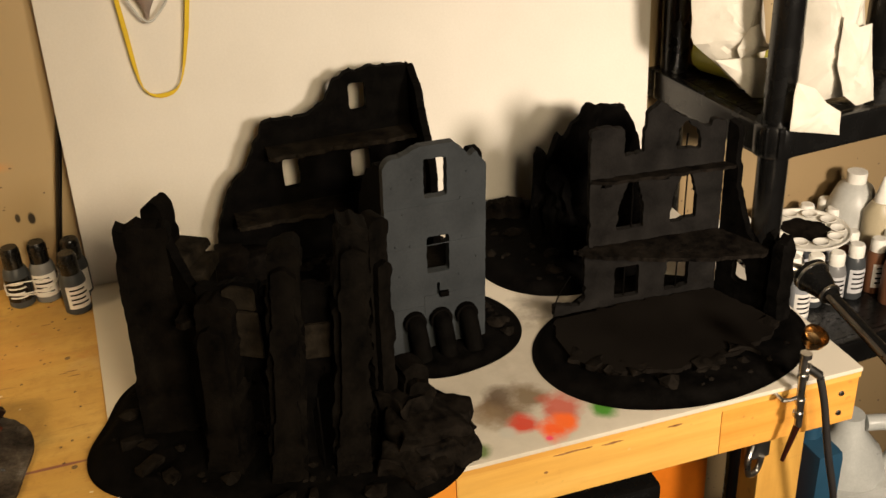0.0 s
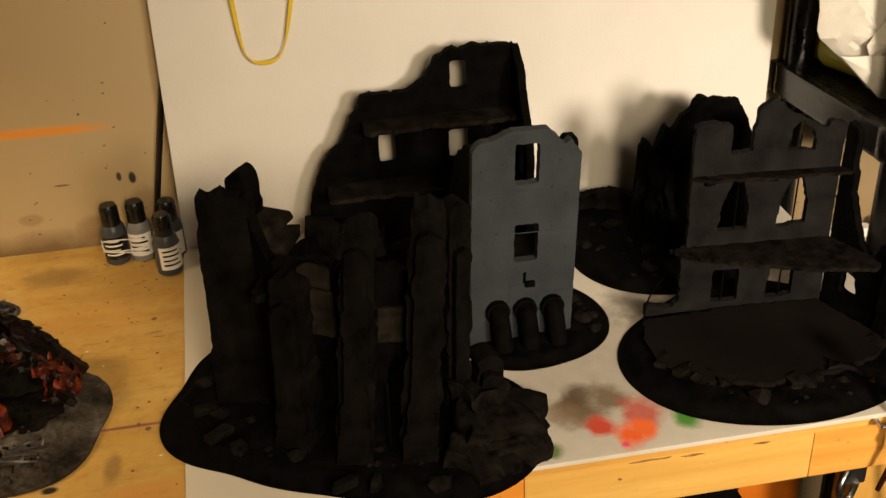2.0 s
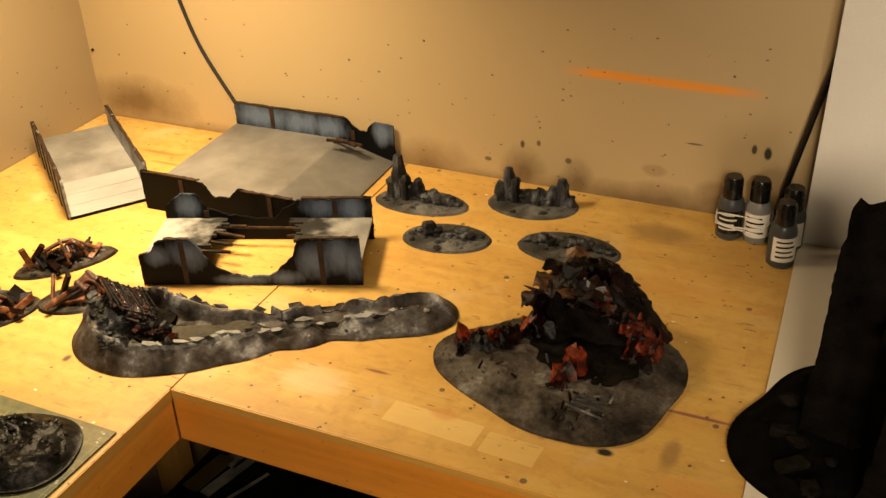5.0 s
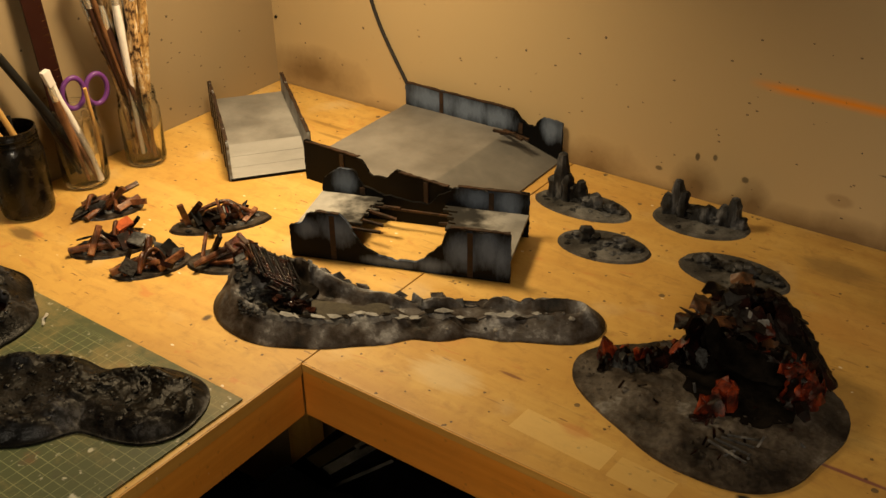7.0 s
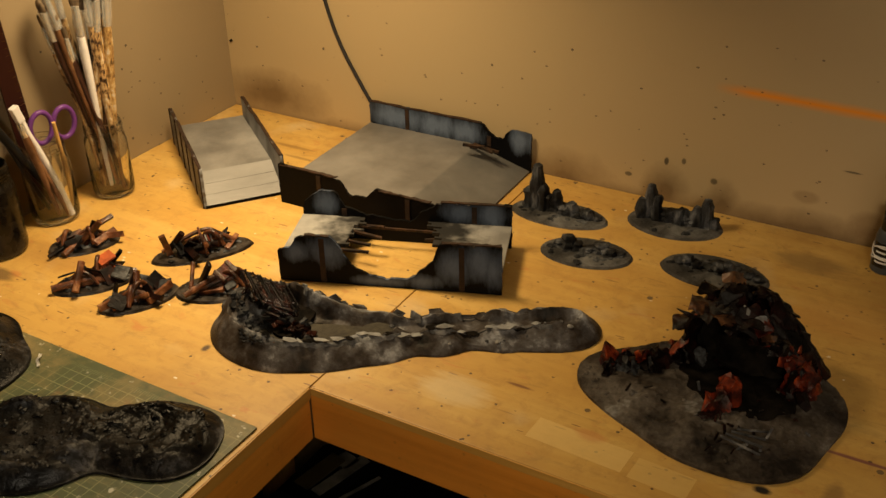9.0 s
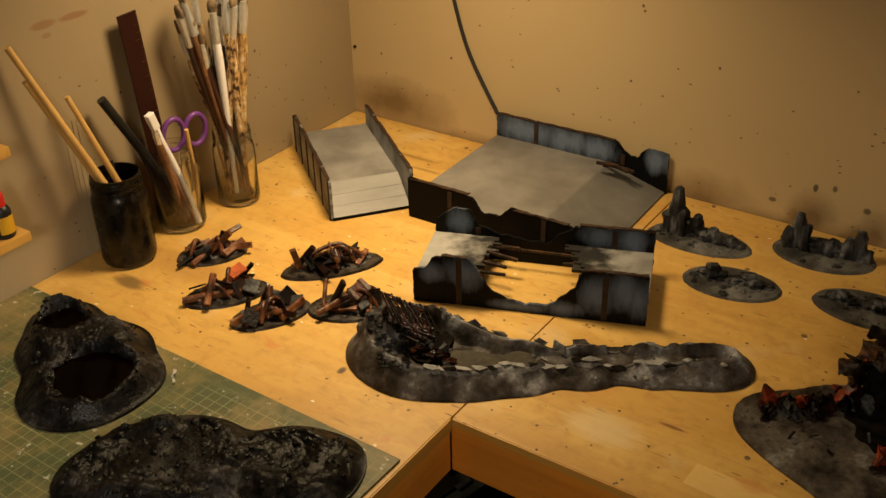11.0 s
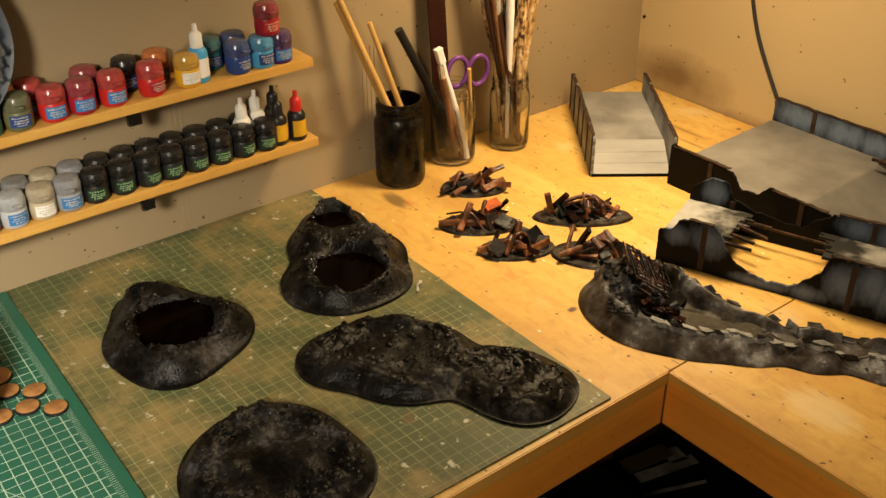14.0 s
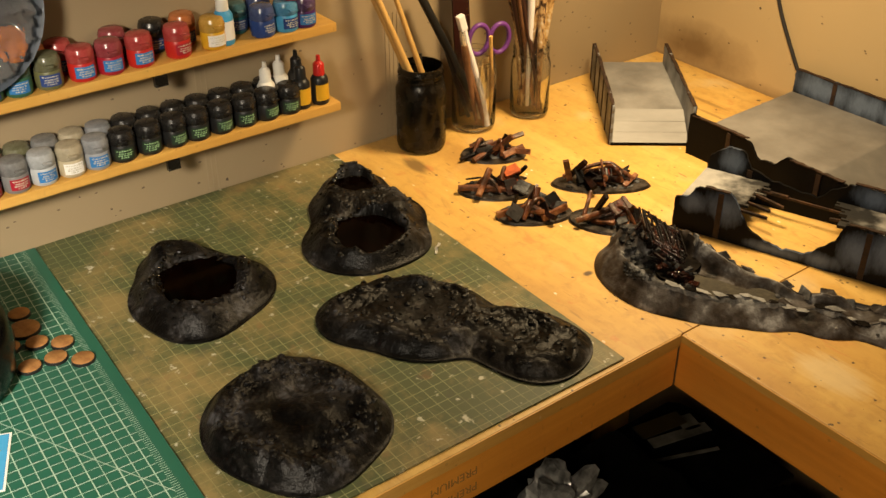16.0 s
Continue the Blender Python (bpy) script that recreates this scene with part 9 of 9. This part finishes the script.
for k, (x, y, z, s, m, lab) in enumerate(((0.433, -0.767, LOW, (0.34, 0.34, 0.44), "bag", "black plastic sack slumped under the bench"), (0.717, -0.400, LOW, (0.30, 0.28, 0.46), "bag", "black plastic sack slumped under the bench"), (0.300, -0.520, LOW, (0.24, 0.22, 0.38), "bag", "dark wrapped bundle under the bench"), (1.084, -0.378, LOW, (0.34, 0.28, 0.40), "bag", "black plastic sack slumped under the bench"))):
    crumpled("plastic_sack", lab, "bag", shift(x, y, z), s, M[m], 20.0 + k)
crumpled("plastic_sack", "tall black plastic sack under the bench corner", "bag", shift(0.530, -0.600, LOW), (0.24, 0.26, 0.545), M["bag"], 41.0)


def foil_bag(name, label, at, size, material, seed):
    """A tightly crushed bag with sharp folds."""
    bm = bmesh.new()
    bmesh.ops.create_icosphere(bm, subdivisions=4, radius=1.0)
    for v in bm.verts:
        p = v.co * 1.7 + Vector((seed, 0, seed * 0.3))
        k = 0.55 + 1.25 * abs(noise.noise(p * 0.8)) + 0.55 * abs(noise.noise(p * 1.9 + Vector((3, 1, 0))))
        v.co = Vector((v.co.x * size[0], v.co.y * size[1], max(-0.75, v.co.z) * size[2])) * k
    zl = min(v.co.z for v in bm.verts)
    for v in bm.verts:
        v.co.z -= zl
    return single(name, bm, material, label, "bag", at, smooth=25)


foil_bag("silver_bag", "crumpled shiny silver plastic bag on a black sack", shift(0.490, -0.658, LOW + 0.537), (0.042, 0.048, 0.042), M["foil"], 2.4)
crumpled("label_bag", "green printed plastic bag under the bench", "bag", shift(0.492, -0.722, LOW + 0.515), (0.03, 0.03, 0.06), M["paint_green"], 33.0)
crumpled("plastic_sack", "black plastic sack slumped under the bench", "bag", shift(0.560, -0.800, LOW), (0.16, 0.22, 0.52), M["bag"], 44.0)
pk = thing("printed_sack", "dark sack with a pale printed label under the bench corner", "bag", shift(0.455, -0.365, LOW))
part("sack", rough_up(boxed((0.24, 0.26, 0.46), shift(0, 0, 0.23), 0.03), 0.02, 9, 3.0), M["bag"], pk, smooth=50)
for x, y, w, d, t, mt in ((-0.028, 0.026, 0.105, 0.020, 76, "scrap"), (-0.062, 0.018, 0.085, 0.030, 80, "scrap_gold"), (0.004, -0.006, 0.125, 0.006, 68, "scrap"), (-0.040, 0.058, 0.030, 0.034, 76, "scrap")):
    part("label_patch", boxed((w, d, 0.002), shift(x, y, 0.478 + 0.0001 * t) @ pose(0, 0, 0, 0, 0, t), 0.0006), M[mt], pk, "pale printed shape")
